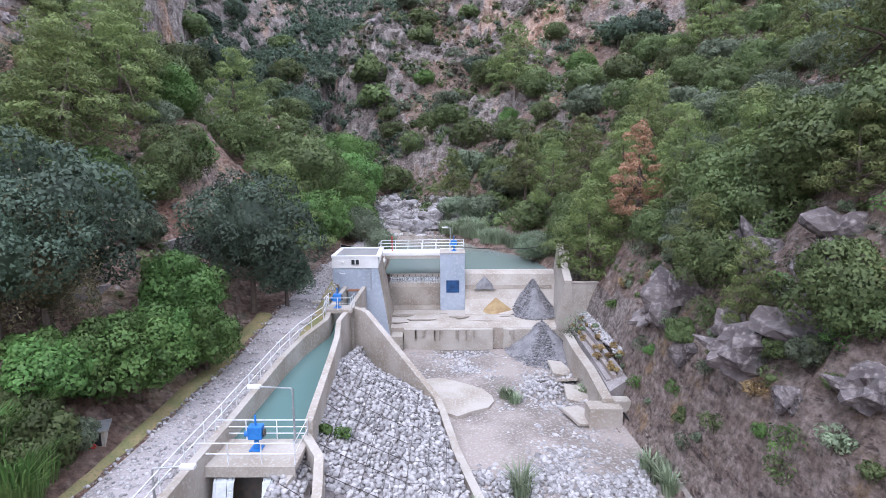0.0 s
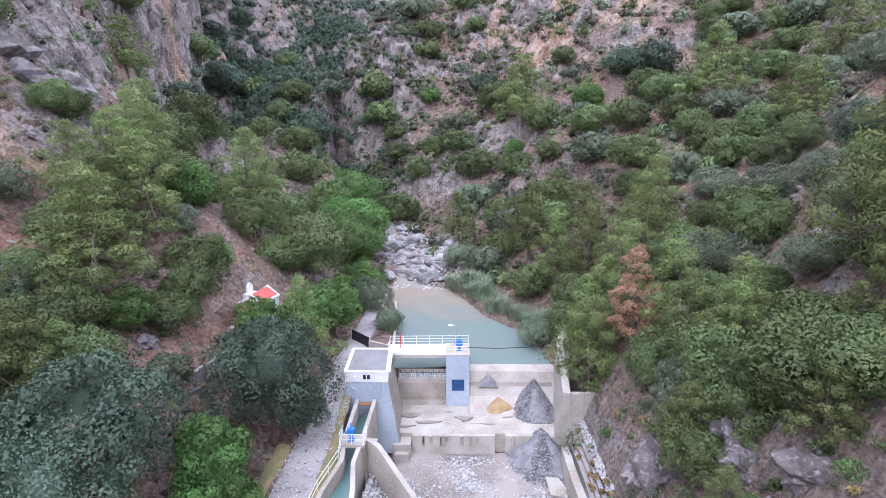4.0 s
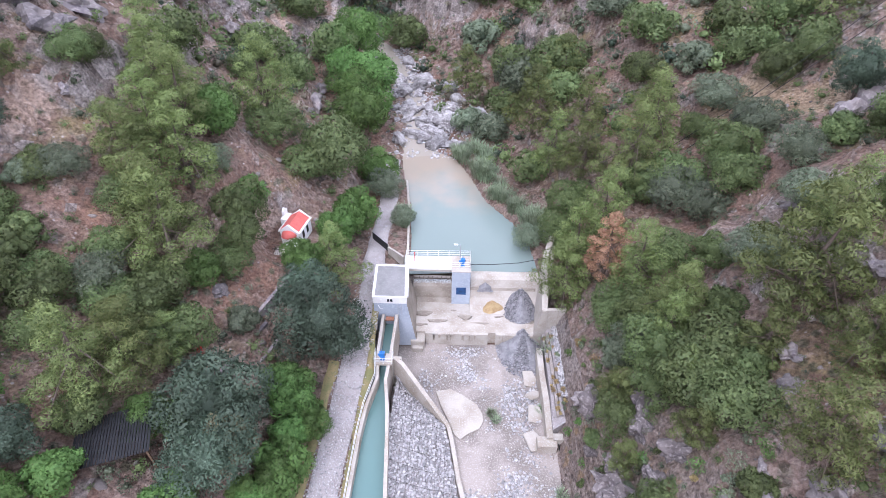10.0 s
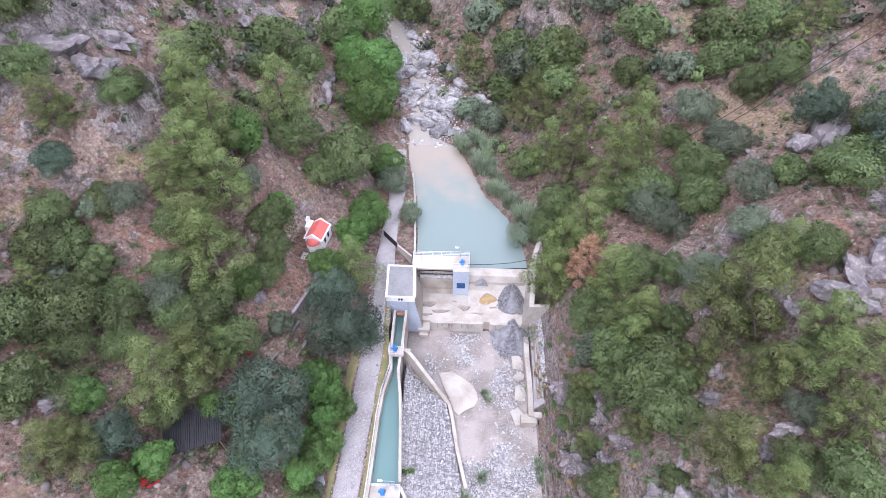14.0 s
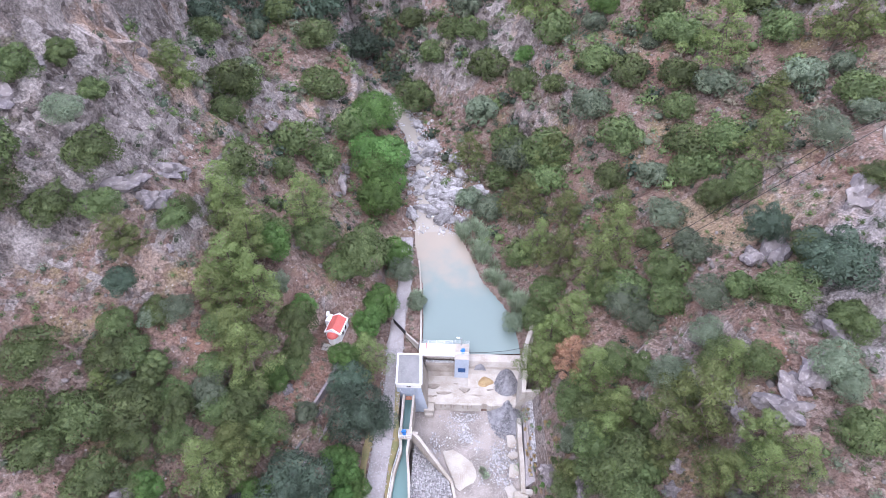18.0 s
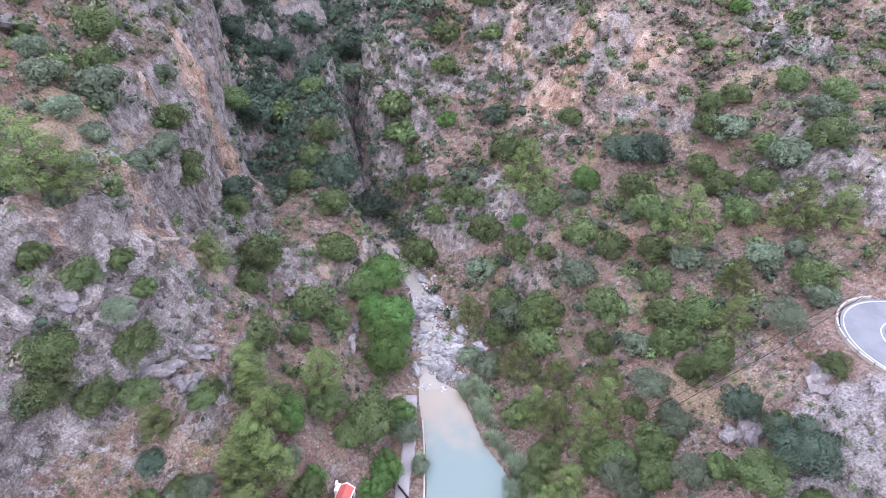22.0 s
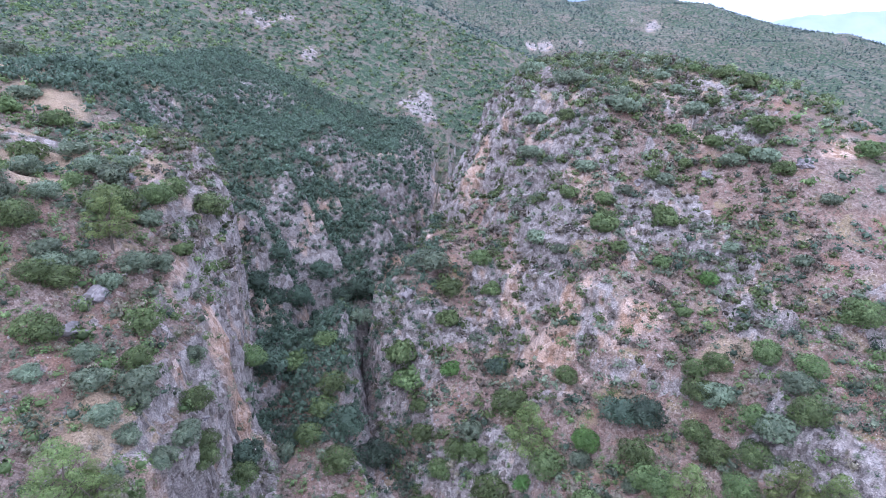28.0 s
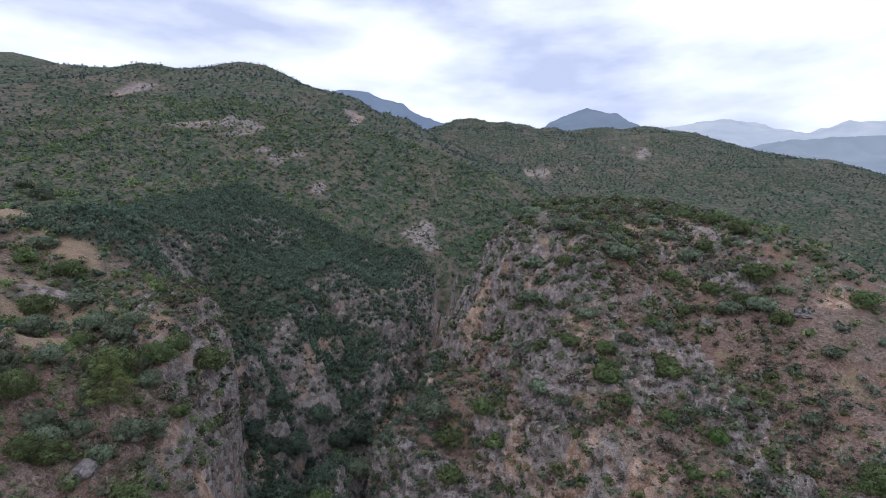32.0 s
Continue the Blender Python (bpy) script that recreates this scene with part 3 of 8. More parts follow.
FAR_ROCK = bare_heights(GX, GY) * FAR
HALF = np.maximum(smooth(GY, 235, 330), smooth(np.abs(GX), 115, 180)) * smooth(fbm(GX, GY, 45, 4, 63), -0.35, 0.25) * 0.75
GULLY = (1 - smooth(past_edge(GX, GY, CLIFF_EDGE)[0], -6, -2)) * smooth(GY, 172, 190) * smooth(bend(GY) - 8 - GX, 0, 6)
HALF = np.maximum(HALF, GULLY * 0.85)
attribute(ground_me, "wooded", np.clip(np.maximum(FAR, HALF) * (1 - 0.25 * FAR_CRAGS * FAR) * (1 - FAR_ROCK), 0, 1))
def blot(cx, cy, rx, ry, soft=0.35, x=GX, y=GY):
    return smooth(1 - np.hypot((x - cx) / rx, (y - cy) / ry) + fbm(x, y, 14, 3, 66) * 0.5 + fbm(x, y, 4.5, 3, 67) * 0.55, 0, soft)


FIELDS = ((-140, 178, 24, 14), (-158, 184, 22, 8), (-182, 264, 30, 10), (-104, 163, 10, 6), (-164, 210, 24, 8), (-205, 225, 30, 9), (-118, 142, 12, 8), (86, 256, 22, 7), (34, 252, 11, 5), (112, 252, 12, 6), (50, 73, 9, 6), (43, 80, 7, 5), (-120, 280, 16, 7), (72, 150, 9, 5), (-72, 92, 9, 8))


def dry_at(x, y):
    return np.maximum.reduce([blot(*f, x=x, y=y) for f in FIELDS])


attribute(ground_me, "dry_field", dry_at(GX, GY))
OCHRE = np.maximum.reduce([blot(32, 172, 11, 8), blot(19, 173, 8, 6), blot(54, 165, 11, 7), blot(-70, 143, 7, 8), blot(2, 256, 9, 12), blot(135, 207, 13, 8), blot(-38, 250, 8, 20)])
attribute(ground_me, "ochre_face", OCHRE)
attribute(ground_me, "gravel_slope", np.maximum.reduce([blot(68, 58, 12, 9), blot(62, 48, 9, 10), blot(84, 56, 14, 8), blot(100, 88, 20, 6)]))
attribute(ground_me, "earth_bank", np.clip(smooth(GX, 10, 12) * (1 - smooth(GX, 17, 27)) * (1 - smooth(GY, 36, 50)) + fbm(GX, GY, 4, 3, 67) * 0.2 * smooth(GX, 10, 12) * (1 - smooth(GX, 20, 27)) * (1 - smooth(GY, 36, 50)), 0, 0.95))
attribute(ground_me, "rocky", np.clip(np.maximum(np.maximum(FAR * FAR_CRAGS * 0.25, FAR_ROCK * 0.8), (1 - FAR) * np.maximum(CRAGS, 0.2 * smooth(GY, 85, 125) * smooth(np.hypot(SLX, SLY), 0.35, 0.7))), 0, 1))
ground = tagged(new("ground", ground_me), "steep valley sides of red earth, scrub and grey limestone", "ground", kind="structure")
LOOK_X, LOOK_Y = np.arange(-340, 341, 2.0), np.arange(0, 661, 2.0)
LOOK_Z = land(*np.meshgrid(LOOK_X, LOOK_Y))
LOOK_S = np.hypot(*np.gradient(LOOK_Z, 2.0))


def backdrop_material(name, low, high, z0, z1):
    """Far mountains, the haze of the air put into a glowing colour: pale and nearly even."""
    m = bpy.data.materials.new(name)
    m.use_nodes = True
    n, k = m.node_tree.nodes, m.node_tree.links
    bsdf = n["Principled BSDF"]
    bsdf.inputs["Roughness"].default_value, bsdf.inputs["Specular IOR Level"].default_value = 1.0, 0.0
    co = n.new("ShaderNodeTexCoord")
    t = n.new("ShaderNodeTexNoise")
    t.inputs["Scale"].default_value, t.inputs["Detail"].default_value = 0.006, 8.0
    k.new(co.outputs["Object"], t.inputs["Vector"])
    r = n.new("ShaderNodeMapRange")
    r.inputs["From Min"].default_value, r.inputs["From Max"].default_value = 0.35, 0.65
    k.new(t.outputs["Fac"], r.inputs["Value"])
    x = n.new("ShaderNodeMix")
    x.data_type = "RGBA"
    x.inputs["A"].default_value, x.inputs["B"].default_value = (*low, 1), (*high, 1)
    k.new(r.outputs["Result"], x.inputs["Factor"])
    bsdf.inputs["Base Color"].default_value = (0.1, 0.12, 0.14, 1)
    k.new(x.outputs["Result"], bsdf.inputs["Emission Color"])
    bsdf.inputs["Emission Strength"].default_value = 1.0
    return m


def far_mountain(line, slope, mat, label, seed):
    xs = np.linspace(min(p[0] for p in line) - 500, max(p[0] for p in line) + 500, 110)
    ys = np.linspace(min(p[1] for p in line) - 700, max(p[1] for p in line) + 150, 50)
    me, *_ = grid_mesh("backdrop", xs, ys, lambda x, y: np.maximum(crest(x, y, line, slope) + fbm(x, y, 260, 5, seed, True) * 40, 0))
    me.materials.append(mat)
    me.shade_smooth()
    return tagged(new("backdrop", me), label, "mountain", kind="structure")


# These blues and pale tones are air haze painted as glow.
far_mountain(((-1500, 3050, 640), (-1059, 3001, 785), (-770, 3001, 849), (-601, 2951, 844), (-420, 2981, 772), (-200, 3000, 540)), 0.5, backdrop_material("haze_blue_mountain", (0.15, 0.20, 0.31), (0.20, 0.255, 0.37), 0, 1), "blue distant mountain behind the hills", 5)
far_mountain(((380, 2550, 560), (481, 2551, 636), (556, 2541, 635), (680, 2540, 560)), 0.5, backdrop_material("haze_blue_green_hill", (0.17, 0.22, 0.31), (0.22, 0.27, 0.36), 0, 1), "small blue-green hill behind the ridge", 6)
far_mountain(((1200, 3700, 740), (1471, 3600, 795), (1775, 3500, 752), (1925, 3400, 640), (2150, 3300, 690), (2500, 3200, 740), (2900, 3000, 700)), 0.45, backdrop_material("haze_pale_mountain", (0.66, 0.72, 0.84), (0.85, 0.88, 0.95), 0, 1), "pale mountain in the haze on the horizon", 7)
far_mountain(((1350, 2700, 470), (1500, 2650, 500), (1750, 2600, 505), (2050, 2500, 500), (2400, 2400, 450)), 0.4, backdrop_material("haze_grey_blue_hill", (0.34, 0.40, 0.48), (0.44, 0.49, 0.57), 0, 1), "grey-blue hill before the pale mountain", 8)


# ---------------------------------------------------------------- helpers for things
def part(name, bm, mat, parent=None, label="", flat=True):
    """One bmesh as one mesh object, under a thing or a part."""
    me = bpy.data.meshes.new(name)
    if isinstance(bm, bmesh.types.BMesh):
        bmesh.ops.recalc_face_normals(bm, faces=bm.faces)
        bm.to_mesh(me)
        bm.free()
    else:
        verts, faces = bm
        me.vertices.add(len(verts))
        me.vertices.foreach_set("co", np.asarray(verts, np.float32).ravel())
        set_faces(me, faces)
    me.materials.append(mat)
    if not flat:
        me.shade_smooth()
    ob = new(name, me)
    if parent:
        ob.parent = parent
    if label:
        tagged(ob, label)
    return ob


def thing(name, place=(0, 0, 0), label="", category="", group="", kind="", turn=0.0):
    ob = new(name)
    ob.matrix_basis = pose(*place, 0, 0, turn)
    return tagged(ob, label, category, group, kind)


def box(bm, x0, x1, y0, y1, z0, z1, bevel=0.0):
    """Adds a box; bevel rounds its edges."""
    made = bmesh.ops.create_cube(bm, size=1.0, matrix=Matrix.LocRotScale(((x0 + x1) / 2, (y0 + y1) / 2, (z0 + z1) / 2), None, (abs(x1 - x0), abs(y1 - y0), abs(z1 - z0))))
    if bevel:
        edges = list({e for v in made["verts"] for e in v.link_edges})
        bmesh.ops.bevel(bm, geom=edges, offset=bevel, segments=2, affect="EDGES", profile=0.7)
    return bm


def one_box(x0, x1, y0, y1, z0, z1, bevel=0.0):
    return box(bmesh.new(), x0, x1, y0, y1, z0, z1, bevel)


def prism(bm, base, top):
    """A solid between two rings of corners with as many points each."""
    a, b = [bm.verts.new(p) for p in base], [bm.verts.new(p) for p in top]
    n = len(a)
    bm.faces.new(a[::-1])
    bm.faces.new(b)
    for i in range(n):
        bm.faces.new((a[i], a[(i + 1) % n], b[(i + 1) % n], b[i]))
    return bm


def tube(bm, points, radii, sides=8):
    """A tapered round bar along points."""
    points = [Vector(p) for p in points]
    radii = radii if isinstance(radii, (list, tuple)) else [radii] * len(points)
    rings = []
    for i, p in enumerate(points):
        d = (points[min(i + 1, len(points) - 1)] - points[max(i - 1, 0)]).normalized()
        a = d.orthogonal().normalized()
        b = d.cross(a)
        rings.append([bm.verts.new(p + radii[i] * (math.cos(t) * a + math.sin(t) * b)) for t in [2 * math.pi * s / sides for s in range(sides)]])
    for r0, r1 in zip(rings, rings[1:]):
        for s in range(sides):
            bm.faces.new((r0[s], r0[(s + 1) % sides], r1[(s + 1) % sides], r1[s]))
    bm.faces.new(rings[0][::-1])
    bm.faces.new(rings[-1])
    return bm


def one_tube(points, radii, sides=8):
    return tube(bmesh.new(), points, radii, sides)


# ---------------------------------------------------------------- water
def water_material(name, shallow, deep, ripple):
    m = bpy.data.materials.new(name)
    m.use_nodes = True
    n, k = m.node_tree.nodes, m.node_tree.links
    bsdf = n["Principled BSDF"]
    bsdf.inputs["Roughness"].default_value, bsdf.inputs["IOR"].default_value = 0.08, 1.33
    co = n.new("ShaderNodeTexCoord")
    sep = n.new("ShaderNodeSeparateXYZ")
    k.new(co.outputs["Object"], sep.inputs[0])
    wave = n.new("ShaderNodeTexNoise")
    wave.inputs["Scale"].default_value, wave.inputs["Detail"].default_value = 0.2, 6.0
    k.new(co.outputs["Object"], wave.inputs["Vector"])
    add = n.new("ShaderNodeMath")
    add.operation = "MULTIPLY_ADD"
    add.inputs[1].default_value = 22.0
    k.new(wave.outputs["Fac"], add.inputs[0])
    k.new(sep.outputs["Y"], add.inputs[2])
    silt = n.new("ShaderNodeMapRange")
    silt.interpolation_type = "SMOOTHSTEP"
    silt.inputs["From Min"].default_value, silt.inputs["From Max"].default_value = 83.0, 102.0
    k.new(add.outputs[0], silt.inputs["Value"])
    mixc = n.new("ShaderNodeMix")
    mixc.data_type = "RGBA"
    mixc.inputs["A"].default_value, mixc.inputs["B"].default_value = (*deep, 1), (*shallow, 1)
    k.new(silt.outputs["Result"], mixc.inputs["Factor"])
    k.new(mixc.outputs["Result"], bsdf.inputs["Base Color"])
    fine = n.new("ShaderNodeTexNoise")
    fine.inputs["Scale"].default_value, fine.inputs["Detail"].default_value = 2.5, 3.0
    k.new(co.outputs["Object"], fine.inputs["Vector"])
    b = n.new("ShaderNodeBump")
    b.inputs["Strength"].default_value, b.inputs["Distance"].default_value = ripple, 0.05
    k.new(fine.outputs["Fac"], b.inputs["Height"])
    k.new(b.outputs["Normal"], bsdf.inputs["Normal"])
    return m


M_POOL = water_material("silty_turquoise_water", (0.325, 0.272, 0.215), (0.195, 0.242, 0.222), 0.12)
M_BROOK = water_material("running_silty_water", (0.34, 0.30, 0.25), (0.34, 0.30, 0.25), 0.8)
M_CANAL = water_material("still_green_water", (0.12, 0.20, 0.185), (0.12, 0.20, 0.185), 0.1)


def ribbon(path, half, seg=1):
    """A strip of water along (x, y, z) points; half: its half width at each."""
    verts, faces = [], []
    for i, p in enumerate(path):
        a, b = Vector(path[max(i - 1, 0)]), Vector(path[min(i + 1, len(path) - 1)])
        d = (b - a).normalized()
        side = Vector((d.y, -d.x, 0)).normalized()
        for s in (-1, -0.5, 0, 0.5, 1):
            verts.append(Vector(p) + side * s * half[i])
        if i:
            for s in range(4):
                faces.append(((i - 1) * 5 + s, (i - 1) * 5 + s + 1, i * 5 + s + 1, i * 5 + s))
    return verts, faces


pool_path = [(float(pool_left(y) + pool_right(y)) / 2, y, 0.0) for y in np.arange(59.9, 96.1, 2.0)]
pool_half = [float(pool_right(p[1]) - pool_left(p[1])) / 2 + 0.7 for p in pool_path]
pool_water = part("water", ribbon(pool_path, pool_half), M_POOL)
tagged(pool_water, "calm turquoise pool turning silty brown upstream", "pool", kind="structure")
brook_path = [(float(stream_x(y)), float(y), float(stream_z(y)) + 0.02) for y in np.arange(94, 196, 1.5)]
brook_half = [3.6 - 1.4 * smooth(p[1], 98, 106) + 0.7 * math.sin(p[1] * 0.9) * 0.5 for p in brook_path]
brook_water = part("water", ribbon(brook_path, brook_half), M_BROOK)
tagged(brook_water, "shallow silty brook running between boulders", "stream", kind="structure")


# ---------------------------------------------------------------- materials of the works
M_CONCRETE = material("weathered_concrete", (0.45, 0.41, 0.36), 0.9, bump=0.35, scale=0.45, second=(0.34, 0.30, 0.25), third=(0.50, 0.46, 0.41), grain=18)
M_PALE = material("pale_new_concrete", (0.46, 0.415, 0.365), 0.85, bump=0.3, scale=0.35, second=(0.34, 0.29, 0.235), third=(0.51, 0.475, 0.43), grain=16)
M_STAIN = material("water_stained_concrete", (0.36, 0.315, 0.265), 0.9, bump=0.3, scale=0.45, second=(0.25, 0.21, 0.17), third=(0.41, 0.37, 0.32), grain=14)
M_BLUEGREY = material("blue_grey_painted_concrete", (0.40, 0.44, 0.50), 0.8, bump=0.2, scale=0.4, second=(0.34, 0.38, 0.44), third=(0.47, 0.51, 0.56), grain=11)
M_WHITE = material("white_painted_plaster", (0.78, 0.77, 0.75), 0.7, bump=0.1, scale=0.6, second=(0.70, 0.68, 0.66), third=(0.82, 0.82, 0.81))
M_ROOF = material("grey_bitumen_roof", (0.24, 0.23, 0.225), 0.9, bump=0.2, scale=0.5, second=(0.19, 0.185, 0.18), third=(0.30, 0.29, 0.28))
M_RAIL = material("white_painted_steel", (0.74, 0.75, 0.76), 0.45, 0.1, scale=2.0, second=(0.62, 0.62, 0.61))
M_BLUE = material("bright_blue_enamel", (0.04, 0.20, 0.55), 0.4, scale=2.0, second=(0.03, 0.15, 0.44))
M_BLUEDARK = material("recess_dark_blue", (0.03, 0.09, 0.22), 0.5, scale=2.0, second=(0.02, 0.05, 0.12))
M_STEEL = material("galvanised_steel", (0.45, 0.46, 0.47), 0.45, 0.7, scale=3.0)
M_DARKSTEEL = material("dark_wet_steel", (0.06, 0.055, 0.05), 0.4, 0.3, scale=2.0, second=(0.12, 0.09, 0.07))
M_RED = material("red_painted_metal", (0.45, 0.05, 0.04), 0.5, scale=2.0)
M_TILE = material("red_roof_paint", (0.50, 0.11, 0.09), 0.75, scale=1.5, second=(0.42, 0.09, 0.075), third=(0.56, 0.17, 0.14))
M_RUSTY = material("rusty_iron", (0.30, 0.14, 0.085), 0.85, scale=3.0, second=(0.20, 0.09, 0.055))
M_BLACK = material("black_sheet_metal", (0.02, 0.02, 0.022), 0.6, scale=1.0)
M_FOAM = material("white_water", (0.72, 0.75, 0.76), 0.5, bump=0.8, scale=1.2, second=(0.50, 0.53, 0.54), third=(0.85, 0.87, 0.88), grain=8)
M_STONE = material("pale_river_stone", (0.38, 0.36, 0.352), 0.9, bump=0.3, scale=2.0, second=(0.33, 0.315, 0.31), third=(0.50, 0.475, 0.465), vary=0.35)
M_STONES = material("pale_river_stones", (0.38, 0.36, 0.352), 0.9, bump=0.0, scale=2.0, second=(0.35, 0.335, 0.33), third=(0.50, 0.475, 0.465), vary=0.4, leaf=0.001)
M_BOULDER = material("grey_limestone_boulder", (0.34, 0.32, 0.312), 0.92, bump=1.0, scale=1.1, second=(0.15, 0.135, 0.132), third=(0.46, 0.44, 0.43), grain=6, vary=0.35)
M_DARKROCK = material("dark_weathered_rock", (0.17, 0.145, 0.14), 0.95, bump=1.0, scale=0.8, second=(0.085, 0.072, 0.072), third=(0.34, 0.30, 0.285), grain=6, vary=0.25)
M_CRAG = material("mauve_grey_crag", (0.235, 0.203, 0.192), 0.95, bump=1.0, scale=0.8, second=(0.16, 0.14, 0.145), third=(0.36, 0.32, 0.305), grain=6, vary=0.25)
M_RUBBLE = material("limestone_rubble", (0.235, 0.200, 0.182), 0.95, scale=2.0, second=(0.17, 0.142, 0.13), third=(0.36, 0.325, 0.305), vary=0.4, leaf=0.001)
M_SHALE = material("dark_shale_gravel", (0.235, 0.225, 0.23), 0.95, bump=1.0, scale=1.6, second=(0.15, 0.145, 0.15), third=(0.31, 0.30, 0.30), vary=0.45, leaf=0.001)
M_STRAW = material("dry_straw", (0.40, 0.29, 0.15), 0.95, bump=0.9, scale=1.5, second=(0.30, 0.20, 0.10), third=(0.52, 0.40, 0.23), grain=10)
M_WIRE = material("rusty_gabion_wire", (0.10, 0.085, 0.075), 0.7, 0.4)
M_GRAVEL = material("pinkish_grey_gravel", (0.36, 0.325, 0.315), 0.95, bump=1.0, scale=0.4, second=(0.26, 0.23, 0.22), third=(0.50, 0.465, 0.455), grain=20)
M_SILT = material("beige_river_silt", (0.35, 0.30, 0.265), 0.95, bump=1.0, scale=0.3, second=(0.20, 0.172, 0.15), third=(0.47, 0.425, 0.395), grain=20)
M_ASPHALT = material("worn_asphalt", (0.20, 0.20, 0.21), 0.9, bump=0.2, scale=0.3, second=(0.16, 0.16, 0.17), third=(0.25, 0.25, 0.26), grain=30)
M_GLASS = material("dark_window_glass", (0.03, 0.035, 0.04), 0.08, scale=1.0, spec=0.6)
M_GRASS = material("dry_verge_grass", (0.20, 0.19, 0.085), 0.95, bump=0.9, scale=0.7, second=(0.30, 0.23, 0.12), third=(0.12, 0.15, 0.06), grain=12)
M_WOOD = material("weathered_brown_wood", (0.17, 0.11, 0.07), 0.85, bump=0.3, scale=3.0)
M_CABLE = material("black_cable", (0.02, 0.02, 0.02), 0.6)


def rock_mesh(rng, size, squash=0.7, detail=1, rough=0.28):
    """An irregular stone with flat facets."""
    bm = bmesh.new()
    bmesh.ops.create_icosphere(bm, subdivisions=detail, radius=1.0)
    off = Vector((rng.uniform(-9, 9), rng.uniform(-9, 9), rng.uniform(-9, 9)))
    k = (rng.uniform(0.8, 1.25), rng.uniform(0.7, 1.1), squash * rng.uniform(0.8, 1.2))
    for v in bm.verts:
        f = 1 + rough * noise.noise(v.co * 1.3 + off) * 2 + rough * 0.6 * noise.noise(v.co * 3.1 + off)
        v.co = Vector((v.co.x * k[0], v.co.y * k[1], v.co.z * k[2])) * f * size
    return bm


def pebble_protos(seed, number=10, squash=0.7):
    rng = random.Random(seed)
    out = []
    for _ in range(number):
        bm = rock_mesh(rng, 1.0, squash, 1, 0.34)
        bmesh.ops.dissolve_limit(bm, angle_limit=radians(16), verts=bm.verts, edges=bm.edges)
        bmesh.ops.triangulate(bm, faces=bm.faces)
        bm.verts.index_update()
        out.append((np.array([v.co[:] for v in bm.verts]), np.array([[v.index for v in f.verts] for f in bm.faces])))
        bm.free()
    return out


PEBBLES = pebble_protos(3)


def stones(name, places, mat, parent=None, label="", category="stones", seed=1):
    """Many stones in one mesh; places: (x, y, z, size)."""
    rng = np.random.default_rng(seed)
    vs, fs, at = [], [], 0
    for x, y, z, s in places:
        v, f = PEBBLES[rng.integers(len(PEBBLES))]
        a = rng.random() * 6.283
        c, sn = math.cos(a) * s, math.sin(a) * s
        tilt = rng.normal() * 0.3
        w = np.stack([v[:, 0] * c - v[:, 1] * sn + x, v[:, 0] * sn + v[:, 1] * c + y, v[:, 2] * s + tilt * v[:, 0] * s + z], 1)
        vs.append(w)
        fs.append(f + at)
        at += len(v)
    ob = part(name, (np.concatenate(vs), np.concatenate(fs)), mat, parent)
    return tagged(ob, label, "" if parent else category, kind="stuff")


def wall_run(points, thick, base, top=None):
    """A wall with mitred corners along (x, y, top z) points; base: z or one z a point."""
    bm = bmesh.new()
    n = len(points)
    rows = []
    for i, (x, y, z) in enumerate(points):
        a, b = Vector(points[max(i - 1, 0)][:2]), Vector(points[min(i + 1, n - 1)][:2])
        d = (b - a).normalized()
        s = Vector((d.y, -d.x)) * thick / 2
        lo = base[i] if isinstance(base, (list, tuple)) else base
        rows.append([bm.verts.new(p) for p in ((x - s.x, y - s.y, lo), (x + s.x, y + s.y, lo), (x + s.x, y + s.y, z), (x - s.x, y - s.y, z))])
    for r0, r1 in zip(rows, rows[1:]):
        for j in range(4):
            bm.faces.new((r0[j], r0[(j + 1) % 4], r1[(j + 1) % 4], r1[j]))
    bm.faces.new(rows[0])
    bm.faces.new(rows[-1][::-1])
    bmesh.ops.bevel(bm, geom=[e for e in bm.edges if len(e.link_faces) == 2 and e.calc_face_angle(0) > 1.0], offset=0.025, segments=1, affect="EDGES")
    return bm


def railing(name, points, height, parent=None, label="", post_gap=1.5, rails=(0.5, 1.0), r=0.032):
    """A steel railing along (x, y, z) points: posts and bars, each a part."""
    ob = parent or thing(name, points[0], label, "railing")
    at = Vector((0, 0, 0)) if parent else Vector(points[0])
    pts = [Vector(p) - at for p in points]
    for a, b in zip(pts, pts[1:]):
        count = max(1, round((b - a).length / post_gap))
        for i in range(count + (1 if b is pts[-1] else 0)):
            p = a.lerp(b, i / count)
            part("post", one_tube([p, p + Vector((0, 0, height))], r, 6), M_RAIL, ob)
    for f in rails:
        part("bar", one_tube([p + Vector((0, 0, height * f)) for p in pts], r * 0.9, 6), M_RAIL, ob)
    return ob


def strip(name, path, half, mat, lift=0.0, seg=6, label="", category="", kind="structure"):
    """A sheet of ground along (x, y, z) points, draped on its own heights, with a skirt."""
    verts, faces = [], []
    rng = np.random.default_rng(4)
    for i, p in enumerate(path):
        a, b = Vector(path[max(i - 1, 0)]), Vector(path[min(i + 1, len(path) - 1)])
        d = (b - a).normalized()
        side = Vector((d.y, -d.x, 0)).normalized()
        for s in range(seg + 1):
            u = -1 + 2 * s / seg
            edge = 0.12 * rng.normal() if s in (0, seg) else 0
            q = Vector(p) + side * (u * half[i] + edge)
            verts.append((q.x, q.y, q.z + lift - (0.25 if s in (0, seg) else 0)))
        if i:
            for s in range(seg):
                k = seg + 1
                faces.append(((i - 1) * k + s, (i - 1) * k + s + 1, i * k + s + 1, i * k + s))
    return tagged(part(name, (verts, faces), mat), label, category, kind=kind)


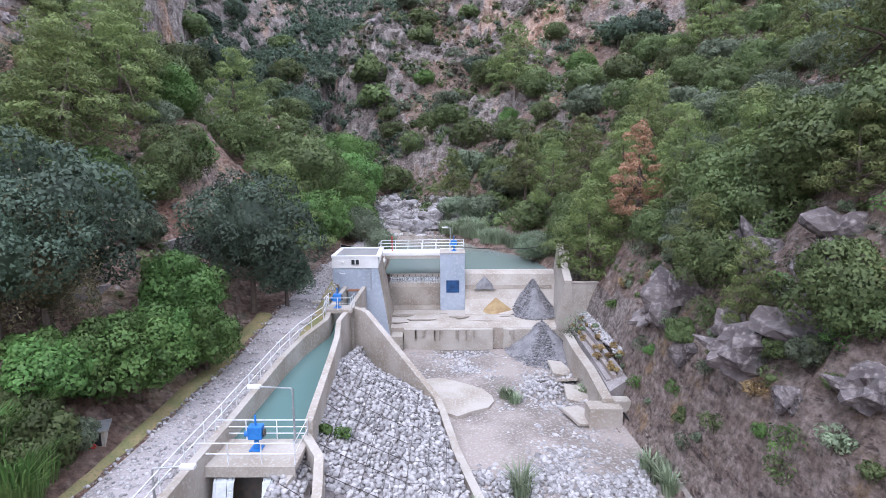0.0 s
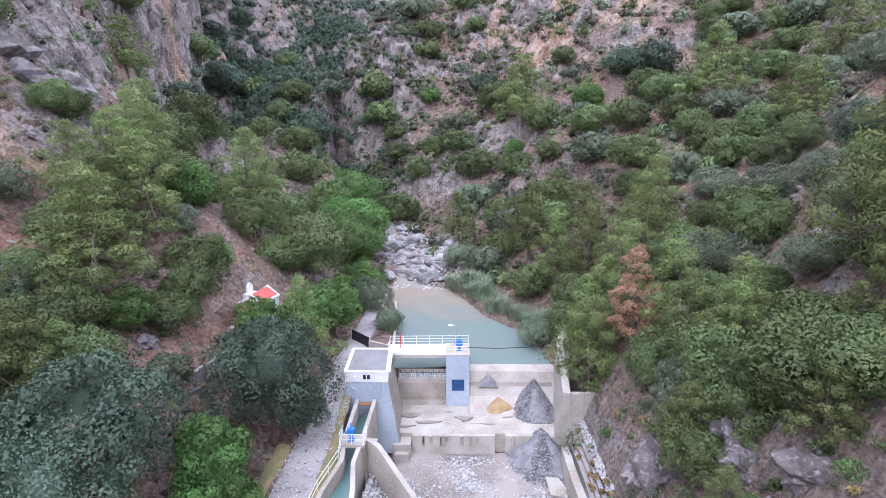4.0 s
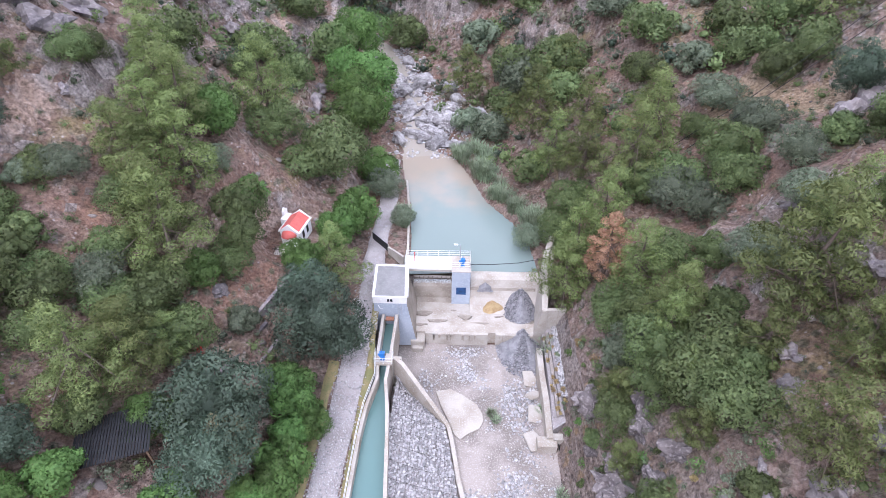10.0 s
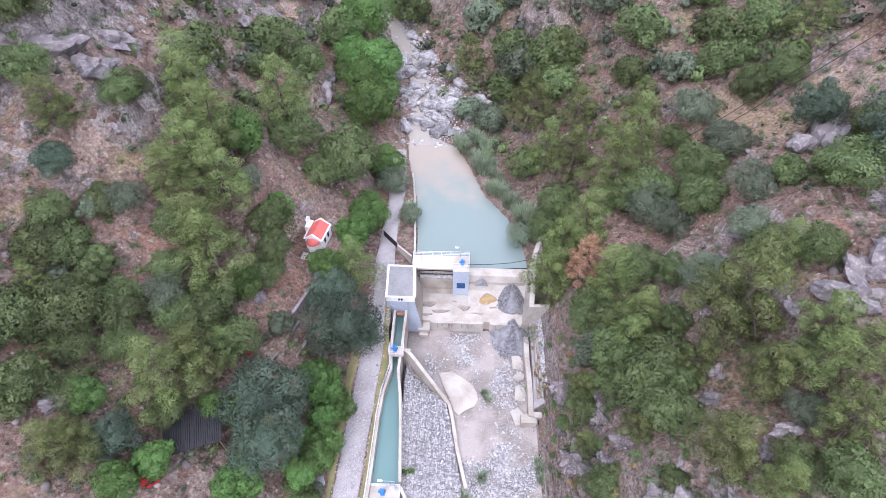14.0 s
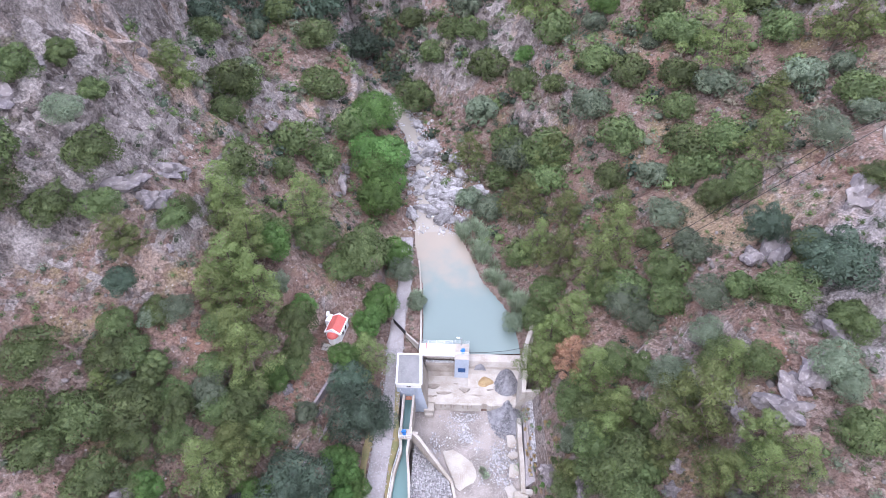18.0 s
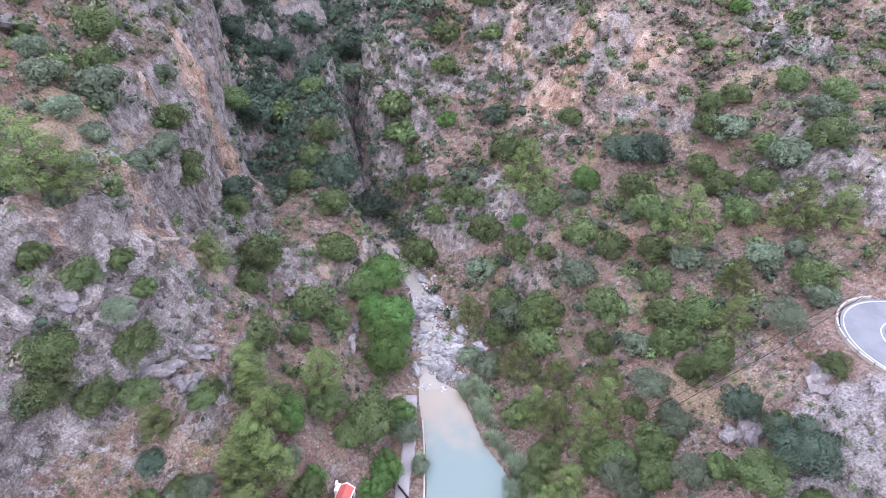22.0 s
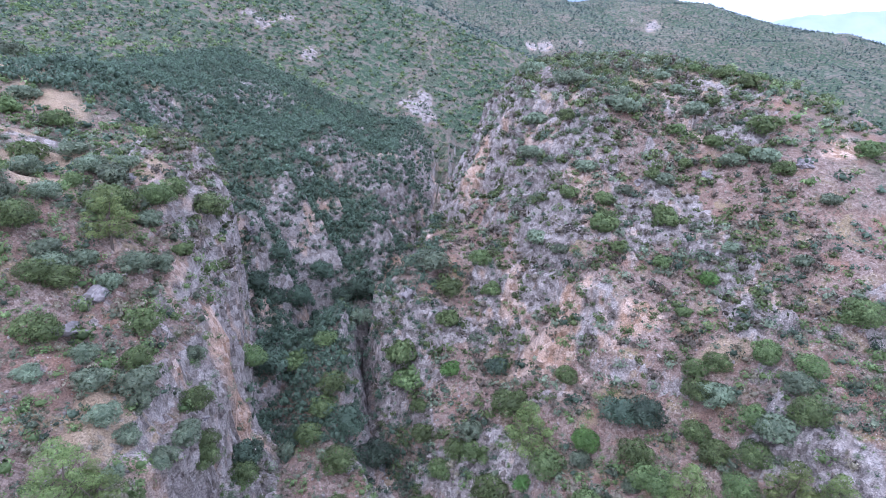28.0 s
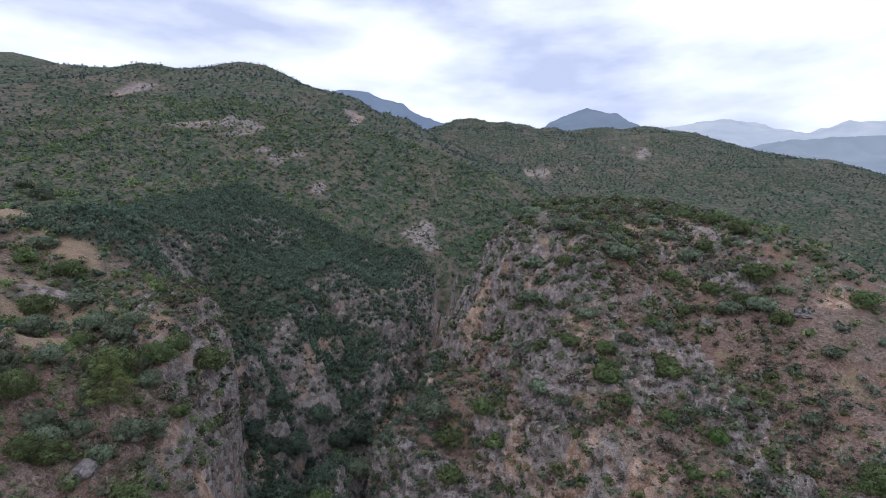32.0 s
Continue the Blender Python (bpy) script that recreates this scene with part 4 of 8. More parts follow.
# ---------------------------------------------------------------- river bed, road and verge
bed_xs, bed_ys = np.arange(-9, 12.9, 0.5), np.arange(-30, 51.6, 0.5)
bed_me, bx, by, bz = grid_mesh("river_bed", bed_xs, bed_ys, lambda x, y: np.maximum(land(x, y) + 0.06, -6.3 + fbm(x, y, 6, 4, 58) * 0.3))
bed_me.materials.append(M_SILT)
bed_me.shade_smooth()
tagged(new("river_bed", bed_me), "dry river bed of beige silt and gravel below the dam", "river bed", kind="structure")
road_path = [(float(between(y, (-20, -13.4), (20, -13.9), (35, -13.3), (48, -12.4), (62, -12.6), (78, -12.2), (92, -13.0))), float(y), float(road_height(y))) for y in np.arange(-20, 92.1, 1.5)]
road = strip("road", road_path, [2.0 if p[1] < 50 else 1.5 for p in road_path], M_GRAVEL, 0.05, 8, "pinkish-grey pebble track beside the canal", "road")
verge_path = [(float(between(y, (-20, -11.3), (20, -11.55), (35, -11.2), (44, -10.75), (57, -11.6))), float(y), float(road_height(y))) for y in np.arange(-20, 57.1, 1.5)]
strip("verge", verge_path, [0.55] * len(verge_path), M_GRASS, 0.09, 4, "narrow dry grass verge beside the canal wall", "verge")
left_verge = [(p[0] - 2.5, p[1], p[2] + 0.12) for p in road_path if p[1] < 44]
strip("verge", left_verge, [0.75] * len(left_verge), M_GRASS, 0.05, 4, "weedy grass verge under the trees", "verge")
stone_rng = random.Random(31)
spots = []
for p in road_path:
    for _ in range(85 if p[1] < 60 else 16):
        spots.append((p[0] + stone_rng.uniform(-1.9, 1.9), p[1] + stone_rng.uniform(-0.8, 0.8), p[2] + 0.07, stone_rng.uniform(0.04, 0.12)))
stones("pebbles", spots, M_STONES, road, "loose pale pebbles", seed=2)

# ---------------------------------------------------------------- gatehouse
hut = thing("gatehouse", (-9, 54, 0), "blue-grey concrete gatehouse with white top and flat grey roof", "building")
def hutbm(ring0, ring1):
    return prism(bmesh.new(), [(x + 9, y - 54, z) for x, y, z in ring0], [(x + 9, y - 54, z) for x, y, z in ring1])
part("tower", hutbm([(-11.3, 50.6, -5.6), (-5.55, 50.6, -5.6), (-5.7, 57.6, -5.6), (-11.3, 57.6, -5.6)], [(-11.2, 51, 2.2), (-6.85, 51, 2.2), (-7.3, 57.5, 2.2), (-11.5, 57.5, 2.2)]), M_BLUEGREY, hut)
part("side_facing", hutbm([(-5.57, 50.7, -5.6), (-5.45, 50.7, -5.6), (-5.6, 57.5, -5.6), (-5.72, 57.5, -5.6)], [(-6.84, 51.05, 2.3), (-6.74, 51.05, 2.3), (-7.2, 57.4, 2.3), (-7.3, 57.4, 2.3)]), M_STAIN, hut, "streaked side wall facing the spillway")
top_wall = part("upper_wall", hutbm([(-11.25, 50.95, 2.2), (-6.8, 50.95, 2.2), (-7.25, 57.55, 2.2), (-11.55, 57.55, 2.2)], [(-11.25, 50.95, 3.3), (-6.8, 50.95, 3.3), (-7.25, 57.55, 3.15), (-11.55, 57.55, 3.15)]), M_WHITE, hut, "white plastered upper wall")
part("roof", hutbm([(-11.02, 51.2, 3.2), (-7.05, 51.2, 3.2), (-7.5, 57.3, 3.05), (-11.3, 57.3, 3.05)], [(-11.02, 51.2, 3.325), (-7.05, 51.2, 3.325), (-7.5, 57.3, 3.18), (-11.3, 57.3, 3.18)]), M_ROOF, hut, "flat grey roof")
for ring in (((-11.3, 50.9, -6.75, 51.12), 3.42), ((-11.6, 57.38, -7.2, 57.6), 3.27)):
    (x0, y0, x1, y1), z1 = ring
    part("roof_edge", one_box(x0 + 9, x1 + 9, y0 - 54, y1 - 54, z1 - 0.2, z1, 0.02), M_WHITE, hut)
for xa, xb in ((-11.32, -11.62), (-6.74, -7.18)):
    part("roof_edge", hutbm([(xa - 0.02, 51.13, 3.2), (xa + 0.18, 51.13, 3.2), (xb + 0.18, 57.37, 3.06), (xb - 0.02, 57.37, 3.06)], [(xa - 0.02, 51.13, 3.415), (xa + 0.18, 51.13, 3.415), (xb + 0.18, 57.37, 3.265), (xb - 0.02, 57.37, 3.265)]), M_WHITE, hut)
win = part("window", one_box(-0.42, 0.42, -3.10, -3.03, 2.5, 3.1, 0.01), M_WHITE, hut, "small white-framed double window")
for x in (-0.2, 0.2):
    part("pane", one_box(x - 0.155, x + 0.155, -3.125, -3.105, 2.57, 3.03), M_GLASS, win)
part("wall_lamp", one_box(-1.3, -1.1, -3.2, -3.05, 2.7, 2.9, 0.03), M_WHITE, hut)
part("lamp_arm", one_tube([(-1.6, -3.0, 1.75), (-1.3, -3.6, 1.8), (-0.9, -3.7, 1.8)], 0.05, 6), M_RAIL, hut)
ladder = part("ladder", one_tube([(1.0, -3.1, -0.1), (1.0, -3.05, 2.15)], 0.03, 6), M_STEEL, hut, "steel rung ladder on the front wall")
part("stile", one_tube([(1.5, -3.1, -0.1), (1.5, -3.05, 2.15)], 0.03, 6), M_STEEL, ladder)
for i in range(8):
    part("rung", one_tube([(1.0, -3.1 + 0.005 * i, 0.1 + 0.27 * i), (1.5, -3.1 + 0.005 * i, 0.1 + 0.27 * i)], 0.02, 5), M_STEEL, ladder)

# ---------------------------------------------------------------- dam, gates, apron
dam = thing("spillway_dam", (0, 58, 0), "pale concrete spillway dam with sloping face and apron", "dam")
def along_x(x0, x1, profile):
    """A body between x0 and x1 with a profile of (y, z) corners."""
    bm = bmesh.new()
    return prism(bm, [(x0, y - 58, z) for y, z in profile], [(x1, y - 58, z) for y, z in profile])
part("weir", along_x(1.7, 11.6, [(59.9, -3), (59.9, 0.36), (59.5, 0.45), (58.9, 0.42), (58.4, 0.1), (57.9, -1.2), (57.2, -2.4), (56.2, -3.2), (55.0, -3.55), (55.0, -6), (59.9, -6)]), M_PALE, dam)
part("weir_band", along_x(1.75, 11.2, [(57.96, -1.35), (58.07, -1.05), (57.86, -1.02), (57.72, -1.4)]), M_STAIN, dam, "damp band across the face")
part("gate_sill", along_x(-6.6, -0.9, [(59.6, -6), (59.6, -0.7), (58.9, -0.62), (58.5, -0.75), (58.2, -1.3), (58.0, -3.3), (57.2, -3.55), (57.2, -6)]), M_STAIN, dam, "brown water-stained wall under the gate")
part("apron", along_x(-6.3, 11.6, [(57.3, -3.58), (54.9, -3.62), (53.2, -3.78), (51.9, -4.02), (51.9, -6.2), (57.3, -6.2)]), M_PALE, dam, "pale worn concrete apron")
part("end_sill", along_x(-4.5, 4.3, [(52.15, -6.2), (52.15, -3.98), (51.55, -4.12), (51.4, -6.2)]), M_CONCRETE, dam, "streaked end sill")
part("end_sill", along_x(5.35, 10.6, [(52.15, -6.2), (52.15, -3.98), (51.55, -4.12), (51.4, -6.2)]), M_CONCRETE, dam)
part("toe_block", one_box(-6.45, -4.55, -7.7, -5.9, -6.2, -4.45, 0.05), M_CONCRETE, dam)
part("toe_block", one_box(-6.2, -4.75, -8.3, -7.72, -6.2, -5.2, 0.05), M_CONCRETE, dam)
stain_rng = random.Random(8)
for i in range(17):
    x = stain_rng.uniform(-4.3, 10.2)
    if 4.1 < x < 5.5:
        continue
    d = stain_rng.uniform(0.4, 1.1)
    part("streak", one_box(x, x + stain_rng.uniform(0.06, 0.3), -6.69, -6.40, -4.13 - d, -4.125), M_STAIN, dam)
apron_wet = rock_mesh(random.Random(5), 0.8, 0.02, 2)
o = part("damp_patch", apron_wet, M_STAIN, dam, flat=False)
o.location = (0.9, -3.2, -3.64)
for i, (x, y, z, sx, sy) in enumerate(((-4.6, -2.4, -3.62, 1.7, 1.3), (-2.6, -4.0, -3.72, 1.9, 0.8), (-0.8, -1.9, -3.62, 1.3, 0.9), (-5.2, -4.6, -3.8, 1.0, 0.9), (3.2, -4.4, -3.76, 1.4, 0.5), (6.0, -2.6, -3.64, 1.5, 1.0), (10.0, -3.6, -3.7, 1.2, 1.3))):
    damp = part("damp_patch", rock_mesh(random.Random(60 + i), 1.0, 0.02, 2), M_STAIN, dam, flat=False)
    damp.matrix_basis = pose(x, y, z) @ Matrix.Diagonal((sx, sy, 0.6, 1))
gate = thing("flap_gate", (-3.75, 58.8, 0), "long steel flap gate holding back the pool, water spilling over", "sluice gate")
part("leaf", one_box(-2.8, 2.8, 0.15, 0.32, -0.75, 0.06, 0.02), M_CONCRETE, gate)
part("beam", one_tube([(-2.8, -0.05, -0.42), (2.8, -0.05, -0.42)], 0.2, 10), M_DARKSTEEL, gate)
for i in range(9):
    part("bracket", one_box(-2.6 + i * 0.65 - 0.04, -2.6 + i * 0.65 + 0.04, -0.1, 0.15, -0.7, 0.0), M_DARKSTEEL, gate)
spill_bm = bmesh.new()
spill_rng = random.Random(12)
for i in range(70):
    x = -2.7 + i * 0.078
    tube(spill_bm, [(x, -0.22, -0.2), (x + spill_rng.uniform(-0.03, 0.03), -0.33, -0.5), (x, -0.38, -0.5 - spill_rng.uniform(0.25, 0.6))], [0.02, 0.026, 0.012], 4)
part("spill", spill_bm, M_FOAM, gate, "thin sheet of falling water")
pier = thing("gate_pier", (0.4, 58.7, 0), "blue-grey concrete pier with a small dark blue window panel", "pier")
part("body", one_box(-1.35, 1.3, -1.7, 1.7, -5.0, 2.62, 0.05), M_BLUEGREY, pier)
# Flat panel for a recessed blue window; the recess's dark is in its colour.
door = part("door", one_box(-0.7, 0.7, -1.745, -1.70, -1.65, -0.3, 0.01), M_BLUEDARK, pier, "dark blue panel standing in for a recessed window")
for i in range(5):
    part("slat", one_box(-0.66, 0.66, -1.765, -1.745, -1.55 + i * 0.25, -1.42 + i * 0.25), M_BLUEDARK, door)
part("cap", one_box(-1.4, 1.35, -1.76, 1.76, 2.62, 2.72, 0.03), M_PALE, pier)
bridge = thing("footbridge", (-3, 59, 0), "white concrete footbridge over the gate with steel railings", "bridge")
part("deck", one_box(-4.6, 3.4, -1.25, 1.45, 2.3, 2.6, 0.03), M_WHITE, bridge)
part("girder", one_box(-4.0, 2.05, -1.2, -0.9, 1.95, 2.3, 0.02), M_CONCRETE, bridge)
railing("railing", [(-4.6, -1.2, 2.6), (4.65, -1.2, 2.72)], 1.0, bridge, rails=(0.33, 0.66, 1.0))
railing("railing", [(-4.6, 1.4, 2.6), (4.65, 1.4, 2.72), (4.65, -1.2, 2.72)], 1.0, bridge, rails=(0.33, 0.66, 1.0))
railing("railing", [(-4.6, -1.2, 2.6), (-4.6, 1.4, 2.6)], 1.0, bridge, rails=(0.5, 1.0))
pole = thing("gauge_pole", (-6.3, 59.2, 2.6), "short red painted steel pole on the footbridge", "pole")
part("shaft", one_tube([(0, 0, 0), (0, 0, 1.5)], 0.06, 8), M_RED, pole)
part("head", one_box(-0.1, 0.1, -0.1, 0.1, 1.5, 1.62, 0.02), M_RED, pole)


def actuator(x, y, z, label):
    """A gate motor: spindle, gearbox, blue housing and handwheel."""
    ob = thing("gate_motor", (x, y, z), label, "gate motor", group="gate motors")
    part("pedestal", one_tube([(0, 0, 0), (0, 0, 0.55)], [0.16, 0.1], 8), M_BLUE, ob)
    part("base_plate", one_box(-0.28, 0.28, -0.28, 0.28, 0, 0.05, 0.01), M_BLUE, ob)
    part("housing", one_box(-0.33, 0.33, -0.24, 0.24, 0.55, 1.15, 0.06), M_BLUE, ob)
    part("spindle_cover", one_tube([(0, 0, 1.15), (0, 0, 1.65)], 0.05, 8), M_BLUE, ob)
    part("handwheel", one_tube([(0.36, 0, 0.8), (0.42, 0, 0.8)], 0.18, 12), M_DARKSTEEL, ob)
    part("gearbox", one_tube([(-0.33, 0, 0.75), (-0.52, 0, 0.75)], 0.14, 10), M_BLUE, ob)
    return ob


def street_lamp(x, y, z, height, reach, label, face=180):
    ob = thing("lamp_post", (x, y, z), label, "street lamp", turn=face)
    part("post", one_tube([(0, 0, 0), (0, 0, height * 0.96), (0.05, 0, height)], [0.06, 0.045, 0.045], 8), M_STEEL, ob)
    part("arm", one_tube([(0.03, 0, height), (reach, 0, height + 0.08)], 0.035, 6), M_STEEL, ob)
    part("lamp_head", one_box(reach - 0.1, reach + 0.5, -0.13, 0.13, height + 0.0, height + 0.16, 0.05), M_WHITE, ob)
    part("base", one_box(-0.14, 0.14, -0.14, 0.14, 0, 0.06, 0.01), M_STEEL, ob)
    return ob


actuator(0.55, 58.4, 2.72, "blue electric gate motor on the pier")
street_lamp(0.2, 60.1, 2.72, 2.3, 0.45, "slim steel lamp post on the dam", 180)

# wing walls
wing = thing("wing_wall", (12.5, 60, 0), "tall battered concrete wing wall beside the spillway", "wall")
part("wall", prism(bmesh.new(), [(-2.3, -8.6, -6), (0.1, -8.2, -6), (2.9, 8.0, -6), (1.2, 8.4, -6), (-1.4, 0.3, -6)], [(-1.15, -8.3, 0.55), (-0.55, -8.2, 0.6), (2.6, 7.8, 2.0), (1.9, 8.0, 2.0), (-0.35, 0.2, 3.1)]), M_CONCRETE, wing)
part("coping", wall_run([(-0.85, -8.2, 0.72), (-0.1, 0.3, 3.2), (2.25, 7.8, 2.12)], 0.75, [0.5, 2.95, 1.9]), M_PALE, wing)
side_wall = thing("retaining_wall", (15, 52.3, 0), "straight grey concrete retaining wall against the wooded bank", "wall")
part("wall", one_box(-3.0, 3.3, -0.2, 0.2, -4.5, 0.4, 0.03), M_CONCRETE, side_wall)
part("coping", one_box(-3.05, 3.35, -0.25, 0.25, 0.4, 0.5, 0.02), M_PALE, side_wall)
for x in (-1.4, 0.4, 2.0):
    part("joint", one_box(x - 0.02, x + 0.02, -0.21, -0.2, -4.4, 0.39), M_STAIN, side_wall)
crane_cable = thing("cable", (1.5, 58.2, 3.1), "black cable slung across the spillway", "cable")
part("line", one_tube([(0, 0, 0), (3.5, 0.4, -0.25), (7, 0.9, -0.3), (10.6, 1.5, 0.15)], 0.045, 6), M_CABLE, crane_cable)

# ---------------------------------------------------------------- canal
canal = thing("canal", (0, 0, 0), "concrete canal with pale walls and green still water", "canal")
LEFT_WALL = [(-9.95, 50.6, 0.5), (-9.9, 43.8, 0.25), (-9.55, 40.5, 0.15), (-10.35, 36.5, 0.0), (-10.6, 33.0, -0.1), (-10.75, 24.4, -0.4), (-10.95, 21.0, -0.6), (-11.3, 8.0, -1.2), (-11.6, -20, -2.4)]
RIGHT_WALL = [(-8.15, 50.6, 0.5), (-8.3, 43.8, 0.25), (-8.5, 40.2, 0.15), (-7.9, 36.5, 0.0), (-7.55, 33.0, -0.1), (-6.85, 24.6, -0.4)]
part("wall", wall_run(LEFT_WALL, 0.38, -4.5), M_PALE, canal, "left canal wall")
part("wall", wall_run(RIGHT_WALL, 0.38, -4.5), M_PALE, canal, "right canal wall")
wet_path = [((l[0] + r[0]) / 2, (l[1] + r[1]) / 2, -1.35) for l, r in zip(LEFT_WALL[:6], RIGHT_WALL)]
part("water", ribbon(wet_path, [(r[0] - l[0]) / 2 - 0.15 for l, r in zip(LEFT_WALL[:6], RIGHT_WALL)]), M_CANAL, canal, "green still water")
part("floor", ribbon([(x, y, -3.0) for x, y, _ in wet_path], [(r[0] - l[0]) / 2 - 0.1 for l, r in zip(LEFT_WALL[:6], RIGHT_WALL)]), M_STAIN, canal)
part("grating", one_box(-9.6, -8.5, 49.7, 50.4, 0.2, 0.3), M_RUSTY, canal, "rust-brown grating by the gatehouse")
part("outlet_wall", wall_run([(-6.9, 24.2, -0.9), (-5.9, 22.6, -1.1), (-5.5, 20.5, -1.6), (-5.4, 15, -2.0)], 0.42, -6.2), M_PALE, canal)
part("divider", wall_run([(-6.95, 21.9, -1.5), (-7.5, 20.2, -1.9), (-7.8, 15, -2.2)], 0.3, -6.2), M_CONCRETE, canal)
part("outlet_floor", one_box(-11.0, -5.5, 8, 21.8, -6.3, -4.2), M_STAIN, canal)
fall_rng = random.Random(4)
for x0, x1 in ((-10.35, -9.5), (-8.2, -7.4)):
    bm = bmesh.new()
    for i in range(46):
        x = fall_rng.uniform(x0, x1)
        tube(bm, [(x, 22.3, -1.5), (x, 21.75, -1.9), (x + fall_rng.uniform(-0.05, 0.05), 21.5, -2.8), (x, 21.35, -4.15)], [0.05, 0.05, 0.04, 0.07], 4)
    part("waterfall", bm, M_FOAM, canal, "white water dropping under the gate deck")
pool_bm = rock_mesh(fall_rng, 1.0, 0.06, 2)
o = part("foam", pool_bm, M_FOAM, canal, flat=False)
o.location, o.scale = (-8.9, 20.4, -4.15), (1.9, 1.2, 1)
part("gate_plate", one_box(-10.6, -7.0, 22.5, 22.6, -3.4, -1.45), M_DARKSTEEL, canal)

near_deck = thing("gate_deck", (-8.9, 23.0, -1.15), "concrete gate deck over the canal with white railings", "platform")
part("slab", one_box(-2.35, 2.15, -1.1, 1.25, -0.28, 0, 0.03), M_PALE, near_deck)
part("edge_beam", one_box(-2.35, 2.15, -1.24, -1.1, -0.5, 0.0, 0.02), M_CONCRETE, near_deck)
railing("railing", [(-2.3, -1.05, 0), (2.1, -1.05, 0), (2.1, 1.15, 0.05)], 1.0, near_deck, rails=(0.5, 1.0))
railing("railing", [(-2.3, 1.15, 0), (2.1, 1.15, 0)], 1.0, near_deck, rails=(0.33, 0.66, 1.0))
actuator(-8.95, 23.3, -1.15, "blue electric gate motor on the canal deck")
street_lamp(-7.35, 23.9, -1.15, 2.7, 1.6, "thin galvanised lamp post on the canal deck", 180)
far_deck = thing("gate_deck", (-9.05, 43.1, 0.3), "small concrete gate deck at the head of the canal", "platform")
part("slab", one_box(-1.1, 1.15, -0.75, 0.95, -0.22, 0.06, 0.03), M_PALE, far_deck)
railing("railing", [(-1.05, -0.7, 0.06), (1.1, -0.7, 0.06), (1.1, 0.9, 0.06)], 1.0, far_deck, rails=(0.5, 1.0), post_gap=1.0)
railing("railing", [(-1.05, -0.7, 0.06), (-1.05, 0.9, 0.06)], 1.0, far_deck, rails=(0.5, 1.0), post_gap=1.0)
actuator(-9.2, 43.2, 0.36, "blue electric gate motor at the canal head")
railing("canal_railing", [(x - 0.22, y, z) for x, y, z in LEFT_WALL[1:8]], 0.95, None, "long white steel railing along the canal wall", 1.9, (0.5, 1.0))
diag = thing("retaining_wall", (0, 0, 0), "low sloping concrete wall between the canal head and river bed", "wall")
part("wall", wall_run([(-7.85, 43.6, 0.3), (-6.7, 42.7, 0.15), (-3.9, 40.2, -2.3), (-0.9, 37.6, -5.0), (-0.4, 35.6, -5.3), (0.4, 31, -5.45), (1.7, 25.8, -5.6)], 0.5, -6.4), M_PALE, diag)
head_wall = thing("head_wall", (0, 0, 0), "grey concrete end wall at the canal head", "wall")
part("wall", one_box(-8.3, -6.9, 43.35, 43.75, -5.5, 0.2, 0.02), M_CONCRETE, head_wall)

# ---------------------------------------------------------------- gabion slope
def gabion_z(x, y):
    """The stone slope between canal and river bed, stepped along its lower side."""
    inner = np.interp(y, (10, 24, 36, 43), (-2.2, -1.5, -1.6, -3.0))
    edge = np.interp(y, (10, 26, 38, 43), (1.8, 1.2, -1.2, -6.0))
    t = np.clip((x + 7.2) / (edge + 7.2), 0, 1)
    steps = np.floor(t * 7) / 7
    t2 = np.where(t > 0.62, steps * 0.75 + t * 0.25, t)
    drop = np.where(y < 24, np.floor((24 - y) / 1.6) * 0.55 * (t > 0.1), 0)
    return inner + (-5.5 - inner) * t2 ** 0.85 - np.minimum(drop, 2.0)


gabion = thing("gabion_slope", (0, 0, 0), "sloping gabions of pale river stones in wire mesh", "gabions")
gx_, gy_ = np.arange(-7.6, 2.0, 0.25), np.arange(12, 43.3, 0.25)
gab_me, *_ = grid_mesh("core", gx_, gy_, lambda x, y: np.where(x > np.interp(y, (10, 26, 38, 43), (1.6, 1.0, -1.3, -6.2)), -6.4, gabion_z(x, y) - 0.08))
gab_me.materials.append(M_GRAVEL)
gab_core = new("core", gab_me)
gab_core.parent = gabion
gab_rng = random.Random(77)
cells, spots = set(), []
gy = 12.0
while gy < 43.2:
    gx = -7.5
    edge = float(np.interp(gy, (10, 26, 38, 43), (1.5, 0.9, -1.4, -6.3)))
    while gx < edge:
        x, y = gx + gab_rng.uniform(-0.1, 0.1), gy + gab_rng.uniform(-0.1, 0.1)
        if not (x > -8.0 and y > 42 and x > -5.5):
            spots.append((x, y, float(gabion_z(np.array(x), np.array(y))) + 0.0, gab_rng.uniform(0.13, 0.22)))
        gx += 0.27
    gy += 0.25
near_spots = [s for s in spots if 22.5 < s[1] < 26.2 and s[0] > -6.6][:300]
near_set = set(near_spots)
stones("stone_filling", [s for s in spots if s not in near_set], M_STONES, gabion, "pale fist to head sized river stones", seed=5)
one_stones = []
for i in range(12):
    bm = rock_mesh(gab_rng, 1.0, 0.7, 1, 0.22)
    one_stones.append(part("stone", bm, M_STONE))
for i, (x, y, z, s) in enumerate(near_spots):
    o = new("stone", one_stones[i % 12].data)
    o.parent = gabion
    o.matrix_basis = pose(x, y, z, gab_rng.uniform(-20, 20), gab_rng.uniform(-20, 20), gab_rng.uniform(0, 360)) @ Matrix.Diagonal((s, s, s, 1))
for o in one_stones:
    bpy.data.objects.remove(o)
wire = bmesh.new()
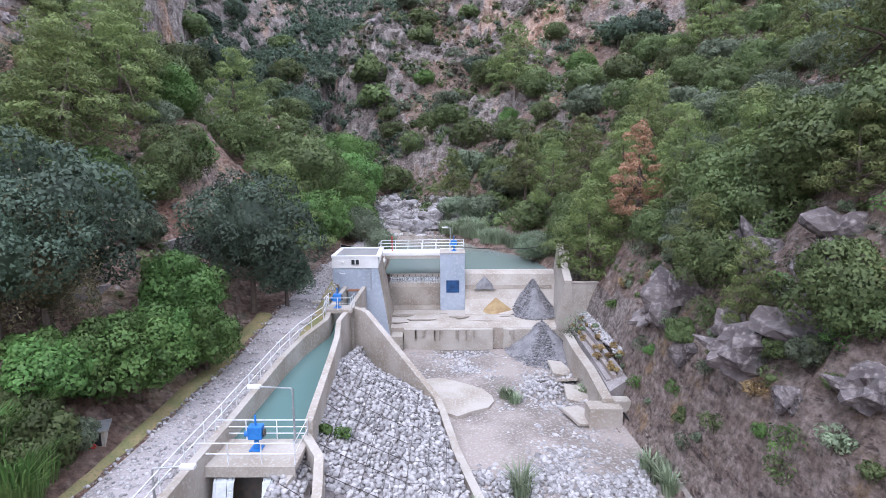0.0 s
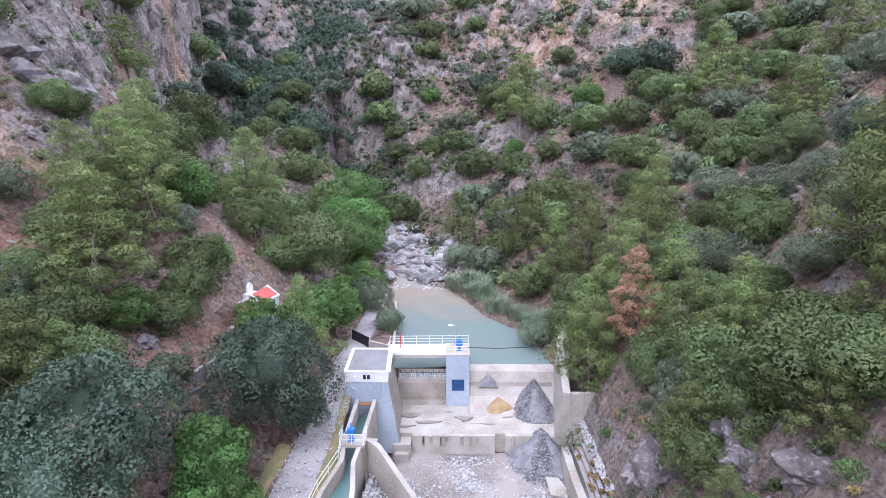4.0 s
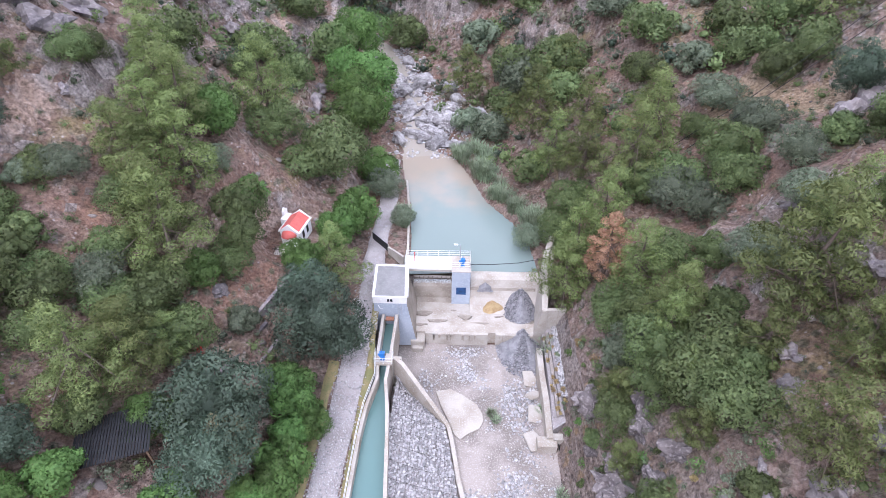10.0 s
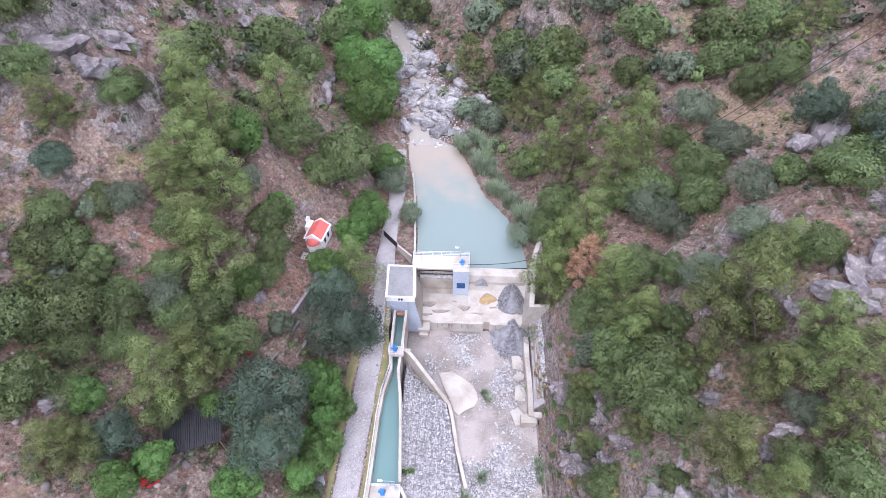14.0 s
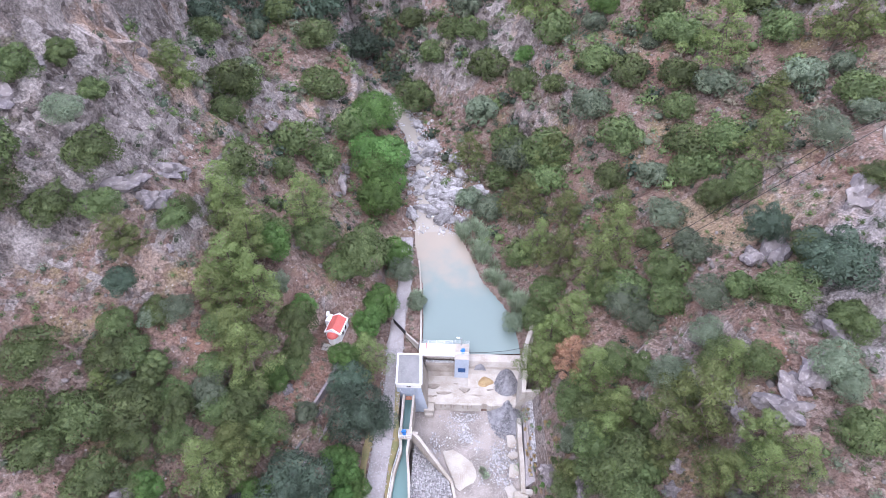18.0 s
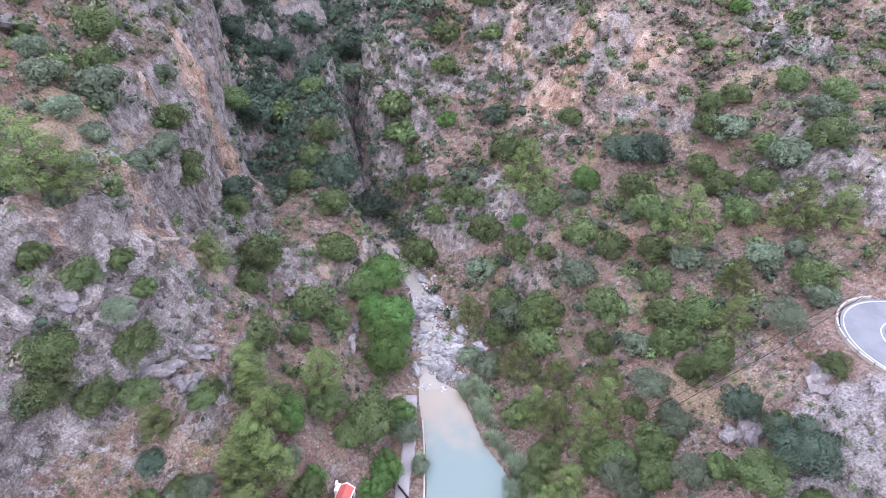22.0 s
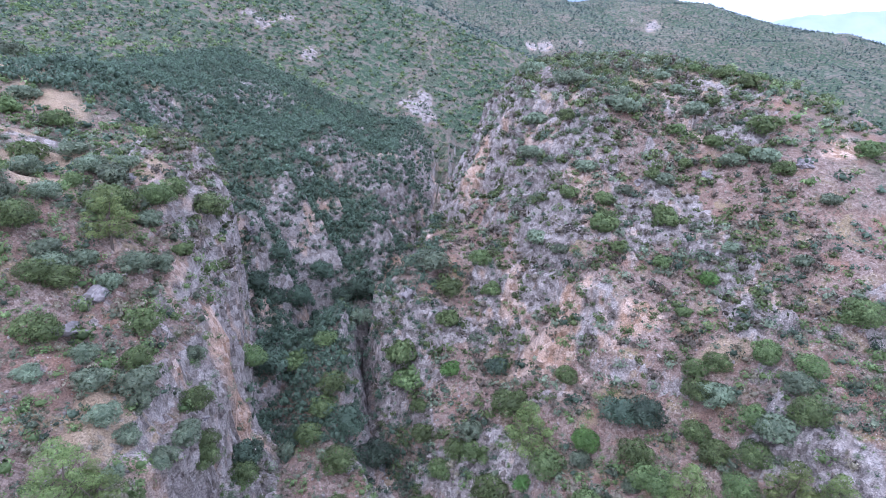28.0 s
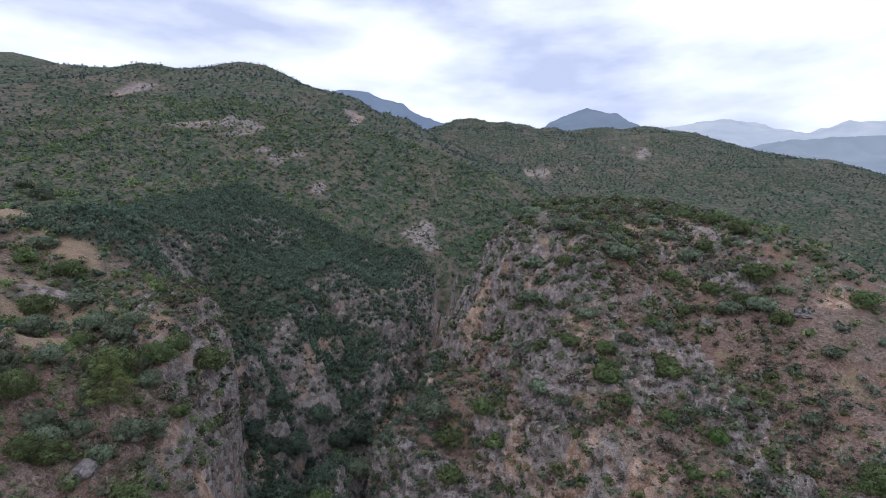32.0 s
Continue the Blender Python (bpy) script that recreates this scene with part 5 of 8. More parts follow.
for y in np.arange(13, 43, 2.0):
    edge = float(np.interp(y, (10, 26, 38, 43), (1.3, 0.8, -1.5, -6.4)))
    if edge > -7:
        tube(wire, [(x, y, float(gabion_z(np.array(x), np.array(y))) + 0.17) for x in np.linspace(-7.2, edge, 12)], 0.016, 4)
for x in np.arange(-6.2, 1.0, 1.0):
    ys = [y for y in np.arange(13, 42, 1.5) if x < float(np.interp(y, (10, 26, 38, 43), (1.3, 0.8, -1.5, -6.4)))]
    tube(wire, [(x, y, float(gabion_z(np.array(x), np.array(y))) + 0.17) for y in ys], 0.016, 4)
part("mesh", wire, M_WIRE, gabion, "wire mesh seams")

# right bank: low broken wall, slabs, stone strip, steps
low_wall = thing("broken_wall", (11.2, 43, 0), "low pale concrete wall, cracked and partly fallen", "wall")
part("wall", wall_run([(-0.1, 6.0, -3.7), (-0.15, 2.0, -3.9), (0.0, -2.0, -4.1), (-0.1, -7.0, -4.4)], 0.75, -6.4), M_PALE, low_wall)
part("footing", one_box(-1.6, 0.7, -8.0, -6.6, -6.4, -4.7, 0.08), M_PALE, low_wall)
part("footing", one_box(0.3, 1.5, -7.2, -6.3, -6.4, -4.5, 0.08), M_CONCRETE, low_wall)
for i, (x, y, a, s, tz) in enumerate(((9.6, 45.6, 20, 1.0, 14), (9.9, 43.0, -25, 0.85, -18), (9.8, 40.2, 10, 1.0, 12), (9.3, 36.4, 35, 1.1, 6))):
    bm = prism(bmesh.new(), [(-1.0, -0.7, 0), (0.2, -1.1, 0), (1.0, -0.3, 0), (0.8, 0.8, 0), (-0.5, 1.0, 0)], [(-1.0, -0.7, 0.2), (0.2, -1.1, 0.2), (1.0, -0.3, 0.2), (0.8, 0.8, 0.2), (-0.5, 1.0, 0.2)])
    ob = part("concrete_slab", bm, M_PALE)
    ob.matrix_basis = pose(x, y, -5.95, tz, tz * 0.6, a) @ Matrix.Diagonal((s, s * 1.2, 1, 1))
    tagged(ob, "broken slab of pale concrete lying in the river bed", "slab", "broken slabs")
def bank_z(x, y):
    return float(np.interp(x, (11.5, 12.4, 13.0, 15.6), (-4.2, -3.6, -2.7, -2.2)))
bank_strip = []
for _ in range(1500):
    x, y = stone_rng.uniform(12.9, 15.7), stone_rng.uniform(40.5, 52.0)
    bank_strip.append((x, y, bank_z(x, y) + 0.1, stone_rng.uniform(0.1, 0.19)))
stone_bank = thing("stone_bank", (0, 0, 0), "bank of pale stones and straw above the broken wall", "stone bank")
part("core", prism(bmesh.new(), [(11.5, 37, -6.4), (16.4, 39, -6.4), (16.4, 52.1, -6.4), (11.5, 52.1, -6.4)], [(11.55, 37, -4.3), (15.8, 39, -2.6), (15.8, 52.1, -2.15), (12.2, 52.1, -3.4)]), M_GRAVEL, stone_bank)
stones("stone_filling", bank_strip, M_STONES, stone_bank, "pale stones", seed=6)
for i in range(3):
    part("straw_band", wall_run([(11.9 + 0.42 * i, 51.5, -3.55 + 0.33 * i), (11.95 + 0.42 * i, 44, -3.75 + 0.33 * i), (11.9 + 0.42 * i, 38.5, -4.0 + 0.33 * i)], 0.36, -5), M_SILT if i == 1 else M_GRAVEL, stone_bank)

# gravel heaps on apron and bed
def heap(name, x, y, z, r, h, mat, label, seed, stretch=(1, 1)):
    xs = np.linspace(-1, 1, 40)
    def hz(u, v):
        d = np.hypot(u, v * 1.0)
        ang = np.arctan2(v, u)
        return h * np.clip(1 - d * (1 + 0.16 * np.sin(ang * 3 + seed)), 0, 1) ** 1.45 + fbm(u * 5 + seed, v * 5, 1.0, 4, seed) * 0.09 * h * np.clip(1.25 - d, 0, 1) - 0.3 * smooth(d, 0.75, 1.0)
    me, u, v, zz = grid_mesh(name, xs, xs, hz)
    co = np.stack([u * r * stretch[0], v * r * stretch[1], zz], -1)
    me.vertices.foreach_set("co", co.astype(np.float32).ravel())
    me.materials.append(mat)
    me.shade_smooth()
    ob = new(name, me)
    ob.location = (x, y, z)
    return tagged(ob, label, "heap")


pile = heap("spoil_heap", 9.0, 56.9, -3.7, 3.5, 3.6, M_SHALE, "steep heap of dark grey gravel on the apron", 3, (0.85, 1.0))
pile2 = heap("spoil_heap", 9.1, 51.4, -6.1, 4.6, 2.9, M_SHALE, "dark grey gravel spilled over the sill into the bed", 7, (0.8, 1.25))
straw_heap = heap("straw_heap", 5.0, 56.3, -3.65, 1.9, 1.7, M_STRAW, "small heap of golden brown straw and reeds", 5, (1.2, 0.8))
mud = heap("debris_heap", 3.9, 57.95, -1.1, 1.15, 1.1, M_SHALE, "clump of dark debris stuck on the weir face", 9, (1.0, 0.5))
slab_bm = bmesh.new()
sl = [(-2.6, 43.2), (-0.8, 43.6), (1.0, 42.6), (2.6, 41.4), (3.3, 40.0), (3.4, 39.0), (2.9, 37.9), (1.6, 37.2), (0.6, 36.4), (-0.2, 37.0), (-0.9, 38.8), (-1.9, 41.0)]
prism(slab_bm, [(x, y, -6.5) for x, y in sl], [(x, y, -5.9) for x, y in sl])
tagged(part("river_slab", slab_bm, M_PALE), "smooth pale concrete slab with torn edge in the bed", "slab")
bed_spots = []
BED_NOISE = fbm(*np.meshgrid(-5 + 0.33 * np.arange(52), 14 + 0.37 * np.arange(102)), 7, 3, 65)
for _ in range(26000):
    x, y = stone_rng.uniform(-5, 11.5), stone_rng.uniform(14, 51)
    f = BED_NOISE[int((y - 14) / 0.37), int((x + 5) / 0.33)]
    white = math.exp(-(((x - 1.8) / 4.0) ** 2 + ((y - 45.5) / 4.2) ** 2)) + (0.95 if y < 36 else 0.42) * (0.55 + f)
    left = float(np.interp(y, (10, 26, 38, 43), (2.0, 1.6, -0.6, -5.0)))
    if x < left or stone_rng.random() > white or (-3 < x < 3.2 and 36.5 < y < 43.4 and x < 46.5 - y):
        continue
    bed_spots.append((x, y, -6.12 + 0.3 * f, stone_rng.uniform(0.06, 0.2) * (1.6 if stone_rng.random() < 0.05 else 1)))
stones("river_stones", bed_spots, M_STONES, None, "pale stones strewn over the dry river bed", seed=7)
pile_spots = []
for _ in range(9000):
    a, q = stone_rng.uniform(0, 6.283), math.sqrt(stone_rng.random())
    if stone_rng.random() < 0.5:
        x, y, z = 9.0 + math.cos(a) * q * 2.9, 56.9 + math.sin(a) * q * 3.4, -3.7 + 3.6 * (1 - q) ** 1.45
    else:
        x, y, z = 9.1 + math.cos(a) * q * 3.6, 51.4 + math.sin(a) * q * 5.6, -6.1 + 2.9 * (1 - q) ** 1.45
    if x < 11.4:
        pile_spots.append((x, y, z + 0.02, stone_rng.uniform(0.06, 0.17)))
stones("gravel", pile_spots, M_SHALE, None, "loose dark gravel on the heaps", seed=8)

# ---------------------------------------------------------------- boulders in the brook
boulder_rng = random.Random(41)
BOULDER_FORMS = []
for i in range(7):
    bm = rock_mesh(boulder_rng, 1.0, 0.72, 3, 0.34)
    me_ob = part("boulder", bm, M_BOULDER)
    me_ob.location.z = -600
    tagged(me_ob, "pale grey limestone boulder in the brook", "boulder", "boulders in the brook")
    BOULDER_FORMS.append(me_ob)
for i in range(95):
    y = boulder_rng.uniform(97, 128) if i < 78 else boulder_rng.uniform(128, 165)
    spread_ = 7.5 if y < 118 else 3.5
    x = float(stream_x(y)) + boulder_rng.uniform(-0.7, 1.25) * spread_
    s = boulder_rng.choice((0.5, 0.6, 0.8, 0.9, 1.1, 1.4, 1.9)) * (1.0 if y < 128 else 0.8)
    z = max(float(stream_z(y)), float(land(np.array(x), np.array(y)))) - 0.1 + 0.12 * s
    copy_thing(BOULDER_FORMS[i % 7], pose(x, y, z, boulder_rng.uniform(-20, 20), boulder_rng.uniform(-20, 20), boulder_rng.uniform(0, 360)) @ Matrix.Diagonal((s, s * boulder_rng.uniform(0.75, 1.2), s, 1)))
for x, y, s in ((-8.3, 101.5, 2.6), (-2.5, 104, 2.4), (3.8, 105.5, 2.3), (-12.6, 99.5, 1.8), (-5.2, 108, 2.0), (1.5, 101.0, 1.5)):
    z = float(land(np.array(x), np.array(y)))
    copy_thing(BOULDER_FORMS[int(s * 10) % 7], pose(x, y, z + 0.5, 8, -6, s * 70) @ Matrix.Diagonal((s, s * 0.8, s * 0.8, 1)))
for ob in BOULDER_FORMS:
    bpy.data.objects.remove(ob)
brook_stones = []
for _ in range(2600):
    y = boulder_rng.uniform(93, 142)
    x = float(stream_x(y)) + boulder_rng.gauss(0.6, 1.0) * (4.2 if y < 122 else 2.6)
    if abs(x - float(stream_x(y))) < 1.2 + 0.5 * math.sin(y * 1.3):
        continue
    brook_stones.append((x, y, boulder_rng.uniform(0.1, 0.26) * (2.2 if boulder_rng.random() < 0.12 else 1)))
bx, by, bs = np.array(brook_stones).T
brook_stones = list(zip(bx, by, np.maximum(stream_z(by) - 0.05, land(bx, by)), bs))
stones("brook_stones", brook_stones, M_STONES, None, "pale cobbles strewn along the brook", "stones", 14)
rapid_bm = bmesh.new()
for i in range(9):
    y = 99.5 + i * 2.6
    x = float(stream_x(y)) + boulder_rng.uniform(-1.2, 1.2)
    b2 = rock_mesh(boulder_rng, 0.55, 0.14, 2)
    b2.transform(Matrix.Translation((x, y, float(stream_z(y)) + 0.05)))
    tmp = bpy.data.meshes.new("tmp")
    b2.to_mesh(tmp)
    b2.free()
    rapid_bm.from_mesh(tmp)
    bpy.data.meshes.remove(tmp)
tagged(part("white_water", rapid_bm, M_FOAM, None, "", False), "small white rapids among the boulders", "rapids", kind="stuff")

# ---------------------------------------------------------------- chapel
chapel = thing("chapel", (-22.7, 59.6, 6.3), "small white chapel with red roof and apse", "chapel", turn=-11)
part("nave", prism(bmesh.new(), [(-1.35, -1.9, -0.8), (1.35, -1.9, -0.8), (1.35, 1.9, -0.8), (-1.35, 1.9, -0.8)], [(-1.35, -1.9, 2.2), (1.35, -1.9, 2.2), (1.35, 1.9, 2.2), (-1.35, 1.9, 2.2)]), M_WHITE, chapel)
for y0, y1 in ((-1.98, -1.72), (1.72, 1.98)):
    part("gable", prism(bmesh.new(), [(-1.42, y0, 2.2), (1.42, y0, 2.2), (0, y0, 3.35)], [(-1.42, y1, 2.2), (1.42, y1, 2.2), (0, y1, 3.35)]), M_WHITE, chapel)
for s in (-1, 1):
    part("roof", prism(bmesh.new(), [(0, -1.72, 3.02), (s * 1.4, -1.72, 2.14), (s * 1.4, -1.72, 2.3), (0, -1.72, 3.18)], [(0, 1.72, 3.02), (s * 1.4, 1.72, 2.14), (s * 1.4, 1.72, 2.3), (0, 1.72, 3.18)]), M_TILE, chapel, "red painted roof slope")
    part("eaves", prism(bmesh.new(), [(s * 1.38, -1.98, 2.1), (s * 1.56, -1.98, 2.04), (s * 1.56, -1.98, 2.24), (s * 1.38, -1.98, 2.32)], [(s * 1.38, 1.98, 2.1), (s * 1.56, 1.98, 2.04), (s * 1.56, 1.98, 2.24), (s * 1.38, 1.98, 2.32)]), M_WHITE, chapel)
apse_bm = bmesh.new()
ring = [(1.0 * math.cos(a), -1.9 + -0.95 * math.sin(a)) for a in [math.pi * i / 12 for i in range(13)]]
prism(apse_bm, [(x, y, -0.8) for x, y in ring], [(x, y, 1.75) for x, y in ring])
part("apse", apse_bm, M_WHITE, chapel, "rounded white apse")
dome = bmesh.new()
rows = [[dome.verts.new((1.1 * math.cos(p) * math.cos(a), -1.95 - 1.05 * math.cos(p) * math.sin(a), 1.75 + 0.75 * math.sin(p))) for a in [math.pi * i / 12 for i in range(13)]] for p in [math.pi / 2 * j / 6 for j in range(6)]]
tip = dome.verts.new((0, -1.95, 2.5))
for r0, r1 in zip(rows, rows[1:]):
    for i in range(12):
        dome.faces.new((r0[i], r0[i + 1], r1[i + 1], r1[i]))
for i in range(12):
    dome.faces.new((rows[-1][i], rows[-1][i + 1], tip))
part("apse_roof", dome, M_TILE, chapel, "red half dome", False)
part("bell_wall", one_box(-2.25, -1.36, 0.2, 1.9, -0.8, 2.5, 0.05), M_WHITE, chapel)
part("bell_arch", prism(bmesh.new(), [(-2.3, 1.0, 2.5), (-2.3, 2.0, 2.5), (-2.3, 2.0, 3.2), (-2.3, 1.5, 3.6), (-2.3, 1.0, 3.2)], [(-2.0, 1.0, 2.5), (-2.0, 2.0, 2.5), (-2.0, 2.0, 3.2), (-2.0, 1.5, 3.6), (-2.0, 1.0, 3.2)]), M_WHITE, chapel)
for y in (-0.6, 0.7):
    part("window", one_box(1.35, 1.37, y - 0.28, y + 0.28, 0.6, 1.7, 0.005), M_GLASS, chapel, "dark narrow window")
part("terrace", one_box(-1.6, 1.2, -4.3, -2.9, -1.2, 0.0, 0.04), M_CONCRETE, chapel)
fence_part = part("terrace_rail", one_tube([(-1.55, -4.25, 0.9), (1.15, -4.25, 0.9)], 0.03, 6), M_BLACK, chapel, "black iron terrace rail")
for i in range(10):
    part("baluster", one_tube([(-1.55 + 0.3 * i, -4.25, 0), (-1.55 + 0.3 * i, -4.25, 0.9)], 0.02, 5), M_BLACK, fence_part)

# fence panel above the road
panel = thing("metal_gate", (-12.0, 64.7, 0.8), "black sheet-metal gate across the track with concrete wall", "gate", turn=-48)
part("sheet", one_box(-2.1, 2.1, -0.03, 0.03, 0.2, 1.55, 0.01), M_BLACK, panel)
for x in (-2.15, 2.15):
    part("post", one_box(x - 0.08, x + 0.08, -0.08, 0.08, -0.6, 1.7, 0.02), M_CONCRETE, panel)
part("top_bar", one_tube([(-2.1, 0, 1.58), (2.1, 0, 1.58)], 0.03, 6), M_STEEL, panel)
ramp_wall = thing("ramp_wall", (0, 0, 0), "slanting grey concrete wall behind the gatehouse", "wall")
part("wall", wall_run([(-10.6, 63.1, 2.0), (-9.2, 61.6, 2.3), (-8.0, 60.2, 2.6)], 0.3, -1.5), M_CONCRETE, ramp_wall)
left_kerb = thing("pool_kerb", (0, 0, 0), "low pale stone kerb along the pool's edge", "kerb")
part("kerb", wall_run([(-7.6, 60.4, 0.9), (-7.9, 66, 0.8), (-8.6, 76, 0.7), (-9.6, 84, 0.65)], 0.35, -1.5), M_CONCRETE, left_kerb)


# ---------------------------------------------------------------- hairpin road on the east slope
def arc(cx, cy, r, a0, a1, steps=26):
    return [(cx + r * math.cos(radians(a0 + (a1 - a0) * i / steps)), cy + r * math.sin(radians(a0 + (a1 - a0) * i / steps))) for i in range(steps + 1)]


def band(r0, r1, z, thick, mat, name, label="", parent=None, category="", kind=""):
    """A flat band round the hairpin between two radii, with straight ends towards the east."""
    def line(r):
        return [(150.0, 74.0 + r)] + arc(80, 74, r, 90, 270) + [(150.0, 74.0 - r)]
    a, b = line(r0), line(r1)
    bm = bmesh.new()
    rows = [[bm.verts.new(p) for p in ((*u, z - thick), (*v, z - thick), (*v, z), (*u, z))] for u, v in zip(a, b)]
    for q, s in zip(rows, rows[1:]):
        for j in range(4):
            bm.faces.new((q[j], q[(j + 1) % 4], s[(j + 1) % 4], s[j]))
    bm.faces.new(rows[0])
    bm.faces.new(rows[-1][::-1])
    return tagged(part(name, bm, mat, parent, label), "", category, kind=kind)


bend_road = band(5.2, 12.2, 38.62, 0.5, M_ASPHALT, "road", "worn grey asphalt hairpin bend", None, "road", "structure")
band(11.55, 11.7, 38.628, 0.02, M_WHITE, "edge_line", "white edge line", bend_road)
band(5.75, 5.9, 38.628, 0.02, M_WHITE, "edge_line", "white edge line", bend_road)
barrier = thing("road_barrier", (80, 74, 38.5), "low pale concrete kerb wall round the bend", "barrier")
for i in range(12):
    a0 = 95 + i * 14
    p = [(x - 80, y - 74, 0.55) for x, y in arc(80, 74, 12.75, a0, a0 + 12.5, 3)]
    part("kerb_block", wall_run(p, 0.3, -0.3), M_CONCRETE, barrier)

# cables slung over the slope
for pts in (((28.1, 74.5, 9.3), (41.2, 74.6, 20.8), (57.9, 77.7, 35.7), (73.5, 83.5, 41.5)), ((33.0, 72.0, 13.5), (40.8, 72.8, 20.3), (57.4, 75.4, 34.3), (73.5, 82.4, 41.2))):
    lines = thing("power_cable", pts[0], "thin black power cable sagging over the slope", "cable", "cables over the slope")
    part("line", one_tube([(x - pts[0][0], y - pts[0][1], z - pts[0][2] + 1.0) for x, y, z in pts], 0.05, 5), M_CABLE, lines)


# ---------------------------------------------------------------- roadside on the west bank
def ground_at(x, y):
    return float(land(np.array([x]), np.array([y]))[0])


shrine = thing("wayside_shrine", (-17.2, 24.2, -1.7), "grey wayside box with flat roof and red flowers", "shrine", turn=25)
part("body", one_box(-0.55, 0.55, -0.45, 0.45, -0.3, 1.1, 0.03), M_CONCRETE, shrine)
part("roof", one_box(-0.75, 0.75, -0.62, 0.62, 1.1, 1.2, 0.02), M_STEEL, shrine)
part("niche", one_box(-0.4, 0.4, -0.47, -0.45, 0.35, 0.95), M_BLACK, shrine)
part("flowers", rock_mesh(random.Random(2), 0.3, 0.6, 2), M_RED, shrine, "bunch of red flowers").location = (0, -0.5, 0.35)
lamp2 = thing("lamp_pole", (-18.2, 25.6, -1.5), "blue-grey steel pole among the fig trees", "pole")
part("shaft", one_tube([(0, 0, -0.5), (0, 0, 3.6)], 0.06, 8), M_BLUEGREY, lamp2)
part("cap", one_tube([(0, 0, 3.6), (0, 0, 3.7)], 0.09, 8), M_STEEL, lamp2)
street_lamp(-11.5, 19.2, -2.3, 2.6, 1.2, "thin steel lamp post beside the canal rail", 0)

terrace = thing("stone_terrace", (0, 0, 0), "dry-stone terrace walls and steps under the trees", "terrace")
for i, (x0, y0, x1, y1) in enumerate(((-25.5, 33, -21.5, 44), (-27.5, 33, -23.3, 45), (-24.5, 45, -21.0, 55))):
    za, zb = ground_at(x0, y0), ground_at(x1, y1)
    part("wall", wall_run([(x0, y0, za + 0.45), ((x0 + x1) / 2 + 0.3, (y0 + y1) / 2, (za + zb) / 2 + 0.5), (x1, y1, zb + 0.45)], 0.45, min(za, zb) - 1.0), M_CRAG, terrace, "dry-stone wall")
fence = thing("wooden_fence", (-27.5, 37, ground_at(-27.5, 37)), "low brown wooden fence at the picnic place", "fence", turn=62)
for i in range(5):
    part("post", one_box(-3 + 1.5 * i - 0.06, -3 + 1.5 * i + 0.06, -0.06, 0.06, -0.4, 1.0, 0.01), M_WOOD, fence)
for z in (0.45, 0.85):
    part("rail", one_box(-3.1, 3.1, -0.03, 0.03, z, z + 0.12, 0.01), M_WOOD, fence)
barrel = thing("barrel", (-28.3, 38.5, ground_at(-28.3, 38.5)), "red metal barrel by the wooden fence", "barrel")
part("drum", one_tube([(0, 0, 0), (0, 0, 0.9)], 0.3, 14), M_RED, barrel)
part("rim", one_tube([(0, 0, 0.88), (0, 0, 0.93)], 0.32, 14), M_RED, barrel)
shelter = thing("picnic_shelter", (-31.0, 26.5, ground_at(-31, 26.5)), "open shelter roofed with dark blue-black slats", "shelter", turn=20)
for i in range(26):
    part("slat", one_box(-3.2 + 0.25 * i, -3.2 + 0.25 * i + 0.19, -2.6, 2.6, 2.5 + 0.02 * (i % 3), 2.56 + 0.02 * (i % 3)), M_BLACK, shelter)
for x in (-3.0, 3.0):
    for y in (-2.4, 2.4):
        part("post", one_box(x - 0.08, x + 0.08, y - 0.08, y + 0.08, -0.8, 2.45, 0.01), M_WOOD, shelter)
for y in (-2.3, 2.3):
    part("beam", one_box(-3.3, 3.3, y - 0.07, y + 0.07, 2.36, 2.49), M_WOOD, shelter)
bench = thing("picnic_table", (-34.0, 20.8, ground_at(-34.0, 20.8)), "red painted picnic table with two benches", "table", turn=35)
part("tabletop", one_box(-0.9, 0.9, -0.4, 0.4, 0.7, 0.76, 0.01), M_RED, bench)
for s in (-1, 1):
    part("seat", one_box(-0.9, 0.9, s * 0.7 - 0.14, s * 0.7 + 0.14, 0.42, 0.47, 0.01), M_RED, bench)
    part("leg", one_box(s * 0.7 - 0.05, s * 0.7 + 0.05, -0.75, 0.75, -0.2, 0.7), M_RED, bench)
hose = thing("hose", (0, 0, 0), "black plastic hose along the foot of the bank", "hose")
part("pipe", one_tube([(12.1, 37.0, -5.2), (12.35, 34.0, -5.6), (12.0, 31.0, -5.7), (12.4, 28.0, -5.75), (12.2, 24.0, -5.85)], 0.07, 6), M_CABLE, hose)
tyre = thing("old_tyre", (-11.3, 44.6, 0.35), "old pale tyre lying on the verge", "tyre")
part("ring", one_tube([(0.3 * math.cos(a), 0.3 * math.sin(a), 0.12) for a in [i * 0.5236 for i in range(13)]], 0.1, 8), M_CONCRETE, tyre)


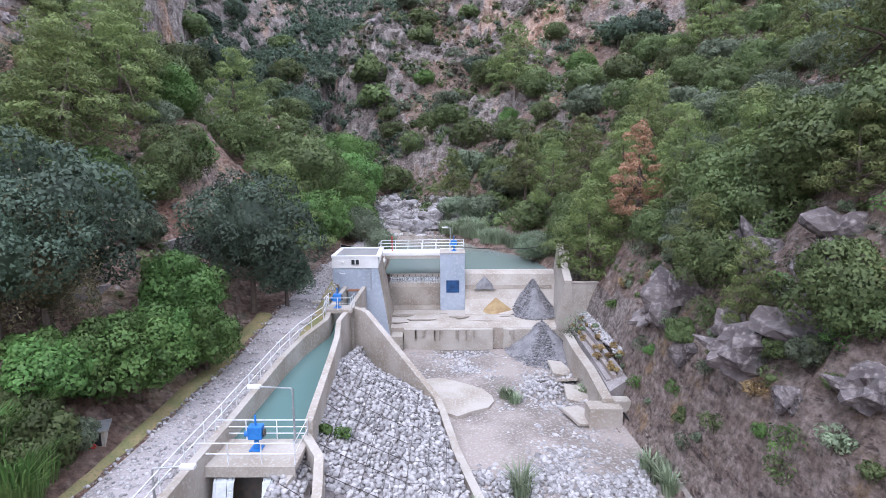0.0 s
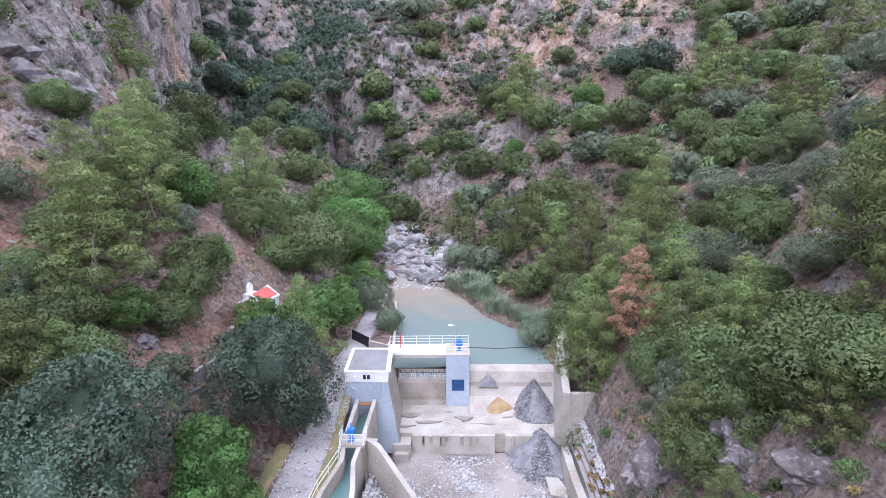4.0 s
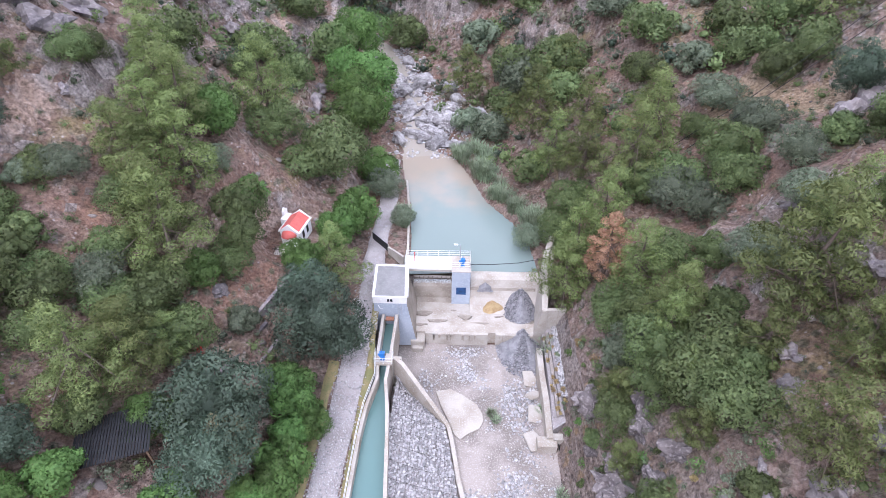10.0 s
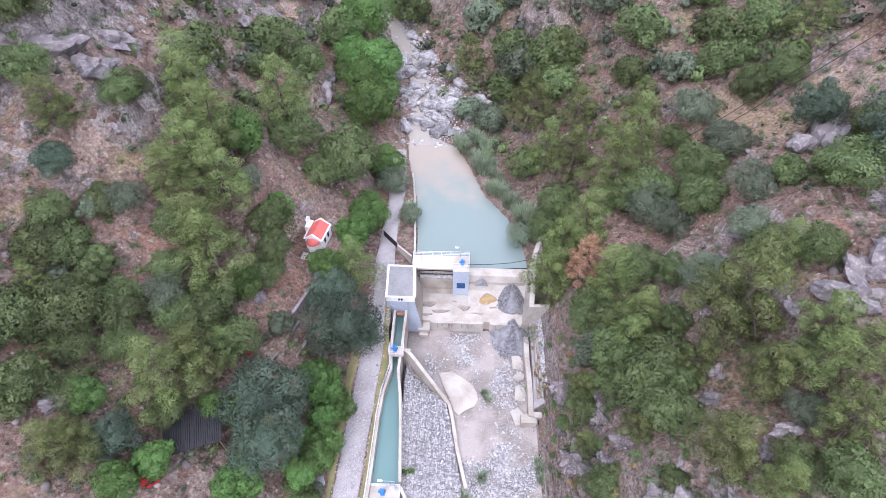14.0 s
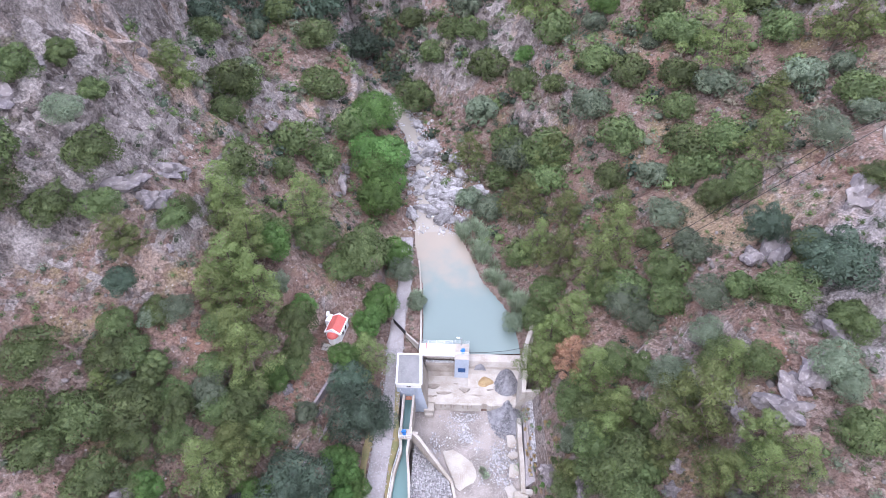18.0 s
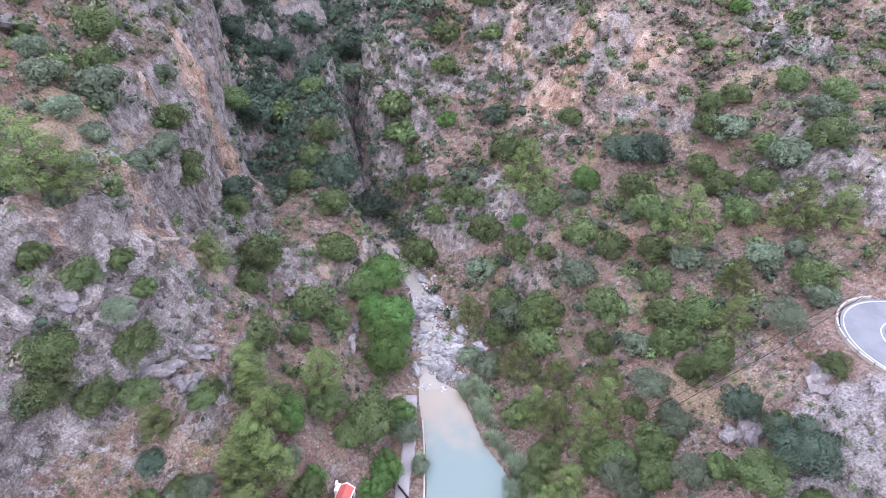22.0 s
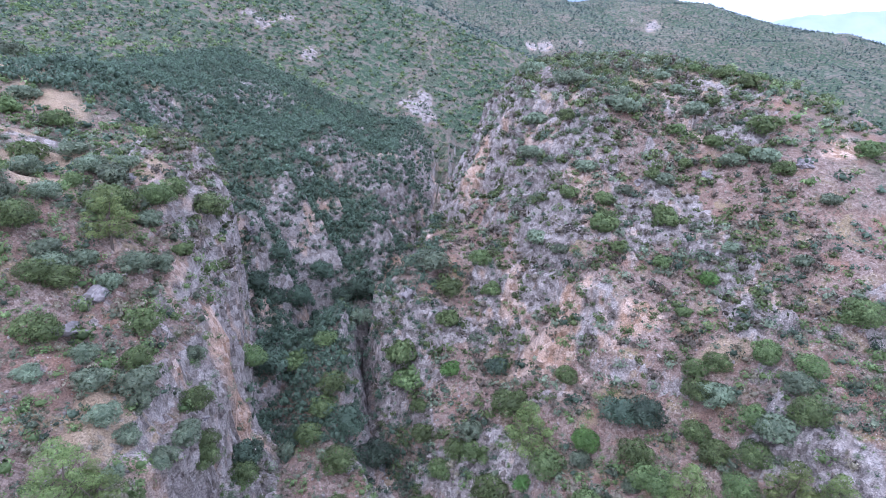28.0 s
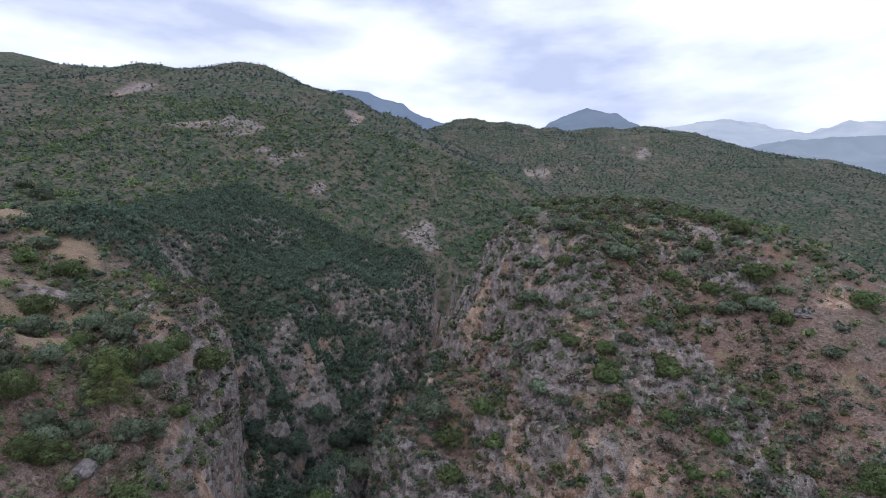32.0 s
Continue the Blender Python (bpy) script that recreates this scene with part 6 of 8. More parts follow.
# ---------------------------------------------------------------- plants
def leaf_material(name, dark, light, translucent=0.25, rough=0.6):
    m = bpy.data.materials.new(name)
    m.use_nodes = True
    n, k = m.node_tree.nodes, m.node_tree.links
    bsdf = n["Principled BSDF"]
    bsdf.inputs["Roughness"].default_value, bsdf.inputs["Specular IOR Level"].default_value = rough, 0.25
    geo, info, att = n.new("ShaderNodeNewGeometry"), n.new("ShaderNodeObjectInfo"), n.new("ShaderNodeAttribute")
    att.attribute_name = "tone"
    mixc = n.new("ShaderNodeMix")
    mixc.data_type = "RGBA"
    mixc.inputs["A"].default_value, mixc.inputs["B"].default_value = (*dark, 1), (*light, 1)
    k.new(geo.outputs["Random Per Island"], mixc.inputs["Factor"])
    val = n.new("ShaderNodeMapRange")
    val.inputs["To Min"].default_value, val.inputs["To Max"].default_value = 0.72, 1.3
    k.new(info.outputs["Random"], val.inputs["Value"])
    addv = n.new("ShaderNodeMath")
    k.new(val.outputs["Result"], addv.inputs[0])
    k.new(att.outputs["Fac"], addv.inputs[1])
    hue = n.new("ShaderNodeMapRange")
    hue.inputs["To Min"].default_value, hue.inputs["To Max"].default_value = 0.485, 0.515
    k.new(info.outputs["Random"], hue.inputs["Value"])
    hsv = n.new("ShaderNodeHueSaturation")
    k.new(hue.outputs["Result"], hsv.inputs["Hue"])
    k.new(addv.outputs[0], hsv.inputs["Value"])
    k.new(mixc.outputs["Result"], hsv.inputs["Color"])
    k.new(hsv.outputs["Color"], bsdf.inputs["Base Color"])
    tr = n.new("ShaderNodeBsdfTranslucent")
    k.new(hsv.outputs["Color"], tr.inputs["Color"])
    both = n.new("ShaderNodeMixShader")
    both.inputs["Fac"].default_value = translucent
    k.new(bsdf.outputs["BSDF"], both.inputs[1])
    k.new(tr.outputs["BSDF"], both.inputs[2])
    k.new(both.outputs["Shader"], n["Material Output"].inputs["Surface"])
    return m


M_PINE = leaf_material("pine_needles", (0.130, 0.168, 0.058), (0.215, 0.250, 0.092), 0.3)
M_DARK = leaf_material("dark_carob_leaves", (0.060, 0.090, 0.060), (0.115, 0.152, 0.102), 0.25)
M_GREEN = leaf_material("bright_plane_leaves", (0.088, 0.168, 0.044), (0.160, 0.255, 0.076), 0.3)
M_MAQUIS = leaf_material("green_maquis_leaves", (0.094, 0.130, 0.050), (0.168, 0.206, 0.082), 0.3)
M_OLIVE = leaf_material("grey_olive_leaves", (0.132, 0.168, 0.108), (0.230, 0.262, 0.172), 0.3)
M_DRYSCRUB = leaf_material("dry_grey_brown_scrub", (0.150, 0.130, 0.092), (0.250, 0.215, 0.160), 0.25)
M_RUST = leaf_material("rust_dead_needles", (0.28, 0.135, 0.085), (0.50, 0.30, 0.205), 0.3)
# Bluer than the near scrub: distance haze is mixed into this leaf colour.
M_FARWOOD = leaf_material("haze_blued_woods", (0.046, 0.074, 0.066), (0.105, 0.138, 0.118), 0.3)
M_STRAWLEAF = leaf_material("dry_straw_leaves", (0.26, 0.18, 0.08), (0.48, 0.36, 0.19), 0.3)
M_REED = leaf_material("grey_green_reeds", (0.156, 0.204, 0.120), (0.336, 0.384, 0.252), 0.3)
M_BARK = material("grey_bark", (0.13, 0.10, 0.08), 0.95, bump=0.6, scale=3.0)


def leaves(rng, lobes, count, size, hollow=0.82, long=0.55, up=0.35):
    """Leaf sprays over the outsides of the lobes (x, y, z, rx, ry, rz) of a crown: corners, faces, normals, tones."""
    lobes = np.asarray(lobes, float)
    area = lobes[:, 3] * lobes[:, 4] + lobes[:, 4] * lobes[:, 5] + lobes[:, 3] * lobes[:, 5]
    tries = int(count * 2.4)
    pick = rng.choice(len(lobes), tries, p=area / area.sum())
    d = rng.normal(size=(tries, 3))
    d[:, 2] = d[:, 2] + up
    d /= np.linalg.norm(d, axis=1)[:, None]
    r = (hollow + (1.08 - hollow) * rng.random(tries) ** 0.6) * (1 + 0.45 * rng.random(tries) ** 5)
    c = lobes[pick, :3] + d * lobes[pick, 3:] * r[:, None]
    buried = np.zeros(tries, bool)
    for lobe in lobes:
        buried |= (((c - lobe[:3]) / lobe[3:]) ** 2).sum(1) < 0.62
    keep = np.flatnonzero(~buried)[:count]
    pick, d, c, count = pick[keep], d[keep], c[keep], len(keep)
    nrm = d + rng.normal(size=(count, 3)) * 0.55
    nrm /= np.linalg.norm(nrm, axis=1)[:, None]
    t = np.cross(nrm, rng.normal(size=(count, 3)))
    t /= np.linalg.norm(t, axis=1)[:, None]
    b = np.cross(nrm, t)
    s = size * (0.55 + 0.9 * rng.random(count))[:, None]
    droop = nrm * s * 0.25
    v = np.stack([c - t * s + b * s * long * 0.4, c - b * s * long + droop, c + t * s + b * s * long * 0.4], 1).reshape(-1, 3)
    soft = d * 0.85 + nrm * 0.45 + np.array((0, 0, 0.12))
    soft /= np.linalg.norm(soft, axis=1)[:, None]
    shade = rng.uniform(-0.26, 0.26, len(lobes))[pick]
    return v, np.arange(count * 3).reshape(-1, 3), np.repeat(soft, 3, 0), np.repeat(shade, 3)


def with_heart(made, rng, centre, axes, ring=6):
    """Adds an uneven closed form within the leaves that blocks light, toned darker as the crown's inner shade."""
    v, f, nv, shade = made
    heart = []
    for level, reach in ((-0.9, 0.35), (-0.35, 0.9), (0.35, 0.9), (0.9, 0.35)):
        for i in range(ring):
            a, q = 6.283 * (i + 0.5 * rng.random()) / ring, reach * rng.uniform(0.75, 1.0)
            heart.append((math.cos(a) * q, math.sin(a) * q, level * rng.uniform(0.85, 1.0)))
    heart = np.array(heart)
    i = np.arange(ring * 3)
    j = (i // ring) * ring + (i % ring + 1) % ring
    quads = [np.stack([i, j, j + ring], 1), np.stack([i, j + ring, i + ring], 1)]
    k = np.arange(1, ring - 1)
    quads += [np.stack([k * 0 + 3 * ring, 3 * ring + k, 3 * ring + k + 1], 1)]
    # The lowered tone paints inner shade into the form's colour.
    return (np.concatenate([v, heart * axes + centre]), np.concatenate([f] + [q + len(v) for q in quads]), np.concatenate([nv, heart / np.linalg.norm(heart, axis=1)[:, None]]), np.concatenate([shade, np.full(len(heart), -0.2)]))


def foliage(name, made, mat, parent=None):
    """Leaf sprays as one mesh whose shading follows the billows of the crown."""
    ob = part(name, made[:2], mat, parent, flat=False)
    ob.data.normals_split_custom_set_from_vertices(made[2].astype(np.float32))
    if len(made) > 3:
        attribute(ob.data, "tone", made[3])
    return ob


def crown_lobes(rng, height, base, spread_, count, flat=0.7, size=0.34, deep=0.3):
    """Billows spaced over an uneven crown between base and height."""
    out, half = [], (height - base) / 2
    dents = rng.normal(size=(5, 3))
    dents /= np.linalg.norm(dents, axis=1)[:, None]
    for i in range(count):
        w = 1 - 1.85 * (i + 0.5) / count
        a = 2.39996 * i + rng.normal() * 0.35
        q = math.sqrt(max(0.0, 1 - w * w))
        d = np.array((math.cos(a) * q, math.sin(a) * q, w))
        far = (1.06 - (deep + 0.12) * rng.random()) * (1 - 0.3 * max(0.0, float((dents @ d).max()) - 0.6) / 0.4) * (1 - size * 0.55)
        s = spread_ * size * rng.uniform(0.6, 1.3)
        out.append((d[0] * spread_ * far, d[1] * spread_ * far, max(base + half + d[2] * half * far, base + 0.4 * s), s, s, s * flat))
    return out


def trunk_mesh(rng, height, radius, lobes, limbs=6):
    bm = bmesh.new()
    lean = (rng.random(2) - 0.5) * height * 0.15
    top = height * 0.8
    axis = [(lean[0] * t * t, lean[1] * t * t, -0.6 + (top + 0.6) * t) for t in (0, 0.25, 0.5, 0.75, 1)]
    tube(bm, axis, [radius * f for f in (1.25, 1.0, 0.8, 0.55, 0.2)], 7)
    for i in range(min(limbs, len(lobes))):
        t = 0.35 + 0.5 * rng.random()
        x, y, z = lean[0] * t * t, lean[1] * t * t, -0.6 + (top + 0.6) * t
        lx, ly, lz = lobes[i][:3]
        mid = ((x + lx) / 2, (y + ly) / 2, (z + lz) / 2 + 0.2)
        tube(bm, [(x, y, z), mid, (lx, ly, lz)], [radius * 0.42, radius * 0.28, radius * 0.1], 5)
    return bm


def make_tree(name, seed, height, base, spread_, lobes, count, size, mat, label, category="tree", flat=0.8, trunk=0.2, long=0.55, lobe=0.34, deep=0.3):
    rng = np.random.default_rng(seed)
    ob = thing(name, (0, 0, -500), label, category)
    ll = crown_lobes(rng, height, base, spread_, lobes, flat, lobe, deep)
    part("trunk", trunk_mesh(rng, height, trunk, ll), M_BARK, ob)
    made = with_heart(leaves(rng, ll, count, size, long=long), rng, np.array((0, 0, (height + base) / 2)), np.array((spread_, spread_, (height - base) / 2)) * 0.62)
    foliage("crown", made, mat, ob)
    return ob


def make_pine(seed, height, spread_, mat, label, count=5000, size=0.13):
    """A pine with open cloudy tiers of needle sprays on spreading limbs."""
    rng = np.random.default_rng(seed)
    ob = thing("pine_tree", (0, 0, -500), label, "tree")
    ll = []
    for tier in range(9):
        t = 0.24 + 0.72 * tier / 8
        rad = spread_ * (1.05 - 0.85 * max(0.0, (t - 0.3) / 0.7) ** 1.5) * rng.uniform(0.8, 1.1)
        number = max(3, int(10 * (1.15 - t)))
        for a in range(number):
            ang = 6.283 * (a + rng.uniform(0, 0.8)) / number + tier
            q = rad * rng.uniform(0.35, 1.0)
            s = spread_ * rng.uniform(0.15, 0.28)
            ll.append((math.cos(ang) * q, math.sin(ang) * q, height * t + rng.normal() * 0.2, s, s, s * 0.6))
    ll.append((0, 0, height * 0.95, spread_ * 0.2, spread_ * 0.2, spread_ * 0.28))
    part("trunk", trunk_mesh(rng, height, 0.024 * height, ll[::2], 14), M_BARK, ob)
    foliage("crown", leaves(rng, ll, count, size, 0.45, 0.34, 0.6), mat, ob)
    return ob


def leafy(name, seeds, count, size, base, lobes, mat, label, category="tree", trunk=0.2, **more):
    return [make_tree(name, s, h, base, w, lobes, count, size, mat, label, category, trunk=trunk, **more) for s, h, w in seeds]


M_WILLOW = leaf_material("golden_olive_hanging_leaves", (0.17, 0.16, 0.09), (0.40, 0.35, 0.20), 0.35)
PINE_LABEL, MAQ_LABEL, OLIVE_LABEL = "tall olive-green pine with open spreading tiers", "rounded green evergreen shrub on the slope", "grey-green wild olive shrub with soft crown"
# forms of each kind: those near the works, those on the slopes above, those on the heights
PINES = ([make_pine(r, h, w, M_PINE, PINE_LABEL, n, 0.125) for r, h, w, n in ((11, 8.6, 3.3, 11000), (12, 9.6, 3.5, 11000), (13, 7.0, 2.3, 7000))],
         [make_pine(r, h, w, M_PINE, PINE_LABEL, 6000, 0.19) for r, h, w in ((14, 9.0, 3.8), (15, 8.2, 3.6))],
         [make_pine(16, 8.6, 4.2, M_PINE, PINE_LABEL, 3200, 0.28)])
DARK_LABEL, GREEN_LABEL = "large dark blue-green evergreen tree with dense round crown", "fresh bright green broadleaf tree with large leaves"
DARKS = (leafy("broadleaf_tree", ((21, 9.4, 4.6), (22, 8.6, 4.2)), 17000, 0.105, 1.4, 60, M_DARK, DARK_LABEL, long=0.8, lobe=0.25) + leafy("broadleaf_tree", ((23, 6.0, 2.9),), 9000, 0.105, 0.8, 40, M_DARK, DARK_LABEL, long=0.8, lobe=0.28),
         leafy("broadleaf_tree", ((24, 6.4, 4.2), (25, 6.0, 3.6)), 5200, 0.19, 0.6, 34, M_DARK, DARK_LABEL, long=0.8, lobe=0.3),
         leafy("broadleaf_tree", ((26, 6.0, 4.2),), 2600, 0.27, 0.4, 28, M_DARK, DARK_LABEL, long=0.8, lobe=0.32))
GREENS = (leafy("broadleaf_tree", ((31, 5.6, 3.0), (32, 5.0, 2.7), (33, 3.8, 2.0)), 9500, 0.105, 0.4, 40, M_GREEN, GREEN_LABEL, long=0.9, lobe=0.28),
          leafy("broadleaf_tree", ((34, 6.4, 4.4), (35, 6.0, 3.8)), 12000, 0.12, 0.4, 44, M_GREEN, GREEN_LABEL, long=0.9, lobe=0.26),
          leafy("broadleaf_tree", ((36, 4.6, 3.2),), 2200, 0.24, 0.3, 26, M_GREEN, GREEN_LABEL, long=0.9))
MAQS = (leafy("shrub_tree", ((41, 4.6, 3.4), (42, 4.2, 3.1), (43, 3.0, 2.0), (44, 2.6, 1.8)), 9500, 0.105, 0.1, 42, M_MAQUIS, MAQ_LABEL, "shrub", 0.12, long=0.8, lobe=0.27),
        leafy("shrub_tree", ((45, 4.8, 3.8), (46, 4.2, 3.4), (47, 3.2, 2.4)), 4600, 0.17, 0.1, 34, M_MAQUIS, MAQ_LABEL, "shrub", 0.12, long=0.8, lobe=0.29),
        leafy("shrub_tree", ((48, 4.4, 4.2), (49, 3.6, 3.2)), 2300, 0.26, 0.1, 28, M_MAQUIS, MAQ_LABEL, "shrub", 0.12, long=0.8, lobe=0.3))
OLIVES = (leafy("olive_shrub", ((51, 4.4, 3.0), (52, 3.8, 2.7), (53, 2.8, 1.8)), 9000, 0.10, 0.2, 46, M_OLIVE, OLIVE_LABEL, "shrub", 0.12, lobe=0.25, deep=0.4),
          leafy("olive_shrub", ((54, 4.2, 3.2), (55, 3.6, 2.6)), 4400, 0.17, 0.1, 36, M_OLIVE, OLIVE_LABEL, "shrub", 0.12, long=0.7, lobe=0.27, deep=0.4),
          leafy("olive_shrub", ((56, 3.8, 3.6), (57, 3.2, 3.0)), 2200, 0.26, 0.1, 28, M_OLIVE, OLIVE_LABEL, "shrub", 0.12, long=0.7, lobe=0.29, deep=0.4))
RUST = ([make_pine(61, 9.5, 2.4, M_RUST, "tall dead pine with rust-brown needles still on it", 8000, 0.12)],) * 3
WILLOW = (leafy("weeping_tree", ((71, 7.6, 2.6),), 12000, 0.10, 0.4, 34, M_WILLOW, "weeping tree with golden olive hanging leaves", flat=1.9, long=0.4, lobe=0.25),) * 3
PLANT_RNG = random.Random(5)
FORMS = {f for kind in (PINES, DARKS, GREENS, MAQS, OLIVES, RUST, WILLOW) for band in kind for f in band}
REACH = {}
for form in FORMS:
    crown = next(o for o in form.children if o.name.startswith("crown"))
    co = np.array([v.co[:2] for v in crown.data.vertices])
    REACH[form] = float(np.quantile(np.hypot(co[:, 0], co[:, 1]), 0.96))
GROWN = []


def clear_of_chapel(x, y, r):
    """Crowns by the chapel keep off its walls."""
    away = math.hypot(x + 22.7, y - 59.0)
    k = max(1.0, (r + 2.6) / max(away, 0.5))
    return -22.7 + (x + 22.7) * k, 59.0 + (y - 59.0) * k, r


def grow(kind, group, *spots):
    """Trees at (x, y, radius of the crown)."""
    spots = [clear_of_chapel(x, y, r * 1.03) for x, y, r in spots]
    px, py = np.array([q[0] for q in spots]), np.array([q[1] for q in spots])
    pz = land(px, py)
    dx, dy, dz = face_shift(px, py, pz)
    for i, (x, y, r) in enumerate(spots):
        forms = sorted(kind[0 if y < 82 else 1 if y < 165 else 2], key=lambda f: abs(math.log(REACH[f] / r)))[:2]
        form = PLANT_RNG.choice(forms if len(forms) > 1 and abs(math.log(REACH[forms[0]] / REACH[forms[1]])) < 0.25 else forms[:1])
        s = r / REACH[form]
        up = s ** 0.9 * PLANT_RNG.uniform(0.9, 1.12)
        ob = copy_thing(form, pose(x + float(dx[i]), y + float(dy[i]), float(pz[i] + dz[i]) - 0.25, 0, 0, PLANT_RNG.uniform(0, 360)) @ Matrix.Diagonal((s, s, up, 1)))
        tagged(ob, group=group)
        GROWN.append((x, y, r))


def scatter(count, x0, x1, y0, y1, gap, keep, seed):
    """Places no nearer to one another than gap, where keep() allows."""
    rng = np.random.default_rng(seed)
    xs, ys = rng.uniform(x0, x1, count * 9), rng.uniform(y0, y1, count * 9)
    good = rng.random(count * 9) < keep(xs, ys)
    out, cells = [], {}
    for x, y in zip(xs[good].tolist(), ys[good].tolist()):
        c = (int(x // gap), int(y // gap))
        if any((x - q[0]) ** 2 + (y - q[1]) ** 2 < gap * gap for i in (-1, 0, 1) for j in (-1, 0, 1) for q in cells.get((c[0] + i, c[1] + j), ())):
            continue
        cells.setdefault(c, []).append((x, y))
        out.append((x, y))
        if len(out) >= count:
            break
    return out


def slope_at(x, y):
    i, j = ((y - LOOK_Y[0]) / 2).astype(int), ((x - LOOK_X[0]) / 2).astype(int)
    return LOOK_S[np.clip(i, 0, len(LOOK_Y) - 1), np.clip(j, 0, len(LOOK_X) - 1)]


grow(DARKS, "dark evergreens on the brook side and west slope", (-65.2, 130.3, 4.9), (-41.5, 158.1, 6.6), (-33.8, 162.1, 6.2))
grow(GREENS, "green broadleaf trees on the brook side and west slope", (-21.1, 106.5, 6.0), (-19.4, 96.9, 5.3), (-15.2, 82.4, 3.9), (-24.2, 112.5, 4.8), (-23.8, 123.5, 7.0), (-19.6, 111.3, 6.5), (-19.0, 103.8, 5.5))
grow(MAQS, "green shrubs on the brook side and west slope", (-33.3, 105.0, 3.9), (-67.5, 114.6, 4.0), (-64.4, 109.4, 3.6), (-63.1, 82.2, 1.7), (-74.4, 160.2, 5.9), (-61.9, 123.6, 4.1), (-51.4, 107.0, 5.1), (-50.4, 98.5, 3.6), (-44.2, 83.8, 4.4), (-39.7, 105.4, 5.3), (-49.7, 108.6, 3.8), (-39.6, 94.2, 3.1), (-52.5, 151.4, 4.8), (-49.4, 159.8, 4.9), (-40.6, 142.2, 5.4), (-36.8, 127.5, 5.9), (-47.2, 164.9, 4.9), (-28.0, 118.3, 5.0), (-16.0, 163.8, 4.4), (-9.8, 149.8, 4.2), (-14.7, 142.3, 5.8), (-91.3, 151.8, 4.3), (-91.0, 160.5, 3.9), (-97.8, 111.5, 4.4), (-95.2, 114.0, 4.5), (-91.1, 100.7, 4.6), (-79.7, 117.3, 4.7), (-83.1, 145.7, 2.8))
grow(MAQS, "green shrubs on the brook side and west slope", (-87.3, 167.5, 6.2), (-75.3, 107.9, 3.5), (-63.8, 106.4, 3.7), (-107.6, 119.0, 4.7), (-98.3, 139.7, 6.2), (-93.3, 152.7, 3.7), (-113.2, 147.4, 2.9))
grow(OLIVES, "olive shrubs on the brook side and west slope", (-70.5, 98.9, 2.8), (-72.3, 90.7, 3.1), (-65.4, 105.2, 2.7), (-64.5, 93.6, 2.9), (-66.9, 82.5, 2.2), (-59.2, 147.9, 3.1), (-100.5, 118.0, 3.5), (-95.0, 123.3, 3.0), (-88.0, 120.8, 3.0), (-86.5, 91.4, 2.5), (-77.0, 95.8, 3.6), (-71.8, 101.2, 4.3), (-84.0, 135.7, 3.3), (-92.1, 145.7, 3.5), (-106.2, 154.8, 4.4), (-114.6, 156.4, 3.6), (-73.5, 126.8, 3.4), (-82.2, 101.1, 2.7), (-64.7, 102.2, 2.9), (-64.0, 90.8, 2.0), (-68.5, 91.2, 2.6), (-116.3, 161.8, 3.9), (-105.8, 161.0, 3.5), (-126.3, 147.4, 3.9), (-109.7, 132.4, 3.8), (-113.8, 125.0, 2.8), (-86.4, 129.2, 4.3), (-97.4, 115.2, 3.9))
grow(PINES, "pines on the brook side and west slope", (-55.4, 92.2, 4.5), (-93.4, 131.0, 6.1))
grow(DARKS, "dark evergreens on the east bank", (50.0, 68.2, 3.5), (53.1, 55.6, 5.3))
grow(MAQS, "green shrubs on the east bank", (36.5, 67.4, 3.9), (35.2, 60.6, 3.4), (26.2, 68.1, 3.6), (17.3, 72.0, 3.6), (15.2, 67.4, 3.5), (25.7, 51.8, 3.1), (19.4, 48.4, 3.2), (21.2, 44.4, 3.2), (22.5, 32.7, 3.9), (23.6, 28.4, 3.1), (19.7, 34.2, 2.7), (16.3, 32.7, 2.5), (40.1, 42.6, 2.6), (36.0, 30.5, 2.4), (31.4, 20.2, 2.5), (17.5, 23.2, 2.4), (18.6, 45.5, 2.4), (50.3, 80.0, 3.2), (45.7, 79.9, 2.8), (35.7, 76.8, 2.5), (45.3, 54.6, 2.4), (42.9, 57.5, 2.3), (22.5, 21.2, 1.4), (61.7, 67.7, 2.7), (37.9, 45.0, 3.4), (35.9, 65.2, 2.8), (46.6, 53.6, 4.2), (53.3, 61.1, 3.3))
grow(MAQS, "green shrubs on the east bank", (30.3, 67.0, 3.9), (25.5, 35.5, 3.7), (21.1, 38.0, 3.9), (45.7, 31.3, 2.9), (52.3, 48.2, 2.3), (17.2, 21.9, 1.4), (14.5, 32.5, 1.0), (17.2, 36.5, 1.0), (17.6, 24.0, 1.0), (16.1, 25.1, 1.0), (28.2, 41.8, 2.1), (26.4, 32.6, 1.9), (29.3, 49.6, 2.5), (33.8, 18.5, 2.5), (52.7, 46.9, 2.9))
grow(OLIVES, "olive shrubs on the east bank", (39.0, 57.3, 3.2), (29.1, 64.5, 4.1), (31.4, 59.8, 3.5), (37.7, 51.0, 3.0), (19.4, 40.9, 2.9), (33.7, 25.2, 2.2), (10.7, 66.7, 2.6), (40.7, 74.0, 2.4), (31.2, 46.5, 2.8), (46.5, 40.2, 3.2), (40.7, 69.6, 3.6), (47.3, 37.7, 2.4), (18.1, 40.8, 1.9), (17.7, 40.1, 1.5), (16.4, 23.5, 1.0), (16.2, 25.7, 1.0), (33.1, 47.4, 2.3), (33.4, 41.9, 2.1))
